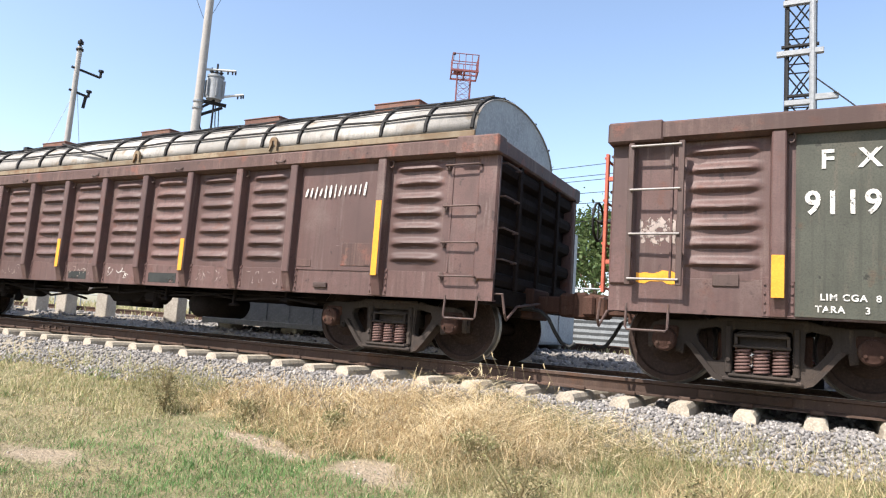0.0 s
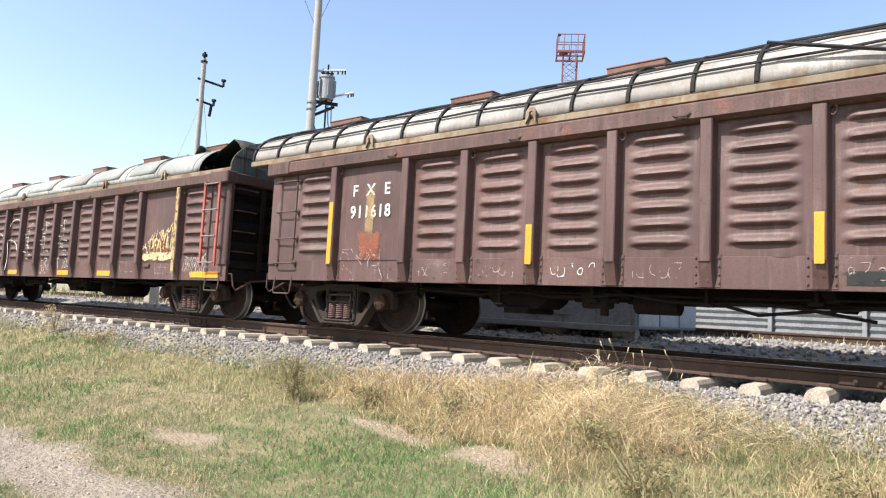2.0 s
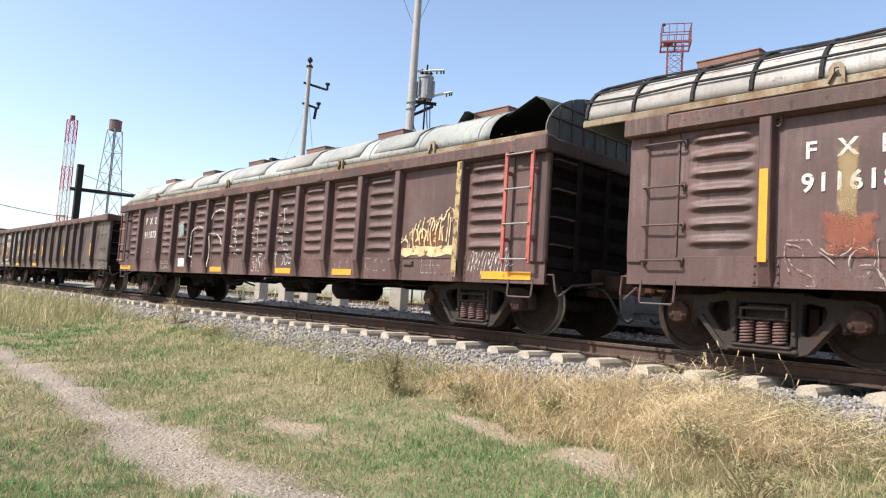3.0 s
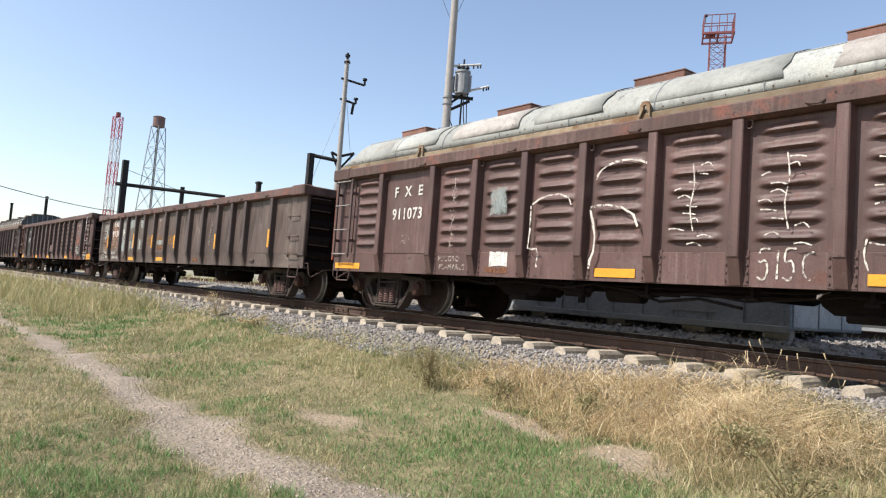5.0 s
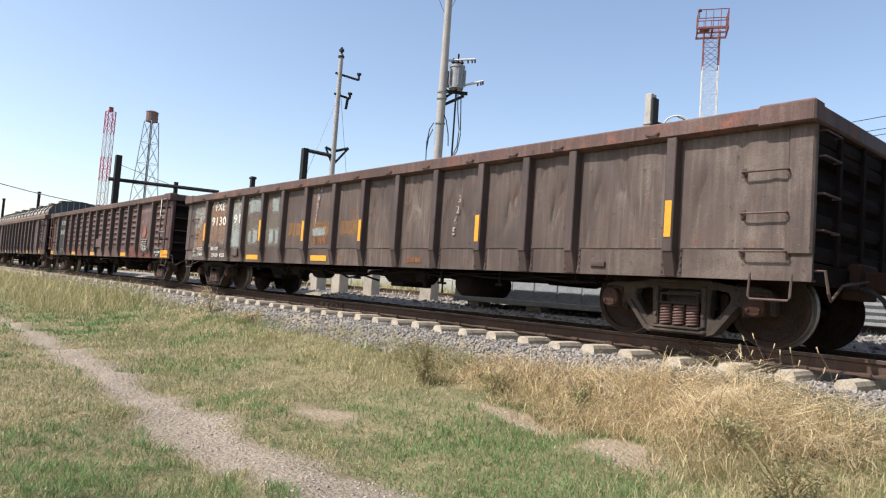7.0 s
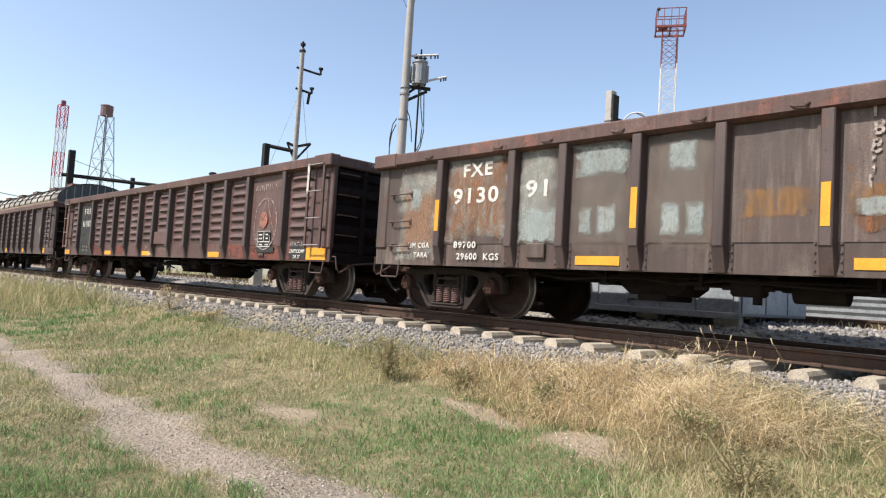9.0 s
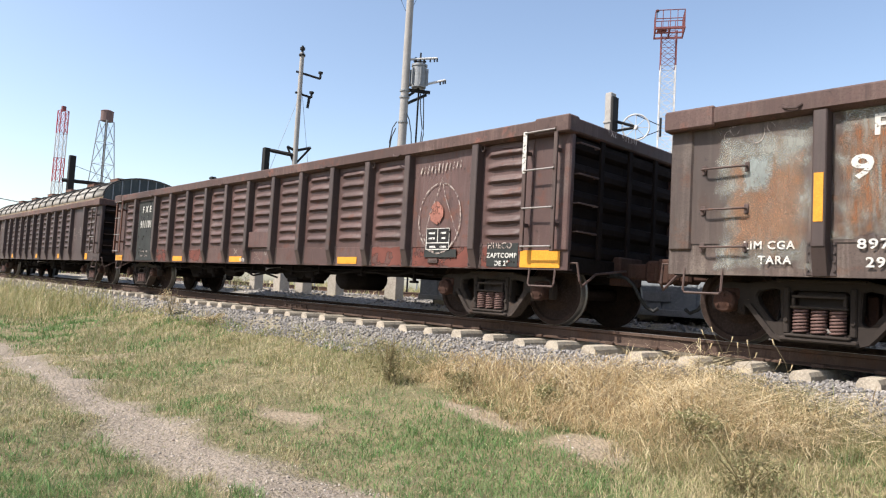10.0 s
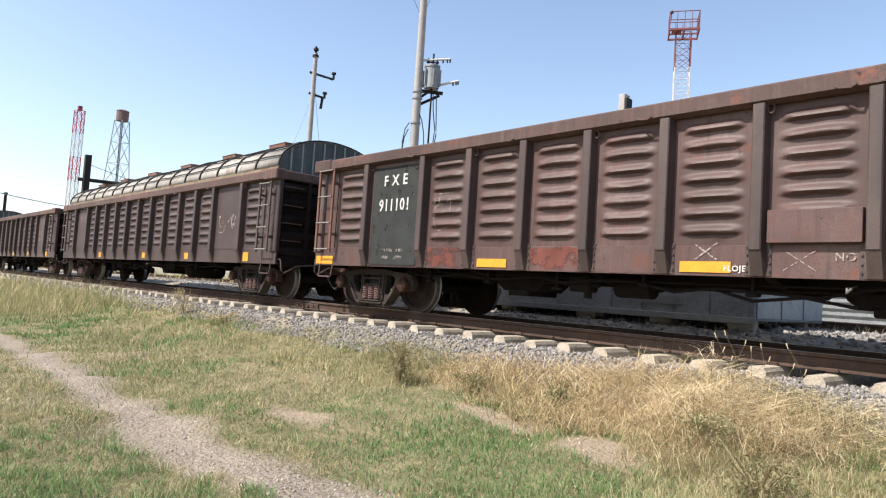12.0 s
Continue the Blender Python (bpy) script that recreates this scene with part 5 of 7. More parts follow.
    for i in (6, 7, 8):
        marks = []
        for k in range(11):
            u, v = r.uniform(0.15, 0.85), 0.06 + 0.085 * k
            marks.append([(u - 0.16, v), (u, v + r.uniform(-0.02, 0.03)), (u + r.uniform(0.05, 0.2), v - 0.02)])
        marks.append([(0.5, 0.95), (0.55, 0.7), (0.48, 0.45), (0.56, 0.2)])
        tag(car, sum(e[i]) / 2, 1.62, 0.55, 1.05, marks, WHITE_SPRAY, -1.522, 0.018, "white spray dabbed over the ribs")
    a, b = e[12]
    flames = []
    for k in range(17):
        u = 0.04 + 0.055 * k + r.uniform(-0.02, 0.02)
        low, high = r.uniform(0.12, 0.38), 0.42 + 0.5 * (k / 16) ** 0.6 + r.uniform(-0.18, 0.12)
        flames.append([(u, low), (u + r.uniform(-0.05, 0.02), (low + high) / 2), (u + r.uniform(-0.01, 0.07), high)])
        if k % 3 == 0:
            flames.append([(u - 0.03, high - 0.10), (u + 0.06, high - 0.02), (u + 0.12, high - 0.14), (u + 0.08, high - 0.3)])
    tag(car, (a + b) / 2 - 0.02, 1.46, 1.20, 0.74, flames, SPRAY_CREAM, -1.467, 0.034, "flame-like cream and tan spray")
    field(car, a + 0.12, b - 0.16, 1.10, 1.24, SPRAY_CREAM, "cream sprayed band", y=-1.466, rough=0.03, seed=41)
    field(car, a + 0.30, b - 0.30, 1.16, 1.50, PATCH_RUST, "tan spray mist behind the strokes", y=-1.4645, rough=0.04, seed=42)
    vs, fs = ribbon([], [], [(a + 0.62, 0.83), (a + 0.62, 1.08), (a + 1.05, 1.08), (a + 1.05, 0.83), (a + 0.62, 0.83)], 0.016, -1.452)
    vs, fs = ribbon(vs, fs, [(a + 0.83, 0.83), (a + 0.83, 1.08)], 0.012, -1.4525)
    vs, fs = ribbon(vs, fs, [(a + 0.62, 0.95), (a + 1.05, 0.95)], 0.012, -1.453)
    part("graffiti", Shape().add(vs, fs).mesh("graffiti", CHALK), car, label="chalked box sketch")
    brackets(car, a + 0.3, 0.98)
    scribble = []
    for k in range(12):
        u = 0.04 + 0.075 * k
        scribble.append([(u, r.uniform(0.0, 0.3)), (u + 0.05, r.uniform(0.5, 0.7)), (u + 0.12, r.uniform(0.75, 1.0)), (u + 0.10, r.uniform(0.3, 0.5)), (u + 0.2, r.uniform(0.4, 0.6))][:r.choice((3, 4, 5))])
    tag(car, e[13][0] + 0.58, 1.0, 0.85, 0.42, scribble, WHITE_SPRAY, -1.4535, 0.013, "thin white sprayed scribble")
    roof = cover(car, -h + 0.02, h - 0.05, ROOF_GREEN, 0, [-7.0, -4.3, -1.6, 1.1, 3.7, 6.3], half=1.44, hip=0.45, torn=True, rise=0.71, lift=-0.10, dark_ends=True, lugs=(-5.6, -1.2, 3.4, 5.9))
    # the torn sheet curls up over the open end
    for k, (x0, x1, y0, y1, up, tip, foot) in enumerate([(h - 2.66, h - 1.92, -0.68, 0.0, 0.25, 0.28, 3.40), (h - 1.63, h - 0.27, -1.08, 0.35, 0.36, 0.80, 3.04)]):
        vs, fs = [], []
        for i in range(9):
            for j in range(7):
                u, w = i / 8, j / 6
                peak = max(0.0, 1 - abs(u - tip) / (tip if u < tip else 1 - tip))
                vs.append((x0 + (x1 - x0) * u + 0.06 * w, y0 + (y1 - y0) * w, foot + (0.12, 0.34)[k] * w ** 0.7 + up * peak * (1 - 0.75 * w) * (0.35 + 0.65 * (1 - w)) + 0.10 * k * u))
        for i in range(8):
            for j in range(6):
                o = i * 7 + j
                fs.append((o, o + 1, o + 8, o + 7))
        fl = part("torn_sheet", Shape().add(vs, fs).mesh("torn_sheet", TORN, 50), roof, label="torn roof sheet curled upwards, dark underside")
        mod = fl.modifiers.new("thickness", "SOLIDIFY")
        mod.thickness = 0.01
    return car


def car_smooth():
    L = 16.86
    offs = [0, 1.56, 2.98, 3.83, 4.88, 5.87, 6.90, 8.00, 9.03, 10.08, 11.12, 12.18, 13.09, 13.91, 15.34, 16.86]
    car, e = gondola("faded brown smooth-sided open gondola with patched lettering", -46.94, BROWN_GREY, L, bays=[b - a for a, b in zip(offs, offs[1:])],
                     ribbed=False, seed=31, top=2.52, low=0.73, posts=BROWN_POST)
    h = L / 2
    irons(car, h - 0.47)
    irons(car, -h + 0.62)
    for i, (z0, z1) in {1: (1.25, 1.72), 4: (1.22, 1.70), 6: (1.20, 1.62), 8: (1.18, 1.58), 11: (1.15, 1.55), 14: (1.18, 1.60)}.items():
        stripe(car, e[i][0] + (0.0), z0, z1, 0.085)
    x = e[1][0]
    bar(car, e[3][0] + 0.2, e[3][1] - 0.22, 0.79, 0.90)
    bar(car, e[9][0] + 0.25, e[9][1] - 0.3, 0.80, 0.92, material=PATCH_RUST)
    for i, (z0, z1) in {3: (0.9, 2.4), 4: (0.9, 2.4)}.items():
        field(car, e[i][0] + 0.06, e[i][1] - 0.06, z0, z1, PATCH_GREY, "dusty grey-green film of old paint", y=-1.466, seed=7 + i)
    field(car, e[1][0] + 0.08, e[1][1] - 0.08, 1.10, 2.30, PATCH_RUST, "orange rust running down below the lettering", y=-1.4685, seed=19)
    field(car, e[1][0] + 0.08, e[1][1] - 0.08, 1.09, 2.44, PATCH_PALE, "pale blue-grey film under the lettering", y=-1.4665, seed=20)
    field(car, e[2][0] + 0.08, e[2][1] - 0.08, 1.09, 2.42, PATCH_PALE, "pale blue-grey film under the lettering", y=-1.4675, seed=22)
    field(car, e[2][0] + 0.10, e[2][1] - 0.10, 1.05, 1.55, PATCH_BLUE, "pale blue-grey patch under the lettering", y=-1.469, seed=8)
    for i in (5, 6, 7):
        field(car, e[i][0] + 0.14, e[i][1] - 0.10, 1.30, 1.62, PATCH_ORANGE, "worn orange band of old paint", y=-1.4665, rough=0.02, seed=60 + i)
        if i == 6:
            field(car, e[i][0] + 0.20, e[i][1] - 0.30, 1.30, 1.48, PATCH_BLUE, "pale teal remains of old paint", y=-1.4685, rough=0.02, seed=63 + i)
    bar(car, e[6][0] + 0.22, e[6][1] - 0.25, 0.80, 0.91)
    for k, word in enumerate(("13", "8", "8", "1", "1")):
        lettering(car, word, e[6][0] + 0.42 - 0.02 * k, 2.22 - 0.17 * k, 0.20, CHALK, y=-1.470, label="chalked numerals in a column")
    field(car, e[0][0] + 0.50, e[0][1] - 0.06, 0.76, 2.30, PATCH_PALE, "pale film of old paint", y=-1.4625, seed=29)
    field(car, e[0][0] + 0.62, e[0][1] - 0.12, 0.90, 2.0, PATCH_OCHRE, "orange rust-stained patch", y=-1.464, seed=9)
    field(car, e[0][0] + 0.78, e[0][1] - 0.45, 1.55, 1.98, PATCH_BLUE, "pale blue-grey patch", y=-1.4655, seed=10)
    lettering(car, "FXE", sum(e[1]) / 2 + 0.0, 2.05, 0.27, y=-1.4715, stretch=1.2)
    lettering(car, "9130", sum(e[1]) / 2 - 0.02, 1.66, 0.31, y=-1.4715, stretch=1.32)
    lettering(car, "91", sum(e[2]) / 2, 1.69, 0.31, y=-1.4715, stretch=1.32)
    lettering(car, "89700", sum(e[1]) / 2 - 0.18, 1.0, 0.13, y=-1.4715, stretch=1.25)
    lettering(car, "29600  KGS", sum(e[1]) / 2 + 0.08, 0.83, 0.13, y=-1.4715, stretch=1.15)
    lettering(car, "LIM CGA", e[0][1] - 0.48, 1.0, 0.115, y=-1.472)
    lettering(car, "TARA", e[0][1] - 0.42, 0.85, 0.115, y=-1.472)
    for i, x0, x1, z0, z1 in ((3, 0.12, 0.10, 1.88, 2.30, ), (3, 0.22, 0.62, 1.16, 1.52), (3, 0.48, 0.28, 1.14, 1.54), (4, 0.35, 0.28, 1.85, 2.22), (4, 0.28, 0.45, 1.12, 1.52), (4, 0.58, 0.18, 1.12, 1.52)):
        field(car, e[i][0] + x0, e[i][1] - x1, z0, z1, PATCH_BLUE, "pale whitewashed patch over old lettering", y=-1.470, seed=i)
    field(car, e[6][0] + 0.2, e[6][1] - 0.2, 1.15, 1.35, PATCH_RUST, "orange rust-stained patch", y=-1.466, rough=0.05, seed=14)
    part("vent_box", Shape().block(sum(e[2]) / 2 - 0.15, sum(e[2]) / 2 + 0.15, -1.49, -1.44, 0.86, 1.06, 0.012).mesh("vent_box", BROWN_GREY), car, label="small louvred plate")
    for k, word in enumerate("3265"):
        lettering(car, word, sum(e[10]) / 2 - 0.03 * k, 1.78 - 0.17 * k, 0.17, CHALK, y=-1.474, label="chalked numerals in a column")
    scrawl(car, e[0][0] + 0.9, 2.2, 0.6, 0.2, 85, CHALK, -1.468, 5, 0.008)
    brackets(car, sum(e[13]) / 2 - 0.3)
    return car


def car_wreath():
    L = 16.78
    car, e = gondola("dark brown open gondola with red primer patches and a sprayed wreath", -65.13, BROWN_UMBER, L, seed=47, top=2.72, low=0.745, posts=BROWN_POST)
    h = L / 2
    la = ladder(car, h - 0.42, 0.98, 2.60, LADDER, BARE, 0.50, label="side ladder worn to bare metal")
    ladder(car, -h + 0.42, 0.98, 2.56, HATCH, BARE, 0.46, label="reddish-brown side ladder")
    part("worn_stile", Shape().block(h - 0.705, h - 0.640, -1.594, -1.590, 2.02, 2.58, 0.002).mesh("worn_stile", WHITE), car, label="whitewashed ladder stile")
    bar(car, h - 0.78, h - 0.12, 0.77, 1.0)
    bar(car, -h + 0.06, -h + 0.62, 0.77, 0.92)
    for i in (3, 6, 10):
        bar(car, e[i][0] + 0.2, e[i][1] - 0.28, 0.78, 0.90)
    for i in (2, 4, 5, 9, 11, 12):
        field(car, e[i][0] + 0.12, e[i][1] - 0.12, 0.765, 1.06, PRIMER if i in (2, 4, 11, 12) else BROWN_UMBER, "red primer along the sill", rough=0.02, seed=i)
    field(car, e[13][0] + 0.10, h - 0.80, 0.765, 1.06, PRIMER, "red primer along the sill", rough=0.02, seed=15)
    a, b = e[1]
    m = (a + b) / 2
    field(car, a + 0.14, b - 0.13, 0.78, 2.45, SLATE, "slate-grey stencil field", y=-1.466, seed=16)
    lettering(car, "F X E", m, 2.13, 0.25, y=-1.474)
    lettering(car, "911101", m, 1.70, 0.28, y=-1.474, stretch=0.88)
    lettering(car, "LIM CGA   89400", m, 1.00, 0.07, CHALK, y=-1.474)
    lettering(car, "TARA      30700", m, 0.88, 0.07, CHALK, y=-1.474)
    a, b = e[12]
    m = (a + b) / 2 - 0.02
    ring = [(m + 0.46 * math.cos(k * math.tau / 40), 1.50 + 0.54 * math.sin(k * math.tau / 40)) for k in range(41)]
    vs, fs = ribbon([], [], ring, 0.030, -1.474)
    vs, fs = ribbon(vs, fs, [(m + 0.03, 2.12), (m - 0.05, 1.9), (m - 0.2, 1.6), (m - 0.32, 1.2)], 0.014, -1.475)
    vs, fs = ribbon(vs, fs, [(m + 0.03, 2.12), (m + 0.1, 1.85), (m + 0.25, 1.55), (m + 0.4, 1.25)], 0.014, -1.4755)
    vs, fs = ribbon(vs, fs, [(m - 0.35, 1.25 - 0.2 * 0), (m - 0.2, 1.02), (m, 0.96), (m + 0.2, 1.0), (m + 0.34, 1.15)], 0.03, -1.476)
    part("graffiti", Shape().add(vs, fs).mesh("graffiti", CHALK), car, label="sprayed wreath, faded white")
    wordmark(car, m - 0.02, 2.28, 0.95, 0.15, 12, CHALK, -1.474, "flaking white wordmark")
    blot = [(m - 0.06 + 0.15 * math.cos(k * math.tau / 18) * (1 + 0.1 * math.sin(k * 3)), 1.58 + 0.17 * math.sin(k * math.tau / 18) * (1 + 0.1 * math.cos(k * 5))) for k in range(18)]
    part("graffiti", Shape().prism(blot, -1.478, -1.470, "y").mesh("graffiti", PINK_SPRAY), car, label="faded salmon-red spray blot")
    field(car, m - 0.25, m + 0.25, 1.02, 1.34, BLACK_STEEL, "black maintenance data panel", name="data_panel", y=-1.480, seed=30)
    vs, fs = [], []
    for pts in ([(m - 0.25, 1.02), (m + 0.25, 1.02), (m + 0.25, 1.34), (m - 0.25, 1.34), (m - 0.25, 1.02)], [(m - 0.25, 1.12), (m + 0.25, 1.12)], [(m, 1.12), (m, 1.34)]):
        vs, fs = ribbon(vs, fs, pts, 0.018, -1.4825 - 0.0005 * len(vs) / 10)
    for x, z, w in ((-0.2, 1.27, 0.14), (-0.2, 1.19, 0.14), (0.06, 1.27, 0.12), (0.09, 1.19, 0.08), (-0.17, 1.06, 0.14), (0.06, 1.06, 0.14)):
        vs, fs = ribbon(vs, fs, [(m + x, z), (m + x + w, z)], 0.032, -1.485)
    part("panel_lines", Shape().add(vs, fs).mesh("panel_lines", WHITE), car, label="white rules and bars on the data panel")
    field(car, m - 0.3, m + 0.4, 0.90, 1.02, SLATE, "slate-coloured stencil field", y=-1.4695, seed=32)
    brackets(car, m - 0.1, 0.845)
    x = e[13][0]
    field(car, x + 0.24, h - 0.82, 0.775, 1.10, SLATE, "slate-coloured stencil field", y=-1.4565, seed=33)
    lettering(car, "ZAPTCOMP", x + 0.52, 0.90, 0.095, y=-1.462)
    lettering(car, "DE 2\"", x + 0.52, 0.79, 0.095, y=-1.462)
    lettering(car, "HUECO", x + 0.48, 1.03, 0.12, CHALK, y=-1.4635, label="chalked word")
    lettering(car, "FLOJE", e[6][1] - 0.24, 0.80, 0.085, y=-1.4565)
    vs, fs = ribbon([], [], [(e[6][0] + 0.35, 1.10), (e[6][0] + 0.62, 0.92)], 0.02, -1.454)
    vs, fs = ribbon(vs, fs, [(e[6][0] + 0.36, 0.91), (e[6][0] + 0.62, 1.10)], 0.02, -1.455)
    part("graffiti", Shape().add(vs, fs).mesh("graffiti", CHALK), car, label="chalked cross")
    vs, fs = ribbon([], [], [(e[7][0] + 0.25, 1.02), (e[7][0] + 0.55, 0.82)], 0.01, -1.454)
    vs, fs = ribbon(vs, fs, [(e[7][0] + 0.25, 0.82), (e[7][0] + 0.55, 1.02)], 0.01, -1.455)
    part("graffiti", Shape().add(vs, fs).mesh("graffiti", CHALK), car, label="thin chalked cross")
    lettering(car, "NO", e[7][1] - 0.25, 0.92, 0.11, CHALK, label="chalked word", y=-1.4545)
    part("patch_plate", Shape().block(e[7][0] + 0.10, e[7][1] - 0.10, -1.516, -1.44, 1.09, 1.42, 0.004).mesh("patch_plate", BROWN_UMBER), car, label="plain welded patch plate")
    scrawl(car, sum(e[2]) / 2, 1.55, 0.4, 0.7, 95, CHALK, -1.52, 5, 0.014)
    lettering(car, "FXE   911101", 0, 0, 0.12, CHALK, y=0).matrix_basis = pose(h + 0.055, -0.35, 2.62, 90, 0, 90)
    return car


def car_rear(label, centre, roofed, seed, paintwork):
    car, e = gondola(label, centre, paintwork, 16.7, seed=seed, top=2.75)
    h = 8.35
    ladder(car, h - 0.42, 0.98, 2.5, LADDER, BARE, 0.46)
    ladder(car, -h + 0.42, 0.98, 2.5, LADDER, BARE, 0.46)
    for i in (3, 7, 10):
        bar(car, sum(e[i]) / 2 - 0.12, sum(e[i]) / 2 + 0.12, 0.80, 0.96)
    bar(car, e[13][0] + 0.15, e[13][0] + 0.4, 0.78, 0.98)
    scrawl(car, sum(e[12]) / 2, 1.65, 0.9, 0.4, seed + 1, CHALK, -1.47, 6, 0.03)
    lettering(car, "F X E", sum(e[1]) / 2, 2.1, 0.25, CHALK, y=-1.47)
    if roofed:
        cover(car, -h + 0.05, h - 0.25, ROOF, 17, [6.5, 3.9, 1.0, -1.8, -4.6, -7.2], lift=-0.03, rise=0.74, dark_ends=True)
    return car


car_front()
car_hooped()
car_torn()
car_smooth()
car_wreath()
car_rear("dark brown gondola under an arched hooped roof", -83.42, True, 61, BROWN_DARK)
car_rear("dark brown open gondola near the end of the view", -101.5, False, 71, BROWN_DARK)
car_rear("dark brown roofed gondola far down the line", -119.5, True, 81, BROWN_DARK)


# ---- beyond the line: poles, masts, a cabin, the yard ----
def bearing(az, d, el=None, z=0.0):
    """A place at that many degrees left of straight across the line, d metres off; el: degrees above the eye."""
    a = radians(az)
    return Vector((-d * math.sin(a), d * math.cos(a), EYE[2] + d * math.tan(radians(el)) if el is not None else z))


def lattice(sh, base, width, z0, z1, step, top_width=None, leg=0.05, brace=0.025, turn=20.0, cross=True):
    """Four legs with horizontal and diagonal bracing."""
    top_width = top_width or width
    c, s = math.cos(radians(turn)), math.sin(radians(turn))

    def corner(k, z):
        f = (z - z0) / (z1 - z0)
        w = (width + (top_width - width) * f) / 2
        u, v = ((-1, -1), (1, -1), (1, 1), (-1, 1))[k % 4]
        return Vector((base[0] + w * (u * c - v * s), base[1] + w * (u * s + v * c), z))
    for k in range(4):
        sh.rod(corner(k, z0), corner(k, z1), leg, 6)
    n = max(1, round((z1 - z0) / step))
    for i in range(n + 1):
        z = z0 + (z1 - z0) * i / n
        for k in range(4):
            sh.rod(corner(k, z), corner(k + 1, z), brace, 4)
            if i < n:
                zz = z0 + (z1 - z0) * (i + 1) / n
                sh.rod(corner(k, z), corner(k + 1, zz), brace, 4)
                if cross:
                    sh.rod(corner(k + 1, z), corner(k, zz), brace, 4)
    return sh


def light_tower():
    b = bearing(28.28, 53)
    t = empty("light_tower", pose(0, 0, 0), label="red and white lattice tower with a railed platform", category="tower")
    part("lower_shaft", lattice(Shape(), b, 1.1, 0.1, 18.3, 0.9, 1.1, 0.04, 0.018, 32).mesh("lower_shaft", MAST_WHITE), t, label="white lattice shaft")
    part("upper_shaft", lattice(Shape(), b, 1.1, 18.3, 21.0, 0.9, 1.1, 0.04, 0.018, 32).mesh("upper_shaft", MAST_RED), t, label="red lattice shaft")
    turn = Matrix.Translation((b.x, b.y, 0)) @ Matrix.Rotation(radians(32), 4, "Z")
    part("platform", Shape().box(-1.05, 1.05, -0.05, 0.05, 21.0, 21.1, turn).box(-0.06, 0.06, -1.05, -0.07, 21.0, 21.1, turn).box(-0.06, 0.06, 0.07, 1.05, 21.0, 21.1, turn).box(-0.9, -0.2, -0.9, -0.1, 21.02, 21.06, turn).box(-1.1, 1.1, -1.1, -1.0, 20.96, 21.10, turn).box(-1.1, 1.1, 1.0, 1.1, 20.96, 21.10, turn)
         .box(-1.1, -1.0, -1.0, 1.0, 20.96, 21.10, turn).box(1.0, 1.1, -1.0, 1.0, 20.96, 21.10, turn).mesh("platform", MAST_RED), t)
    for u, v, w, x in ((-1, -1, 1, -1), (1, -1, 1, 1), (1, 1, -1, 1), (-1, 1, -1, -1)):
        for z in (21.75, 22.4):
            part("guard_rail", Shape().rod(turn @ Vector((1.05 * u, 1.05 * v, z)), turn @ Vector((1.05 * w, 1.05 * x, z)), 0.035, 6).mesh("guard_rail", MAST_RED), t)
        for k in range(4):
            f = k / 4
            p = turn @ Vector((1.05 * (u + (w - u) * f), 1.05 * (v + (x - v) * f), 0))
            part("guard_post", Shape().rod((p.x, p.y, 21.1), (p.x, p.y, 22.4), 0.028, 5).mesh("guard_post", MAST_RED), t)
    q = turn @ Vector((-0.9, 0.4, 0))
    part("lamp_bracket", Shape().rod((q.x, q.y, 22.4), (q.x, q.y, 22.9), 0.03, 5).block(q.x - 0.1, q.x + 0.14, q.y - 0.1, q.y + 0.1, 22.85, 23.05, 0.03).mesh("lamp_bracket", BLACK_STEEL), t)


def far_towers():
    b = bearing(73.5, 90)
    t = empty("tank_tower", label="tapered lattice tower with a small tank on top", category="tower")
    part("leg_frame", lattice(Shape(), b, 3.1, 0.1, 18.4, 2.6, 1.15, 0.06, 0.028, 30).mesh("leg_frame", GALV), t, label="grey lattice legs")
    part("riser_pipe", Shape().rod((b.x, b.y, 0.1), (b.x, b.y, 18.4), 0.14, 8).mesh("riser_pipe", BLACK_STEEL), t)
    part("tank", Shape().rod((b.x, b.y, 18.4), (b.x, b.y, 19.6), 0.7, 14).rod((b.x, b.y, 19.6), (b.x, b.y, 19.75), 0.75, 14, 0.4).mesh("tank", TANK_PAINT), t, label="faded red tank")
    b = bearing(76.4, 100)
    t = empty("radio_mast", label="slim red and white banded lattice mast", category="mast")
    zs = [0.1, 1.7, 5.0, 8.3, 11.6, 14.7, 17.9, 20.9]
    for i in range(7):
        part("mast_section", lattice(Shape(), b, 0.95, zs[i], zs[i + 1], 1.6, 0.95, 0.06, 0.03, 10).mesh("mast_section", BAND_RED if i % 2 == 0 else MAST_WHITE), t)
    part("beacon", Shape().rod((b.x, b.y, 20.9), (b.x, b.y, 21.5), 0.3, 8).mesh("beacon", MAST_RED), t)


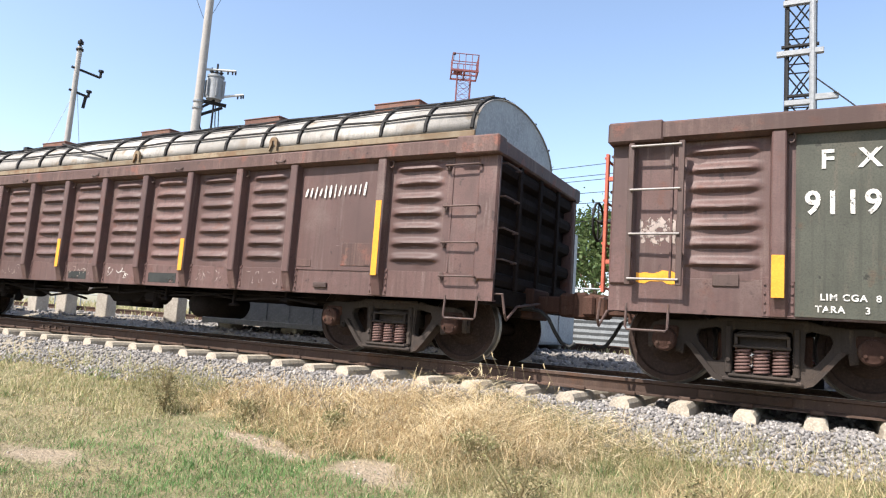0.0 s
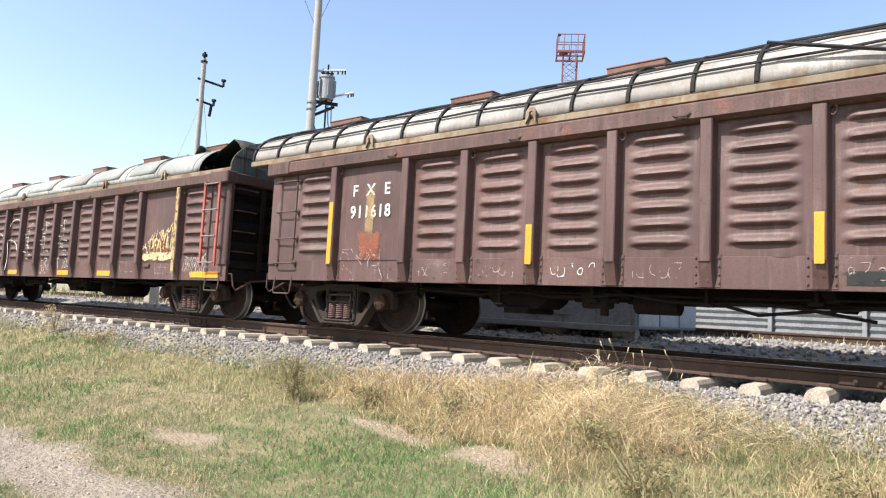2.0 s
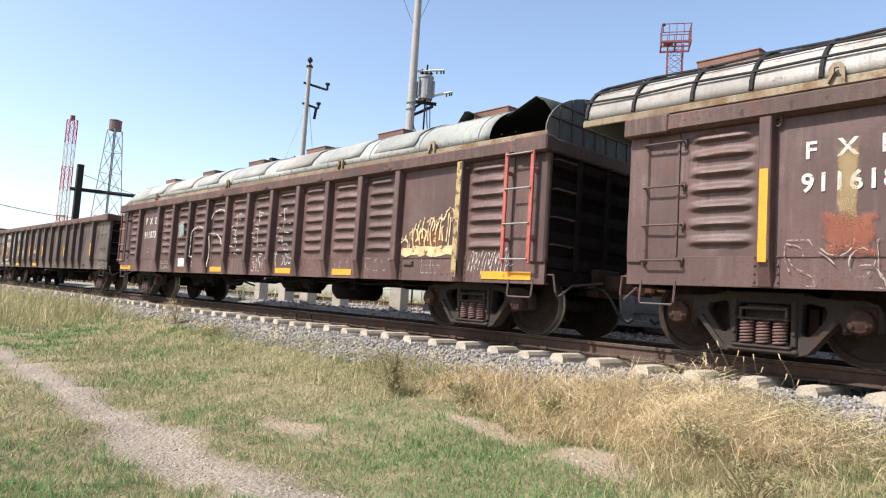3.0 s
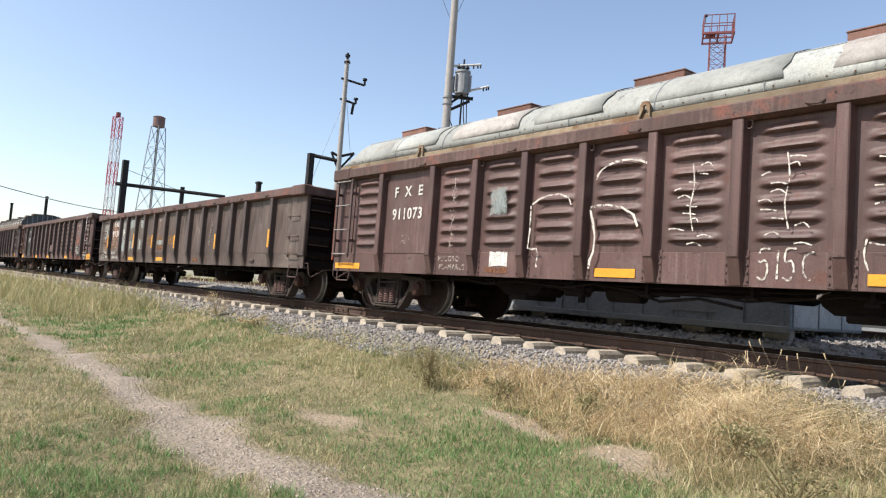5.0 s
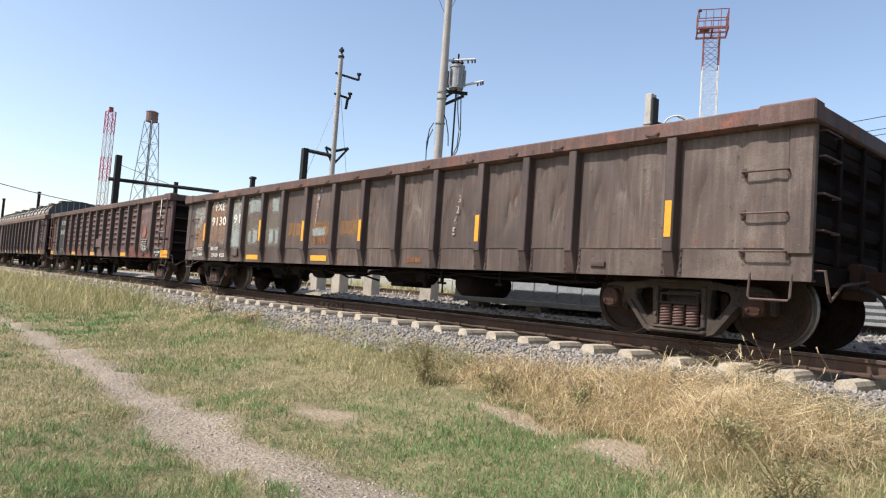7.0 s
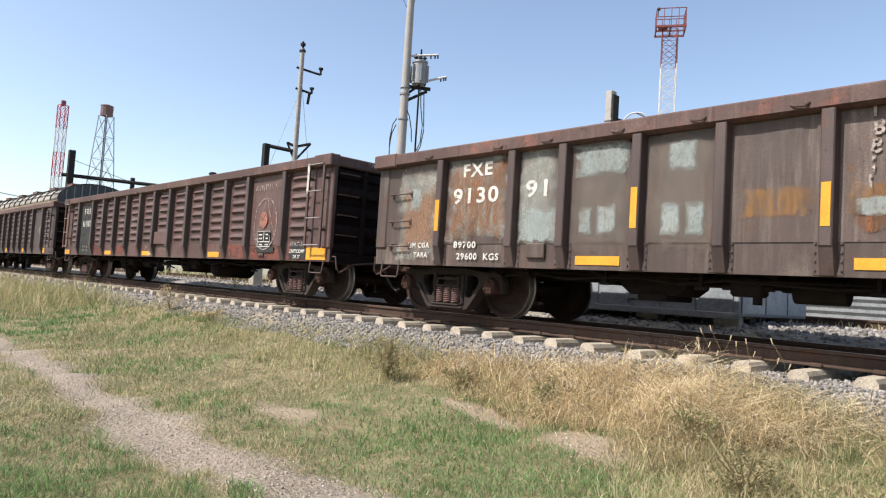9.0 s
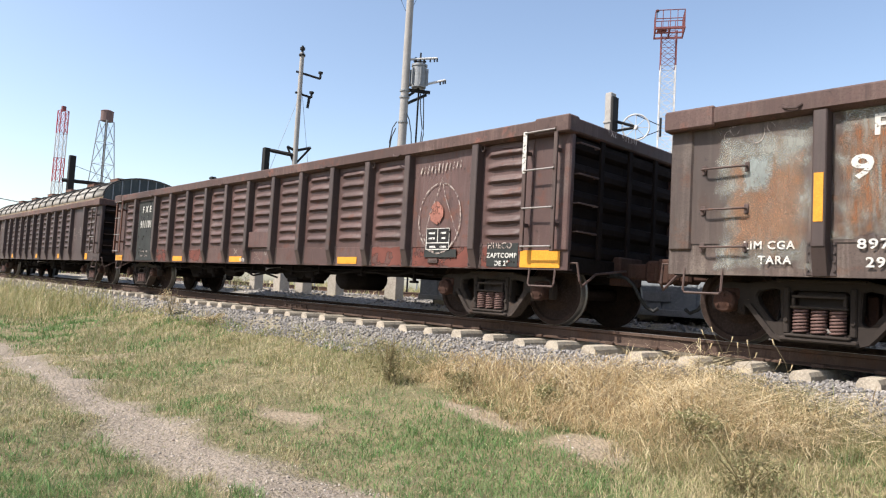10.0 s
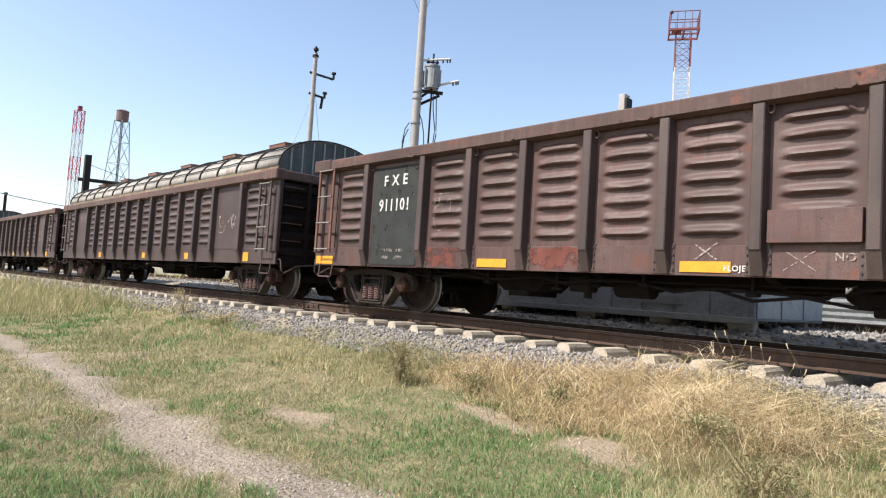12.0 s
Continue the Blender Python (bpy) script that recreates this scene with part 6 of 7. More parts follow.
def utility_pole():
    b = bearing(59.15, 29)
    t = empty("utility_pole", label="slim concrete pole with short crossarms", category="utility pole")
    part("shaft", Shape().rod((b.x, b.y, 0.05), (b.x, b.y, 10.2), 0.135, 12, 0.09).mesh("shaft", POLE, 50), t)
    ax = (bearing(57.7, 29) - bearing(59.6, 29)).normalized()
    for z, l0, l1, drop in ((9.3, -0.2, 0.82, 0.14), (8.4, -0.18, 0.5, 0.1)):
        p, q = b + ax * l0, b + ax * l1
        part("crossarm", Shape().rod((p.x, p.y, z + 0.06), (q.x, q.y, z - drop), 0.05, 6).mesh("crossarm", BLACK_STEEL), t)
        part("insulator", Shape().rod((q.x, q.y, z - drop), (q.x, q.y, z + 0.14), 0.05, 8).rod((q.x, q.y, z + 0.08), (q.x, q.y, z + 0.16), 0.10, 10).mesh("insulator", BLACK_STEEL), t)
    part("insulator", Shape().rod((b.x, b.y, 10.2), (b.x, b.y, 10.5), 0.05, 8).rod((b.x, b.y, 10.32), (b.x, b.y, 10.42), 0.11, 10).rod((b.x, b.y, 10.05), (b.x, b.y, 10.12), 0.14, 10).mesh("insulator", BLACK_STEEL), t)
    q = b + ax * 0.42
    part("fuse_cutout", Shape().rod((q.x, q.y, 8.35), (q.x - 0.1, q.y, 7.85), 0.06, 8).mesh("fuse_cutout", BLACK_STEEL), t)
    for l, z in ((0.62, 6.15), (-0.35, 6.1)):
        q = b + ax * l
        part("brace_arm", Shape().rod((b.x, b.y, 5.95), (q.x, q.y, z), 0.06, 6).rod((b.x, b.y, 5.35), (q.x, q.y, z), 0.05, 6).mesh("brace_arm", BLACK_STEEL), t)
    g = empty("catenary_bracket", label="black steel post with a level arm", category="catenary mast")
    p = bearing(61.5, 29)
    part("post", Shape().block(p.x - 0.12, p.x + 0.12, p.y - 0.12, p.y + 0.12, 0.05, 5.95, 0.01).mesh("post", BLACK_STEEL), g)
    part("arm", Shape().rod((p.x, p.y, 5.88), (b.x, b.y, 5.75), 0.085, 6).mesh("arm", BLACK_STEEL), g)
    for k, (z0, z1, l) in enumerate(((9.2, 1.0, 1.2), (8.3, 0.5, -2.4))):
        q = b + ax * l
        part("guy_wire", Shape().rod((b.x, b.y, z0), (q.x, q.y, z1), 0.008, 4).mesh("guy_wire", GALV), t)


def transformer_pole():
    b = bearing(50.3, 25)
    t = empty("transformer_pole", label="tall concrete pole carrying a grey transformer", category="utility pole")
    part("shaft", Shape().rod((b.x, b.y, 0.05), (b.x, b.y, 14.5), 0.19, 14, 0.12).mesh("shaft", POLE, 50), t)
    ax = (bearing(47.2, 25) - bearing(49.3, 25)).normalized()
    for z in (7.55, 7.8, 6.6):
        part("clamp_band", Shape().rod((b.x, b.y, z - 0.03), (b.x, b.y, z + 0.03), 0.19, 14).mesh("clamp_band", GALV), t)
    c = b + ax * 0.50
    tank = part("transformer", Shape().rod((c.x, c.y, 7.95), (c.x, c.y, 8.75), 0.27, 18).rod((c.x, c.y, 8.75), (c.x, c.y, 8.83), 0.30, 18).mesh("transformer", GALV, 50), t, label="grey oil-filled transformer")
    for k in (-0.16, 0.0, 0.16):
        q = c + ax * k
        part("bushing", Shape().rod((q.x, q.y, 8.83), (q.x, q.y, 9.12), 0.045, 8, 0.03).rod((q.x, q.y, 8.95), (q.x, q.y, 8.99), 0.08, 8).mesh("bushing", BLACK_STEEL), tank)
    for k in range(6):
        a = k * math.tau / 6
        part("cooling_fin", Shape().box(-0.02, 0.02, 0.26, 0.36, 8.02, 8.66, Matrix.Translation((c.x, c.y, 0)) @ Matrix.Rotation(a, 4, "Z")).mesh("cooling_fin", GALV), tank)
    for z, l0, l1, rise in ((9.02, 0.1, 1.15, 0.12), (8.1, 0.75, 1.5, 0.22)):
        p, q = b + ax * l0, b + ax * l1
        part("crossarm", Shape().rod((p.x, p.y, z), (q.x, q.y, z + rise), 0.045, 6).mesh("crossarm", MAST_WHITE), t, label="pale crossarm")
        for k in (0.75, 0.9, 1.0):
            w = p + (q - p) * k
            part("pin_insulator", Shape().rod((w.x, w.y, z + rise * k - 0.14), (w.x, w.y, z + rise * k), 0.03, 6).mesh("pin_insulator", BLACK_STEEL), t)
    p, q = b + ax * 0.05, b + ax * 0.95
    part("bracket", Shape().rod((p.x, p.y, 7.85), (q.x, q.y, 7.8), 0.07, 6).rod((p.x, p.y, 7.3), (q.x - 0.2, q.y, 7.75), 0.06, 6).rod((p.x, p.y, 7.55), (c.x, c.y, 7.9), 0.05, 6).mesh("bracket", BLACK_STEEL), t)
    w = b + ax * 0.52
    part("conduit", Shape().rod((w.x, w.y, 0.05), (w.x, w.y, 9.3), 0.035, 6).mesh("conduit", BLACK_STEEL), t, label="thin dark conduit")
    # slack loops: places along the arm and heights
    for line in ([(0.80, 7.72), (0.84, 7.0), (0.88, 6.2), (0.80, 5.6), (0.60, 5.2), (0.36, 5.06), (0.10, 5.3)], [(0.68, 7.72), (0.72, 7.1), (0.82, 6.4), (0.78, 5.75), (0.62, 5.35), (0.45, 5.15)],
                 [(0.18, 7.0), (0.32, 6.7), (0.42, 6.2), (0.46, 5.6)], [(-0.14, 6.6), (-0.28, 6.35), (-0.36, 5.8), (-0.34, 5.1), (-0.26, 4.5)], [(-0.16, 6.35), (-0.30, 6.0), (-0.36, 5.4)], [(0.86, 8.5), (0.84, 8.1), (0.80, 7.72)]):
        pts = []
        for i in range(len(line) - 1):
            (l0, z0), (l1, z1) = line[i], line[i + 1]
            pts += [b + ax * (l0 + (l1 - l0) * q / 4) + Vector((0, -0.12, z0 + (z1 - z0) * q / 4)) for q in range(4)]
        part("loose_cable", Shape().tube(pts, 0.020, 5).mesh("loose_cable", RUBBER), t, label="drooping black cable")
    for l, top in ((-1.1, 14.0), (0.9, 14.2)):
        s = b + ax * l
        pts = [(s.x + (b.x - s.x) * f, s.y + (b.y - s.y) * f, top - 3.4 * f ** 0.6) for f in (0, 0.15, 0.3, 0.5, 0.75, 1)]
        part("drop_wire", Shape().tube(pts, 0.008, 4).mesh("drop_wire", RUBBER), t)


def catenary():
    b = bearing(32.72, 22)
    t = empty("catenary_mast", label="squat concrete mast with a spoked tension wheel", category="catenary mast")
    part("shaft", Shape().block(b.x - 0.13, b.x + 0.10, b.y - 0.15, b.y + 0.15, 0.05, 7.05, 0.02).block(b.x - 0.16, b.x + 0.13, b.y - 0.18, b.y + 0.18, 6.05, 6.12, 0.01).block(b.x - 0.16, b.x + 0.13, b.y - 0.18, b.y + 0.18, 5.55, 5.62, 0.01).mesh("shaft", POLE), t)
    part("side_channel", Shape().block(b.x + 0.104, b.x + 0.19, b.y - 0.16, b.y + 0.16, 0.05, 6.9, 0.01).mesh("side_channel", BLACK_STEEL), t)
    ax = (bearing(30.8, 22) - bearing(32.7, 22)).normalized()
    c = b + ax * 0.80
    up = Vector((0, 0, 1))
    wz = 5.93
    part("bracket", Shape().rod((b.x, b.y, wz + 0.25), (c.x, c.y, wz + 0.02), 0.05, 6).rod((b.x, b.y, wz - 0.15), (c.x, c.y, wz), 0.045, 6).mesh("bracket", BLACK_STEEL), t)
    wheel = part("tension_wheel", Shape().tube([tuple(c + up * (wz + 0.42 * math.sin(a)) + ax * 0.42 * math.cos(a)) for a in (k * math.tau / 28 for k in range(29))], 0.028, 6)
                 .rod(c + up * wz - Vector((0, 0.06, 0)), c + up * wz + Vector((0, 0.06, 0)), 0.07, 10).mesh("tension_wheel", MAST_WHITE, 50), t, label="pale spoked tension wheel")
    for k in range(8):
        a = k * math.tau / 8
        part("spoke", Shape().rod(c + up * wz, c + up * (wz + 0.4 * math.sin(a)) + ax * 0.4 * math.cos(a), 0.012, 5).mesh("spoke", MAST_WHITE), wheel)
    q = c + ax * 0.75
    part("tension_line", Shape().rod((c.x, c.y, wz + 0.4), (q.x, q.y, wz + 0.05), 0.015, 5).rod((c.x, c.y, wz - 0.4), (q.x, q.y, wz - 0.1), 0.015, 5)
         .rod((q.x, q.y, wz - 0.3), (q.x, q.y, wz + 0.3), 0.04, 6).mesh("tension_line", BLACK_STEEL), t)
    # the gantry down the line
    g = empty("catenary_gantry", label="black steel catenary gantry over the far tracks", category="catenary gantry")
    p, q = bearing(75.55, 60), bearing(68.2, 60)
    part("post", Shape().block(p.x - 0.22, p.x + 0.22, p.y - 0.22, p.y + 0.22, 0.05, 9.3, 0.01).mesh("post", BLACK_STEEL), g)
    o = bearing(76.1, 60)
    part("beam", Shape().rod((o.x, o.y, 7.32), (q.x, q.y, 7.28), 0.16, 6).mesh("beam", BLACK_STEEL), g)
    m = bearing(71.3, 60)
    part("post", Shape().block(m.x - 0.14, m.x + 0.14, m.y - 0.14, m.y + 0.14, 0.05, 7.7, 0.01).mesh("post", BLACK_STEEL), g)
    part("post", Shape().block(q.x - 0.14, q.x + 0.14, q.y - 0.14, q.y + 0.14, 0.05, 7.4, 0.01).mesh("post", BLACK_STEEL), g)
    part("stay_wire", Shape().rod((p.x, p.y, 8.6), (m.x, m.y, 7.3), 0.02, 4).mesh("stay_wire", BLACK_STEEL), g)
    for az, d, z in ((65.5, 55, 8.2), (80.5, 105, 9.6), (82.6, 120, 9.3), (84.2, 130, 9.0)):
        w = bearing(az, d)
        s = empty("steel_post", label="dark steel post far down the line", category="post")
        part("post", Shape().block(w.x - 0.16, w.x + 0.16, w.y - 0.16, w.y + 0.16, 0.05, z, 0.01).mesh("post", BLACK_STEEL), s)
        part("cap_plate", Shape().block(w.x - 0.26, w.x + 0.26, w.y - 0.2, w.y + 0.2, z - 0.2, z - 0.05, 0.01).mesh("cap_plate", BLACK_STEEL), s)
    pole = empty("anchor_pole", label="dark slim pole holding the strained wires", category="pole")
    part("shaft", Shape().rod((-9.3, 24.5, 0.05), (-9.3, 24.5, 6.95), 0.11, 8).mesh("shaft", POLE), pole)
    z = EYE[2] + 24.0 * math.tan(radians(14.9))
    for k in range(5):
        part("insulator_disc", Shape().rod((-9.6 + k * 0.17, 22, z), (-9.54 + k * 0.17, 22, z), 0.16, 12, 0.05).mesh("insulator_disc", GALV), pole)
    part("strain_rod", Shape().rod((-10.8, 22, z - 0.02), (-8.6, 22, z + 0.02), 0.02, 5).mesh("strain_rod", BLACK_STEEL), pole)
    for k, el in enumerate((15.5, 14.6, 14.2, 13.1, 12.2, 11.3, 10.6)):
        z = EYE[2] + 22 / math.cos(radians(18.6)) * math.tan(radians(el))
        part("overhead_wire", Shape().tube([(-9.3 + f * 60, 24.5 - 2.2 * min(1, f * 8) + 0.3 * k * f, z - 0.35 * 4 * (f * (1 - f))) for f in (0, 0.1, 0.25, 0.5, 0.75, 1)], 0.012, 4).mesh("overhead_wire", RUBBER), pole, label="thin dark overhead wire")
    p, q = bearing(85.5, 48, 5.75), bearing(75.5, 62, 4.4)
    tagged(new("far_cable", Shape().tube([tuple(p + (q - p) * f - Vector((0, 0, 0.9 * f * (1 - f)))) for f in (k / 8 for k in range(9))], 0.03, 4).mesh("far_cable", GALV)),
           "thick grey cable sagging beside the line", "cable")


def yard_tower():
    b = bearing(1.0, 30)
    t = empty("steel_tower", label="black riveted lattice tower with pale crosspieces", category="tower")
    part("frame", lattice(Shape(), b, 1.0, 0.05, 18, 1.5, 1.0, 0.075, 0.032, 4).mesh("frame", BLACK_STEEL), t, label="black lattice frame")
    part("pale_leg", Shape().rod((b.x + 0.45, b.y - 0.62, 0.05), (b.x + 0.45, b.y - 0.62, 18), 0.13, 10).mesh("pale_leg", GALV), t, label="pale grey round leg")
    for z, w in ((12.45, 0.85), (14.6, 0.62), (10.35, 0.55)):
        part("crosspiece", Shape().block(b.x - w, b.x + w, b.y - 0.72, b.y - 0.5, z - 0.11, z + 0.11, 0.02).mesh("crosspiece", GALV), t, label="pale steel crosspiece")
        part("crosspiece", Shape().block(b.x - w * 0.8, b.x + w * 0.8, b.y - 0.66, b.y - 0.5, z + 0.25, z + 0.36, 0.02).mesh("crosspiece", BLACK_STEEL), t)
    part("side_arm", Shape().block(b.x + 0.4, b.x + 1.35, b.y - 0.7, b.y - 0.55, 10.4, 10.65, 0.02).mesh("side_arm", GALV), t)
    part("guy_wire", Shape().rod((b.x + 0.5, b.y - 0.6, 11.4), (b.x + 4.5, b.y - 1.5, 7.2), 0.03, 5).mesh("guy_wire", BLACK_STEEL), t)


def yard():
    # a prefabricated cabin on concrete blocks
    c = empty("site_cabin", label="pale grey panelled cabin raised on concrete blocks", category="cabin")
    x0, x1, y0, y1, z0, z1 = -12.9, -4.75, 11.6, 14.9, 0.22, 2.75
    part("body", Shape().block(x0, x1, y0, y1, z0, z1, 0.02).mesh("body", GREY_PANEL), c)
    pan = Shape().block(-0.31, 0.31, -0.02, 0.0, z0 + 0.05, z1 - 0.05, 0.012).mesh("wall_panel", GREY_PANEL)
    for k in range(12):
        part("wall_panel", pan, c, pose(x0 + 0.37 + k * 0.67, y0 - 0.003, 0))
    end = Shape().block(0.0, 0.02, -0.5, 0.5, z0 + 0.05, z1 - 0.05, 0.012).mesh("wall_panel", WHITE_METAL)
    for k in range(3):
        part("wall_panel", end, c, pose(x1 + 0.003, y0 + 0.58 + k * 1.07, 0), "whitish end panel")
    part("bottom_rail", Shape().block(x0, x1 + 0.03, y0 - 0.05, y0 - 0.02, z0 - 0.06, z0 + 0.06, 0.01).mesh("bottom_rail", GALV), c)
    part("vent_plate", Shape().block(-6.9, -6.0, y0 - 0.04, y0 - 0.024, 0.42, 0.60, 0.004).mesh("vent_plate", GALV), c)
    blk = Shape().block(-0.22, 0.22, -0.2, 0.2, 0.0, 0.30, 0.02).mesh("concrete_block", CONCRETE)
    for k, x in enumerate((-12.4, -10.4, -8.3, -6.6, -5.1)):
        for y in (12.0, 14.4):
            part("concrete_block", blk, None, pose(x, y, -0.085 + float(ground_z(x, y)) * 0 , 0, 0, 3 * k), "weathered concrete block under the cabin", "concrete block", "blocks under the cabin")
    # stub piers of a vanished building
    for k, (x, w, h) in enumerate(((-22.6, 0.36, 1.0), (-21.0, 0.40, 1.15), (-19.4, 0.40, 1.15), (-17.7, 0.38, 1.1), (-14.7, 0.40, 1.2))):
        part("concrete_pier", Shape().block(-w / 2, w / 2, -w / 2, w / 2, -0.25, h, 0.02).mesh("concrete_pier", CONCRETE), None, pose(x, 12.25 + 0.1 * (k % 2), 0, 0, 0, 4 * k),
             "square weathered concrete pier", "pier", "row of piers")
    # second track
    t2 = empty("second_track", label="rusty second track in the yard", category="railway track", kind="structure")
    for y in (16.0, 17.43):
        part("rail", Shape().prism([(y + u, w + 0.27) for u, w in RAILP], -120, 60).mesh("rail", RAIL), t2)
    for k in range(60):
        part("sleeper", tie_me, t2, pose(-26 + k * 0.6, 16.7, 0.105))
    # sheet-metal barrier
    f = empty("sheet_fence", label="low greyish corrugated metal barrier along the yard", category="fence")
    prof = []
    for k in range(13):
        prof.append((18.3 + (0.02 if k % 2 else -0.02), 0.10 + k * 0.08))
    prof += [(y + 0.012, z) for y, z in prof[::-1]]
    for k in range(12):
        part("sheet", kept("barrier", lambda: Shape().prism(prof, 0.0, 1.98).mesh("sheet", FENCE_GREY)), f, pose(-6.0 + k * 2, 0, 0))
        part("fence_post", kept("bpost", lambda: Shape().block(-0.05, 0.05, 18.17, 18.27, 0.05, 1.15, 0.01).mesh("fence_post", GALV)), f, pose(-6.0 + k * 2, 0, 0))
    r = empty("pipe_railing", label="thin grey pipe railing beyond the tracks", category="railing")
    for z in (0.9, 1.35, 1.85, 2.25):
        part("rail_pipe", Shape().rod((-45, 24.5, z), (20, 24.5, z), 0.03, 6).mesh("rail_pipe", GALV), r)
    for k in range(27):
        part("railing_post", kept("rpost", lambda: Shape().rod((0, 24.5, 0.05), (0, 24.5, 2.3), 0.035, 6).mesh("railing_post", GALV)), r, pose(-45 + k * 2.5, 0, 0))
    # diamond markers between the tracks
    for x, z, roll in ((-0.50, 0.34, 3), (-0.02, 0.18, -4), (0.45, 0.30, 2)):
        s = empty("diamond_marker", label="white diamond plate with a red cross on a dark stand", category="track marker", group="track markers")
        gz = float(ground_z(x, 10.75))
        part("stand", Shape().block(x - 0.16, x + 0.16, 10.74, 10.95, gz - 0.03, z + 0.02, 0.02).mesh("stand", BLACK_STEEL), s)
        part("plate", Shape().prism([(x - 0.2, z + 0.12), (x - 0.05, z + 0.30), (x + 0.1, z + 0.32), (x + 0.2, z + 0.16), (x + 0.12, z - 0.02), (x - 0.1, z - 0.04)], 10.69, 10.735, "y").mesh("plate", WHITE_METAL), s)
        vs, fs = ribbon([], [], [(x - 0.1, z + 0.05), (x + 0.1, z + 0.24)], 0.022, 10.685)
        vs, fs = ribbon(vs, fs, [(x - 0.1, z + 0.24), (x + 0.1, z + 0.05)], 0.022, 10.684)
        part("cross_mark", Shape().add(vs, fs).mesh("cross_mark", MAST_RED), s)


def leaf_cards(n, centre, spread, size, seed, squash=1.0):
    """Small leaves scattered in uneven clumps."""
    r = np.random.default_rng(seed)
    k = max(6, n // 60)
    cl = r.normal(size=(k, 3))
    cl /= np.linalg.norm(cl, axis=1)[:, None]
    cl *= (r.random((k, 1)) ** 0.45) * np.array(spread) * np.array([1, 1, squash])
    c = cl[r.integers(0, k, n)] + r.normal(size=(n, 3)) * np.array(spread) * 0.17
    a, b = r.normal(size=(n, 3)), r.normal(size=(n, 3))
    a /= np.linalg.norm(a, axis=1)[:, None]
    b -= a * np.sum(a * b, 1)[:, None]
    b /= np.linalg.norm(b, axis=1)[:, None]
    s = size * r.uniform(0.6, 1.4, (n, 1))
    c = c + np.array(centre)
    v = np.stack([c - a * s, c + b * s * 0.5, c + a * s, c - b * s * 0.5], 1).reshape(-1, 3)
    return v, np.arange(4 * n).reshape(-1, 4)


def tree(az, d, top, crown, seed, label):
    b = bearing(az, d)
    t = empty("tree", label=label, category="tree")
    sh = Shape().tube([(b.x, b.y, 0.05), (b.x + 0.1, b.y, top * 0.3), (b.x - 0.1, b.y, top * 0.6)], 0.16, 8)
    r = random.Random(seed)
    for k in range(7):
        a = r.uniform(0, math.tau)
        sh.tube([(b.x, b.y, top * (0.3 + 0.05 * k)), (b.x + math.cos(a) * crown * 0.4, b.y + math.sin(a) * crown * 0.4, top * (0.5 + 0.05 * k)),
                 (b.x + math.cos(a) * crown * 0.8, b.y + math.sin(a) * crown * 0.8, top * (0.58 + 0.06 * k))], 0.05, 6)
    part("trunk", sh.mesh("trunk", BARK, 50), t)
    v, f = leaf_cards(5200, (b.x, b.y, top - crown * 1.0), (crown, crown, crown * 1.05), 0.14, seed)
    cloud("crown", v, f, LEAF, t, kind="stuff")


def palm():
    b = bearing(21.5, 40)
    t = empty("palm_tree", label="fan palm with a shaggy round crown", category="palm tree")
    part("trunk", Shape().tube([(b.x, b.y, 0.05), (b.x + 0.1, b.y, 4.5), (b.x, b.y, 9.4)], 0.2, 10).mesh("trunk", BARK, 50), t)
    r = random.Random(5)
    for k in range(46):
        a, e = r.uniform(0, math.tau), r.uniform(-0.7, 1.4)
        d = Vector((math.cos(a) * math.cos(e), math.sin(a) * math.cos(e), math.sin(e)))
        s = Shape()
        hub = Vector((b.x, b.y, 9.5)) + d * 0.75
        side = d.cross(Vector((0, 0, 1))).normalized()
        upw = side.cross(d)
        for j in range(-5, 6):
            w = (d + side * 0.22 * j + upw * 0.03 * abs(j)).normalized() * r.uniform(0.55, 0.8)
            tip = hub + w + Vector((0, 0, -0.10 * r.random()))
            q = w.cross(upw).normalized() * 0.035
            s.add([hub, hub + w * 0.5 + q, tip, hub + w * 0.5 - q], [(0, 1, 2, 3)])
        s.rod((b.x, b.y, 9.45), hub, 0.012, 4)
        part("frond", s.mesh("frond", LEAF), t)


light_tower()
far_towers()
utility_pole()
transformer_pole()
catenary()
yard_tower()
yard()
tree(16.2, 38, 7.6, 2.3, 3, "dusty green tree beyond the yard")
palm()


# ---- ballast, grass and weeds ----
def polar(n, r0, r1, a0, a1):
    """Places spread so that they look evenly dense from the verge."""
    r = r0 * (r1 / r0) ** rng.random(n)
    a = np.radians(rng.uniform(a0, a1, n))
    return -r * np.sin(a), r * np.cos(a)


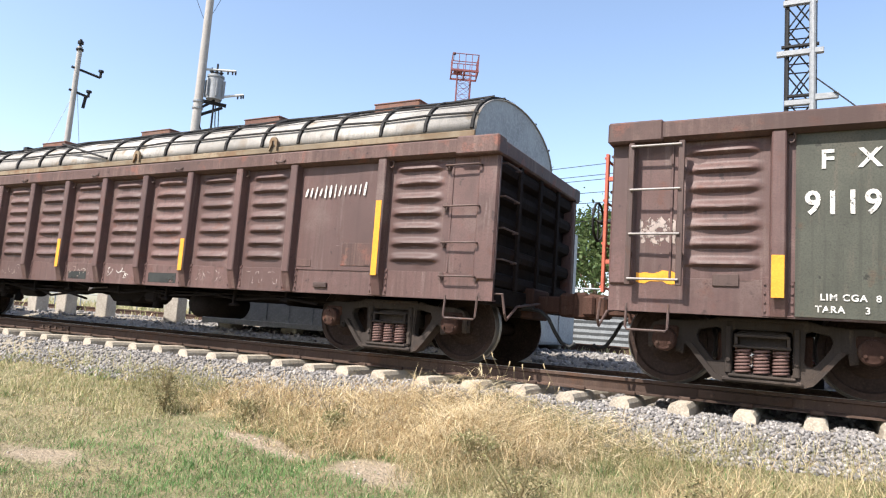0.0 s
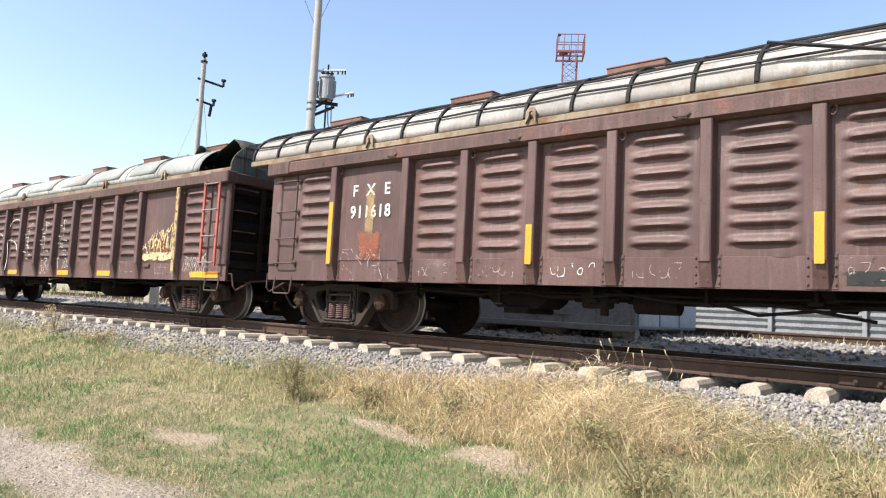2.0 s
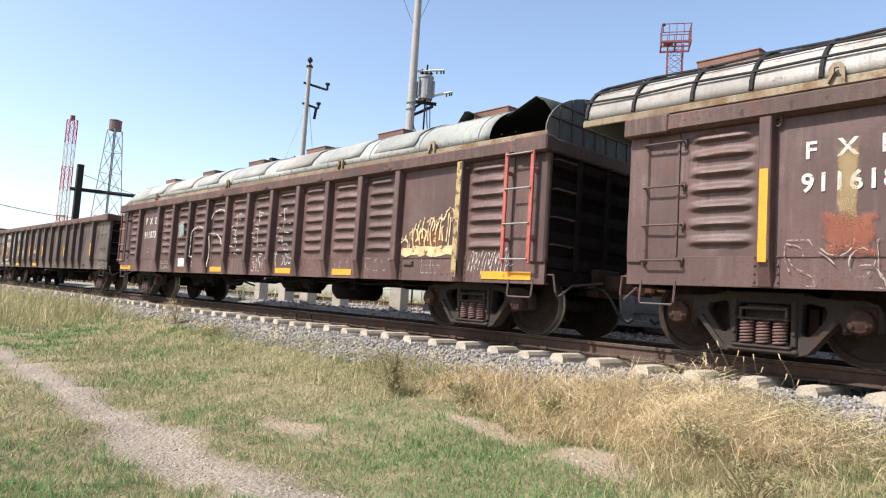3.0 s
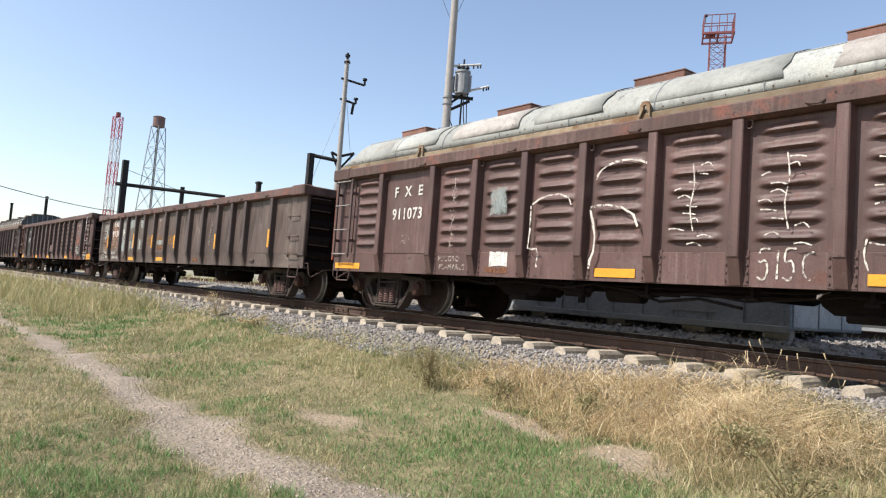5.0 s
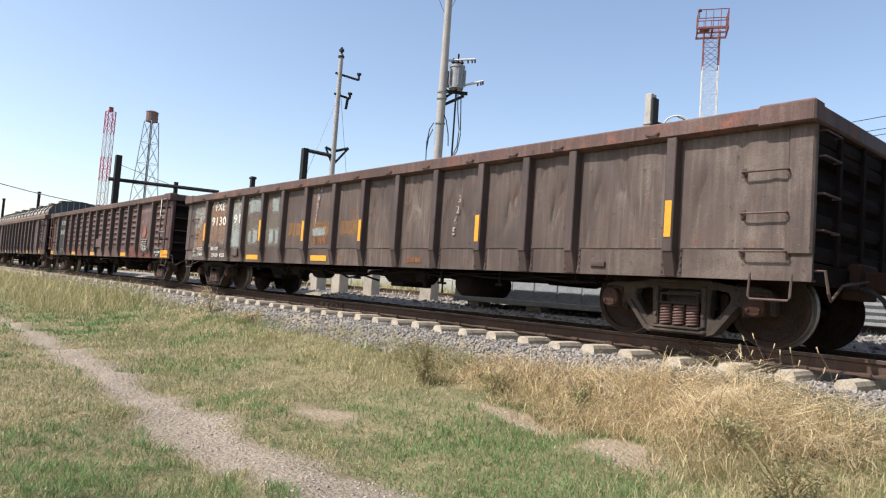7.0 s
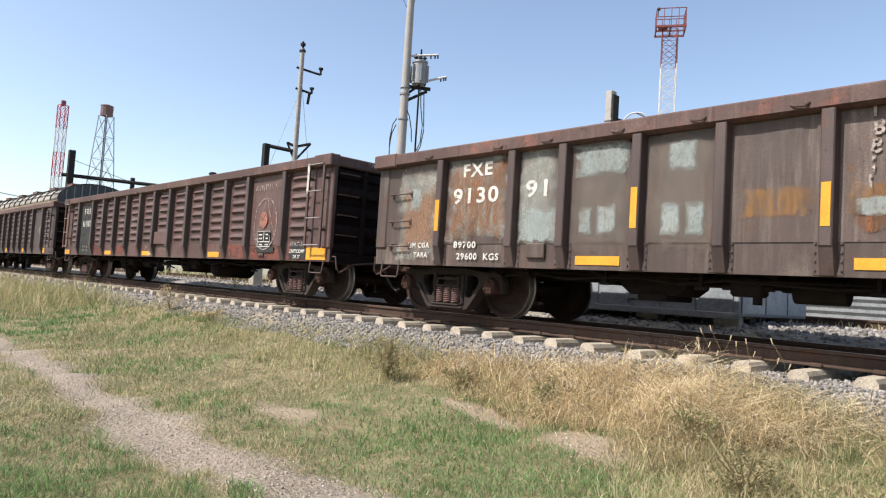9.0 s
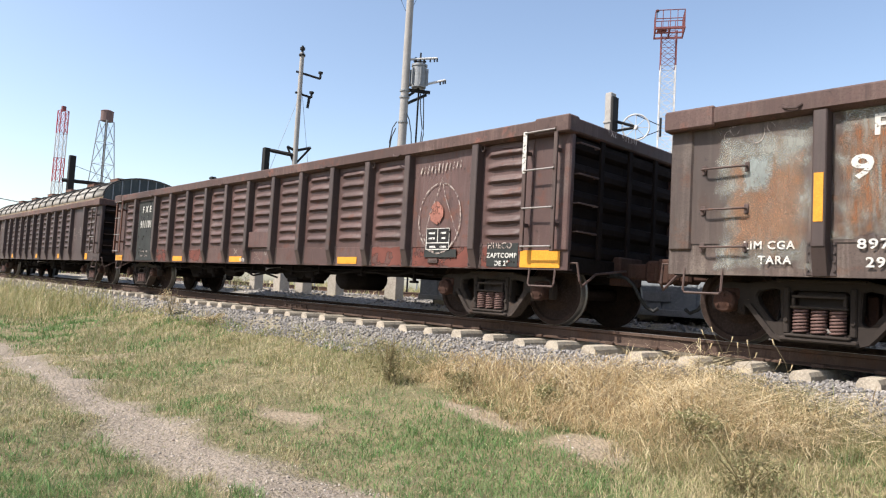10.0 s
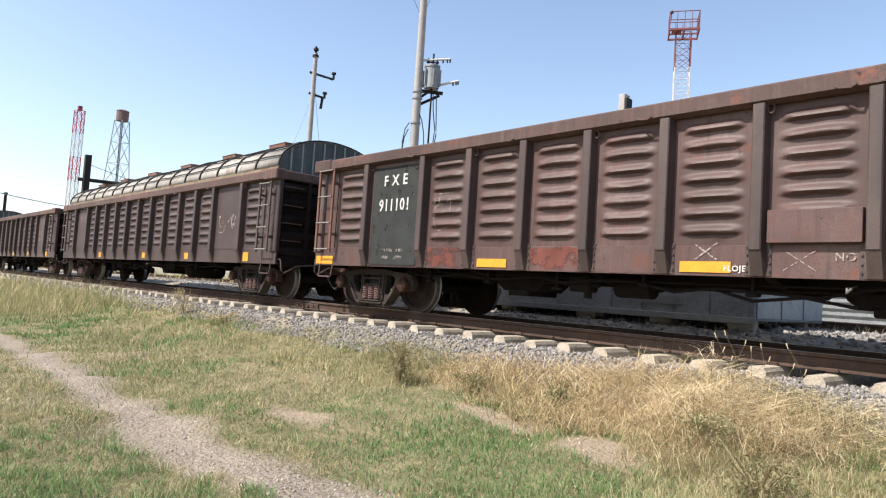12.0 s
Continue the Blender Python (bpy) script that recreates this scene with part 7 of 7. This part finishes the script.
def stones(name, x, y, size, lift, label, material=None):
    """Crushed stone: one rough twenty-faced lump for each place."""
    g = (1 + 5 ** 0.5) / 2
    iv = np.array([(-1, g, 0), (1, g, 0), (-1, -g, 0), (1, -g, 0), (0, -1, g), (0, 1, g), (0, -1, -g), (0, 1, -g), (g, 0, -1), (g, 0, 1), (-g, 0, -1), (-g, 0, 1)]) / 1.9
    fi = np.array([(0, 11, 5), (0, 5, 1), (0, 1, 7), (0, 7, 10), (0, 10, 11), (1, 5, 9), (5, 11, 4), (11, 10, 2), (10, 7, 6), (7, 1, 8),
                   (3, 9, 4), (3, 4, 2), (3, 2, 6), (3, 6, 8), (3, 8, 9), (4, 9, 5), (2, 4, 11), (6, 2, 10), (8, 6, 7), (9, 8, 1)])
    n = len(x)
    q = rng.normal(size=(n, 4))
    q /= np.linalg.norm(q, axis=1)[:, None]
    w, a, b, c = q.T
    R = np.stack([1 - 2 * (b * b + c * c), 2 * (a * b - c * w), 2 * (a * c + b * w), 2 * (a * b + c * w), 1 - 2 * (a * a + c * c), 2 * (b * c - a * w),
                  2 * (a * c - b * w), 2 * (b * c + a * w), 1 - 2 * (a * a + b * b)], 1).reshape(n, 3, 3)
    v = iv[None] * rng.uniform(0.65, 1.2, (n, 12, 1)) * np.array([1.25, 0.9, 0.7]) * (size * rng.uniform(0.6, 1.35, n))[:, None, None]
    v = np.einsum("nij,nkj->nki", R, v)
    v += np.stack([x, y, ground_z(x, y) + lift], 1)[:, None, :]
    f = fi[None] + (np.arange(n) * 12)[:, None, None]
    return cloud(name, v.reshape(-1, 3), f.reshape(-1, 3), material or STONE, label=label, category="ballast", kind="stuff")


sx, sy = polar(230000, 6.0, 45, -16, 80)
ok = (sy > 6.32 + 0.25 * wave(sx, sy, 0.8, 2) + 0.28 * np.clip(sx + 2.6, 0, 1)) & (sy < 7.72) & ~((sy > 7.6) & (rng.random(len(sx)) < 0.4))
tie_gap = np.abs(((sx + 9.56) / 0.6 + 0.5) % 1 - 0.5) * 0.6
ok &= ~((sy > 7.1) & (tie_gap < 0.15))
sx, sy = sx[ok][:40000], sy[ok][:40000]
stones("ballast", sx, sy, 0.016 + 0.0006 * np.hypot(sx, sy), np.where(sy > 7.1, rng.uniform(-0.01, 0.02, len(sx)), rng.uniform(-0.01, 0.02, len(sx))), "grey crushed-stone ballast on the track shoulder")
tx, ty = polar(40000, 8.0, 40, -25, 75)
ok = (ty > 8.1) & (ty < 14.5) & ~((ty > 8.2) & (ty < 9.9) & (np.abs(((tx + 9.56) / 0.6 + 0.5) % 1 - 0.5) * 0.6 < 0.15))
tx, ty = tx[ok][:9000], ty[ok][:9000]
stones("yard_ballast", tx, ty, np.full(len(tx), 0.045), rng.uniform(-0.02, 0.02, len(tx)), "grey stones between the tracks")
px, py = polar(9000, 2.6, 14, 5, 85)
ok = (path_depth(px, py) > -0.05) | ((patch_depth(px, py) > 0.2) & (rng.random(len(px)) < 0.35))
px, py = px[ok], py[ok]
stones("path_pebbles", px, py, rng.uniform(0.004, 0.014, len(px)), np.full(len(px), 0.003), "small pale pebbles on the path", PEBBLE)


def dry_at(x, y):
    """How much of the tall straw stands there."""
    edge = 5.12 + 0.30 * np.exp(-((x + 3.5) / 0.5) ** 2) - 0.16 * (x + 4.3) + 0.30 * np.clip(x + 3.0, 0, 1.8) + 0.30 * wave(x, y, 1.1, 3)
    return np.clip((y - edge) / 0.5, 0, 1) * np.clip((6.62 + 0.55 * np.exp(-((x + 3.3) / 1.0) ** 2) + 0.15 * np.clip(x + 2.0, 0, 1) - y) / 0.3, 0, 1) * np.clip((x + 9.0 + 0.8 * wave(x, y, 0.9, 1)) / 1.5, 0, 1)


def blades(name, x, y, h, w, material, lean, label, droop=0.35, lift=0.0, heading=None):
    """Bent tapering blades, one for each place."""
    n = len(x)
    a = rng.uniform(0, math.tau, n) if heading is None else heading
    l = (np.where(lean > 1.5, 0.35, 0.0) + lean * rng.random(n) ** 0.7) if heading is None else lean
    d = np.stack([np.cos(a), np.sin(a), np.zeros(n)], 1)
    s = np.stack([-np.sin(a), np.cos(a), np.zeros(n)], 1)
    # a turn of its own, so that the width faces every way
    t = rng.uniform(0, math.tau, n)
    s = s * np.cos(t)[:, None] + d * np.sin(t)[:, None]
    base = np.stack([x, y, ground_z(x, y) - 0.01 + lift], 1)
    up = np.array([0, 0, 1.0])
    mid = base + (up * np.cos(l * 0.6)[:, None] + d * np.sin(l * 0.6)[:, None]) * (h * 0.55)[:, None]
    tip = mid + (up * np.cos(l + droop)[:, None] + d * np.sin(l + droop)[:, None]) * (h * 0.45)[:, None]
    w = w[:, None]
    v = np.stack([base - s * w / 2, base + s * w / 2, mid + s * w * 0.36, mid - s * w * 0.36, tip], 1).reshape(-1, 3)
    o = np.arange(n) * 5
    f = np.concatenate([np.stack([o, o + 1, o + 2], 1), np.stack([o, o + 2, o + 3], 1), np.stack([o + 3, o + 2, o + 4], 1)])
    return cloud(name, v, f, material, label=label, category="grass", kind="stuff")


gx_, gy_ = polar(520000, 2.3, 55, -14, 88.5)
worn_to = np.clip(0.55 + np.maximum(path_depth(gx_, gy_) / 0.34, patch_depth(gx_, gy_) / 1.3), 0, 0.97)
dry = dry_at(gx_, gy_)
lim = gy_ < 6.75 + 0.2 * wave(gx_, gy_, 0.8, 2) - 0.2
rr = np.hypot(gx_, gy_)
turf = lim & (rng.random(len(gx_)) > worn_to) & (rng.random(len(gx_)) > dry * 0.75)
thin = wave(gx_, gy_, 1.6, 4) + 0.5 * wave(gx_, gy_, 4.0, 1)
turf &= rng.random(len(gx_)) < np.clip(0.85 + 0.6 * thin, 0.40, 1)
kind = wave(gx_, gy_, 0.9, 7) + 0.55 * wave(gx_, gy_, 2.7, 2) + rng.normal(size=len(gx_)) * 0.25
kind += 0.55 * np.exp(-((gx_ + 4.3) / 1.5) ** 2 - ((gy_ - 4.25) / 0.75) ** 2)
lush = turf & (kind > 0.05) & (gy_ > 2.9)
dull = turf & ~lush
wid = 0.0045 * (rr / 4) ** 0.85
hgt = rng.uniform(0.022, 0.075, len(gx_)) * (1 + 0.5 * np.clip(thin, 0, 1)) * np.clip(rr / 9, 1, 1.7)
blades("short_grass", gx_[dull], gy_[dull], hgt[dull], wid[dull], GRASS, 1.25, "short patchy olive and yellowed grass")
blades("fresh_grass", gx_[lush], gy_[lush], hgt[lush] * 1.15, wid[lush], LUSH, 1.15, "patches of fresh green grass")

wx, wy = rng.normal(size=230000) * 3.2, rng.normal(size=230000) * 2.4 + 0.8
turn_ = np.degrees(np.arctan2(-wx, wy))
ok = (wy < 6.5) & ((np.hypot(wx, wy) < 2.3) | (turn_ > 88.5) | (turn_ < -14)) & ~path_at(wx, wy) & (rng.random(len(wx)) < np.clip(0.75 + 0.6 * wave(wx, wy, 1.6, 4), 0.3, 1))
wx, wy = wx[ok], wy[ok]
blades("verge_grass", wx, wy, rng.uniform(0.022, 0.075, len(wx)), rng.uniform(0.006, 0.010, len(wx)), GRASS, 1.25, "short patchy olive grass over the verge")

def tussocks(name, cx, cy, many, radius, height, thick, material, label, lean=1.7, droop=0.75):
    """Tufts whose blades fan outwards from a common foot."""
    n = len(cx)
    a = rng.uniform(0, math.tau, (n, many))
    d = np.abs(rng.normal(size=(n, many))) * radius[:, None] * 0.5
    x, y = (cx[:, None] + np.cos(a) * d).ravel(), (cy[:, None] + np.sin(a) * d).ravel()
    h = (rng.uniform(0.35, 1.0, (n, many)) * height[:, None]).ravel()
    tilt = (0.30 + lean * np.clip(d / radius[:, None], 0, 1.2) * rng.uniform(0.5, 1.0, (n, many)) + 0.5 * rng.random((n, many)) ** 3).ravel()
    blades(name, x, y, h, thick * np.hypot(x, y) / 5, material, tilt, label, droop, 0.0, (a + rng.normal(size=(n, many)) * 0.5).ravel())
    return x, y, h


def panicles(name, x, y, h, size, material, label):
    """Fine seed heads: tiny scales round the tips of the stems."""
    n = len(x)
    c = np.stack([x + rng.normal(size=n) * 0.05, y + rng.normal(size=n) * 0.05, ground_z(x, y) + h * rng.uniform(0.55, 1.0, n)], 1)
    a, b = rng.normal(size=(n, 3)) + np.array([0, 0, 0.8]), rng.normal(size=(n, 3))
    a /= np.linalg.norm(a, axis=1)[:, None]
    b -= a * np.sum(a * b, 1)[:, None]
    b /= np.linalg.norm(b, axis=1)[:, None]
    s = (size * rng.uniform(0.5, 1.5, n) * np.hypot(x, y) / 6)[:, None]
    v = np.stack([c - a * s, c + b * s * 0.32, c + a * s, c - b * s * 0.32], 1).reshape(-1, 3)
    cloud(name, v, np.arange(4 * n).reshape(-1, 4), material, label=label, category="grass", kind="stuff")


# the dry bank: tussocks of straw, seed heads over them, matted hay between
dx, dy = polar(15000, 3.4, 13, -16, 62)
ok = rng.random(len(dx)) < dry_at(dx, dy) * np.clip(0.55 + 0.9 * wave(dx, dy, 1.6, 9), 0.05, 1)
dx, dy = dx[ok], dy[ok]
tall = np.clip(0.75 + 0.6 * wave(dx, dy, 1.9, 6) + 0.35 * wave(dx, dy, 5.0, 2), 0.25, 1.45) * np.clip((7.3 - dy) / 0.9, 0.5, 1)
golden = wave(dx, dy, 1.5, 17) + 0.35 * rng.normal(size=len(dx)) + 0.8 * np.exp(-((dx + 3.2) / 1.8) ** 2 - ((dy - 6.1) / 0.6) ** 2) > 0.22
for name, pick, material, label in (("dry_grass", golden, STRAW, "tall dry straw-coloured tussocks on the bank"), ("ashen_grass", ~golden, ASHEN, "grey-olive half-dead tussocks on the bank")):
    tx_, ty_, th = tussocks(name, dx[pick], dy[pick], 38, rng.uniform(0.08, 0.20, pick.sum()), 0.23 * tall[pick], 0.0034, material, label)
    some = rng.random(len(tx_)) < 0.45
    panicles("seed_heads", tx_[some], ty_[some], th[some], 0.0085, CHAFF if material is STRAW else ASHEN, "fine pinkish-straw seed heads over the dry grass")
lx, ly = polar(240000, 4.0, 12, -16, 60)
ok = rng.random(len(lx)) < dry_at(lx, ly) * np.clip(0.45 + wave(lx, ly, 1.4, 8), 0.05, 1) * np.clip(0.30 + wave(lx, ly, 1.5, 17) + 0.9 * np.exp(-((lx + 3.2) / 1.8) ** 2 - ((ly - 6.1) / 0.6) ** 2), 0.06, 0.7)
lx, ly = lx[ok], ly[ok]
blades("fallen_straw", lx, ly, rng.uniform(0.12, 0.38, len(lx)), 0.0036 * (np.hypot(lx, ly) / 5), STRAW, 3.0, "flattened bleached straw lying on the bank", 0.2, 0.04 + 0.12 * rng.random(len(lx)))
hx, hy = polar(120000, 5.0, 9, -5, 50)
ok = rng.random(len(hx)) < np.clip(1.25 - ((hx + 3.0) / 1.75) ** 2 - ((hy - 6.2) / 0.62) ** 2 + 0.5 * wave(hx, hy, 3.0, 4), 0, 1) * 0.75
hx, hy = hx[ok], hy[ok]
lie = 3.3 * wave(hx, hy, 2.2, 31) + rng.normal(size=len(hx)) * 0.45 + np.where(rng.random(len(hx)) < 0.5, math.pi, 0)
blades("trampled_hay", hx, hy, rng.uniform(0.15, 0.50, len(hx)), 0.0050 * rng.uniform(0.6, 1.4, len(hx)) * (np.hypot(hx, hy) / 6), HAY, 1.9 + 0.8 * rng.random(len(hx)), "trampled bleached hay lying by the rail", -0.7, (0.02 + 0.20 * rng.random(len(hx))) * np.clip(0.8 + 0.7 * wave(hx, hy, 3.2, 14), 0.15, 1.5), lie)
ox, oy = polar(120000, 3.2, 9, -22, 52)
ok = rng.random(len(ox)) < np.clip((ox + 3.35 + 0.5 * wave(ox, oy, 1.7, 2)) / 0.6, 0, 1) * np.clip((oy - 3.7 + 0.4 * wave(ox, oy, 1.5, 5)) / 0.5, 0, 1) * np.clip((6.9 - oy) / 0.3, 0, 1) * np.clip(0.75 + 0.7 * wave(ox, oy, 1.8, 11), 0.2, 1) * np.where(oy > 5.4, np.clip((ox + 1.9) / 0.6, 0.15, 1), 1)
ox, oy = ox[ok], oy[ok]
blades("olive_tuft_grass", ox, oy, rng.uniform(0.08, 0.30, len(ox)) * np.clip(1 + 0.5 * wave(ox, oy, 2.6, 3), 0.5, 1.5), 0.0038 * (np.hypot(ox, oy) / 5), TUFT, 1.5, "low olive and dry mixed grass below the straw", 0.5)
qx, qy = polar(90000, 3.2, 12, -16, 50)
ok = (rng.random(len(qx)) < dry_at(qx, qy) * np.clip(0.30 + 1.3 * wave(qx, qy, 0.9, 12), 0, 0.9)) & (qy < 5.9)
qx, qy = qx[ok], qy[ok]
blades("green_tussock", qx, qy, rng.uniform(0.15, 0.4, len(qx)), 0.004 * (np.hypot(qx, qy) / 5), MEADOW, 1.2, "greenish tufts among the straw", 0.5)
cx_, cy_ = polar(9500, 2.4, 22, -14, 86)
ok = (cy_ < 6.2) & ~path_at(cx_, cy_) & (rng.random(len(cx_)) < np.clip(0.55 + 0.8 * wave(cx_, cy_, 1.1, 21), 0.08, 1))
cx_, cy_ = cx_[ok], cy_[ok]
big = rng.uniform(0.5, 1.6, len(cx_))
many = 18
ux = (cx_[:, None] + rng.normal(size=(len(cx_), many)) * 0.035 * big[:, None]).ravel()
uy = (cy_[:, None] + rng.normal(size=(len(cx_), many)) * 0.035 * big[:, None]).ravel()
uh = (rng.uniform(0.05, 0.12, (len(cx_), many)) * big[:, None]).ravel()
fresh = np.repeat((wave(cx_, cy_, 0.9, 7) + 0.55 * np.exp(-((cx_ + 4.3) / 1.5) ** 2 - ((cy_ - 4.25) / 0.75) ** 2) + rng.normal(size=len(cx_)) * 0.2) > 0.05, many)
uw = 0.0042 * (np.hypot(ux, uy) / 4) ** 0.85
blades("green_grass_clumps", ux[fresh], uy[fresh], uh[fresh], uw[fresh], LUSH, 1.2, "small upright tufts of fresh green grass", 0.4)
blades("dull_grass_clumps", ux[~fresh], uy[~fresh], uh[~fresh], uw[~fresh], TUFT, 1.2, "small upright tufts of olive and dry grass", 0.4)
kx, ky = polar(110000, 2.4, 26, -14, 86)
ok = (ky < 6.4) & (rng.random(len(kx)) < np.clip(0.35 + 0.9 * wave(kx, ky, 1.3, 15), 0.04, 1)) & (~path_at(kx, ky) | (rng.random(len(kx)) < 0.12))
kx, ky = kx[ok], ky[ok]
blades("dead_grass_litter", kx, ky, rng.uniform(0.02, 0.09, len(kx)), 0.0035 * (np.hypot(kx, ky) / 4) ** 0.9, STRAW, 3.0, "pale dead grass litter among the turf", 0.1, 0.012)
bx, by = polar(90000, 5.5, 60, 46, 87)
band = np.clip((by - 5.1 + 0.4 * wave(bx, by, 0.7, 1)) / 0.6, 0, 1) * np.clip((6.85 - by) / 0.3, 0, 1) * (bx < -6.3) * (0.35 + 0.65 * (wave(bx, by, 0.8, 5) > -0.1))
mound = np.clip((-bx - 17.5) / 3, 0, 1) * (by > 3.6) * (by < 6.5)
ok = rng.random(len(bx)) < np.maximum(band * 0.8, mound)
mnd = mound[ok]
bx, by = bx[ok], by[ok]
blades("bank_grass", bx, by, rng.uniform(0.08, 0.24, len(bx)) * (1 + 2.8 * mnd), 0.006 * (np.hypot(bx, by) / 7) ** 0.8, MEADOW, 1.0, "half-dry grass along the foot of the ballast", 0.5)
ex, ey = polar(26000, 14, 90, -14, 80)
ok = (ey > 14.5) & (ey < 60) & ~((ey > 15.2) & (ey < 18.6))
ex, ey = ex[ok], ey[ok]
blades("yard_scrub", ex, ey, rng.uniform(0.2, 0.75, len(ex)) * np.clip(0.7 + wave(ex, ey, 0.3, 3), 0.3, 1.5), 0.03 * np.hypot(ex, ey) / 20, MEADOW, 0.9, "dry scrub across the yard", 0.4)


def weed(x, y, h, spread, n, seed, name, label, material):
    t = empty(name, label=label, category="weed")
    z = float(ground_z(x, y))
    r = random.Random(seed)
    for k in range(14):
        a, o = r.uniform(0, math.tau), r.uniform(0.2, 1.0) * spread
        part("stem", Shape().tube([(x, y, z - 0.02), (x + math.cos(a) * o * 0.4, y + math.sin(a) * o * 0.4, z + h * 0.5), (x + math.cos(a) * o, y + math.sin(a) * o, z + h * r.uniform(0.75, 1.1))], 0.004, 4).mesh("stem", SHRUB), t)
    v, f = leaf_cards(n, (x, y, z + h * 0.48), (spread, spread, h * 0.5), 0.014, seed)
    v[:, 2] = np.maximum(v[:, 2], z + 0.005)
    cloud("leaves", v, f, material, t, kind="stuff")


weed(-6.55, 5.45, 0.52, 0.26, 1500, 4, "shrub", "straggly dusty green shrub on the bank", SHRUB)
weed(-15.6, 6.35, 0.62, 0.32, 900, 9, "shrub", "dry twiggy shrub at the ballast edge", STRAW)
weed(-13.2, 6.2, 0.30, 0.3, 600, 12, "weed", "low reddish dry weed at the ballast edge", STRAW)
weed(-22.5, 11.4, 0.7, 0.6, 900, 15, "shrub", "dark low bush beyond the track", LEAF)
for k, (x, y, h, spread) in enumerate(((-1.9, 4.85, 0.30, 0.30), (-1.15, 4.55, 0.34, 0.34), (-0.5, 5.1, 0.30, 0.32), (-4.3, 5.75, 0.30, 0.26), (-5.4, 5.65, 0.26, 0.24), (-2.6, 5.55, 0.28, 0.26), (-0.1, 4.4, 0.30, 0.30))):
    weed(x, y, h, spread, 900, 30 + k, "weed", "tangled half-dry weed on the bank", ASHEN if k % 2 else SHRUB)
for k in range(14):
    x = rng.uniform(-3.6, -1.9)
    y = rng.uniform(6.45, 6.95)
    z = float(ground_z(x, y))
    h, a = rng.uniform(0.22, 0.50), rng.uniform(-0.2, 0.2)
    s = Shape().tube([(x, y, z - 0.02), (x + a * 0.4, y, z + h * 0.6), (x + a, y + 0.02, z + h)], 0.0022, 4).rod((x + a, y + 0.02, z + h - 0.01), (x + a * 1.1, y + 0.02, z + h + 0.045), 0.003, 5, 0.007)
    tagged(new("seed_stalk", s.mesh("seed_stalk", STRAW)), "thin dry stalk with a small seed head", "grass stalk", "dry stalks by the rail")


# ---- what moves ----
def motions():
    """The train rolls past; every wheelset turns as far as it rolls."""
    for car, centre in MOVERS:
        walk(car, [(t / 2, pose(centre + train_s(t / 2), YC, 0)) for t in range(25)])
    for ws, x in WHEELSETS:
        walk(ws, [(k / 10, pose(x, 0, WHEEL_R, 0, math.degrees(train_s(k / 10) / WHEEL_R), 0)) for k in range(121)])


motions()
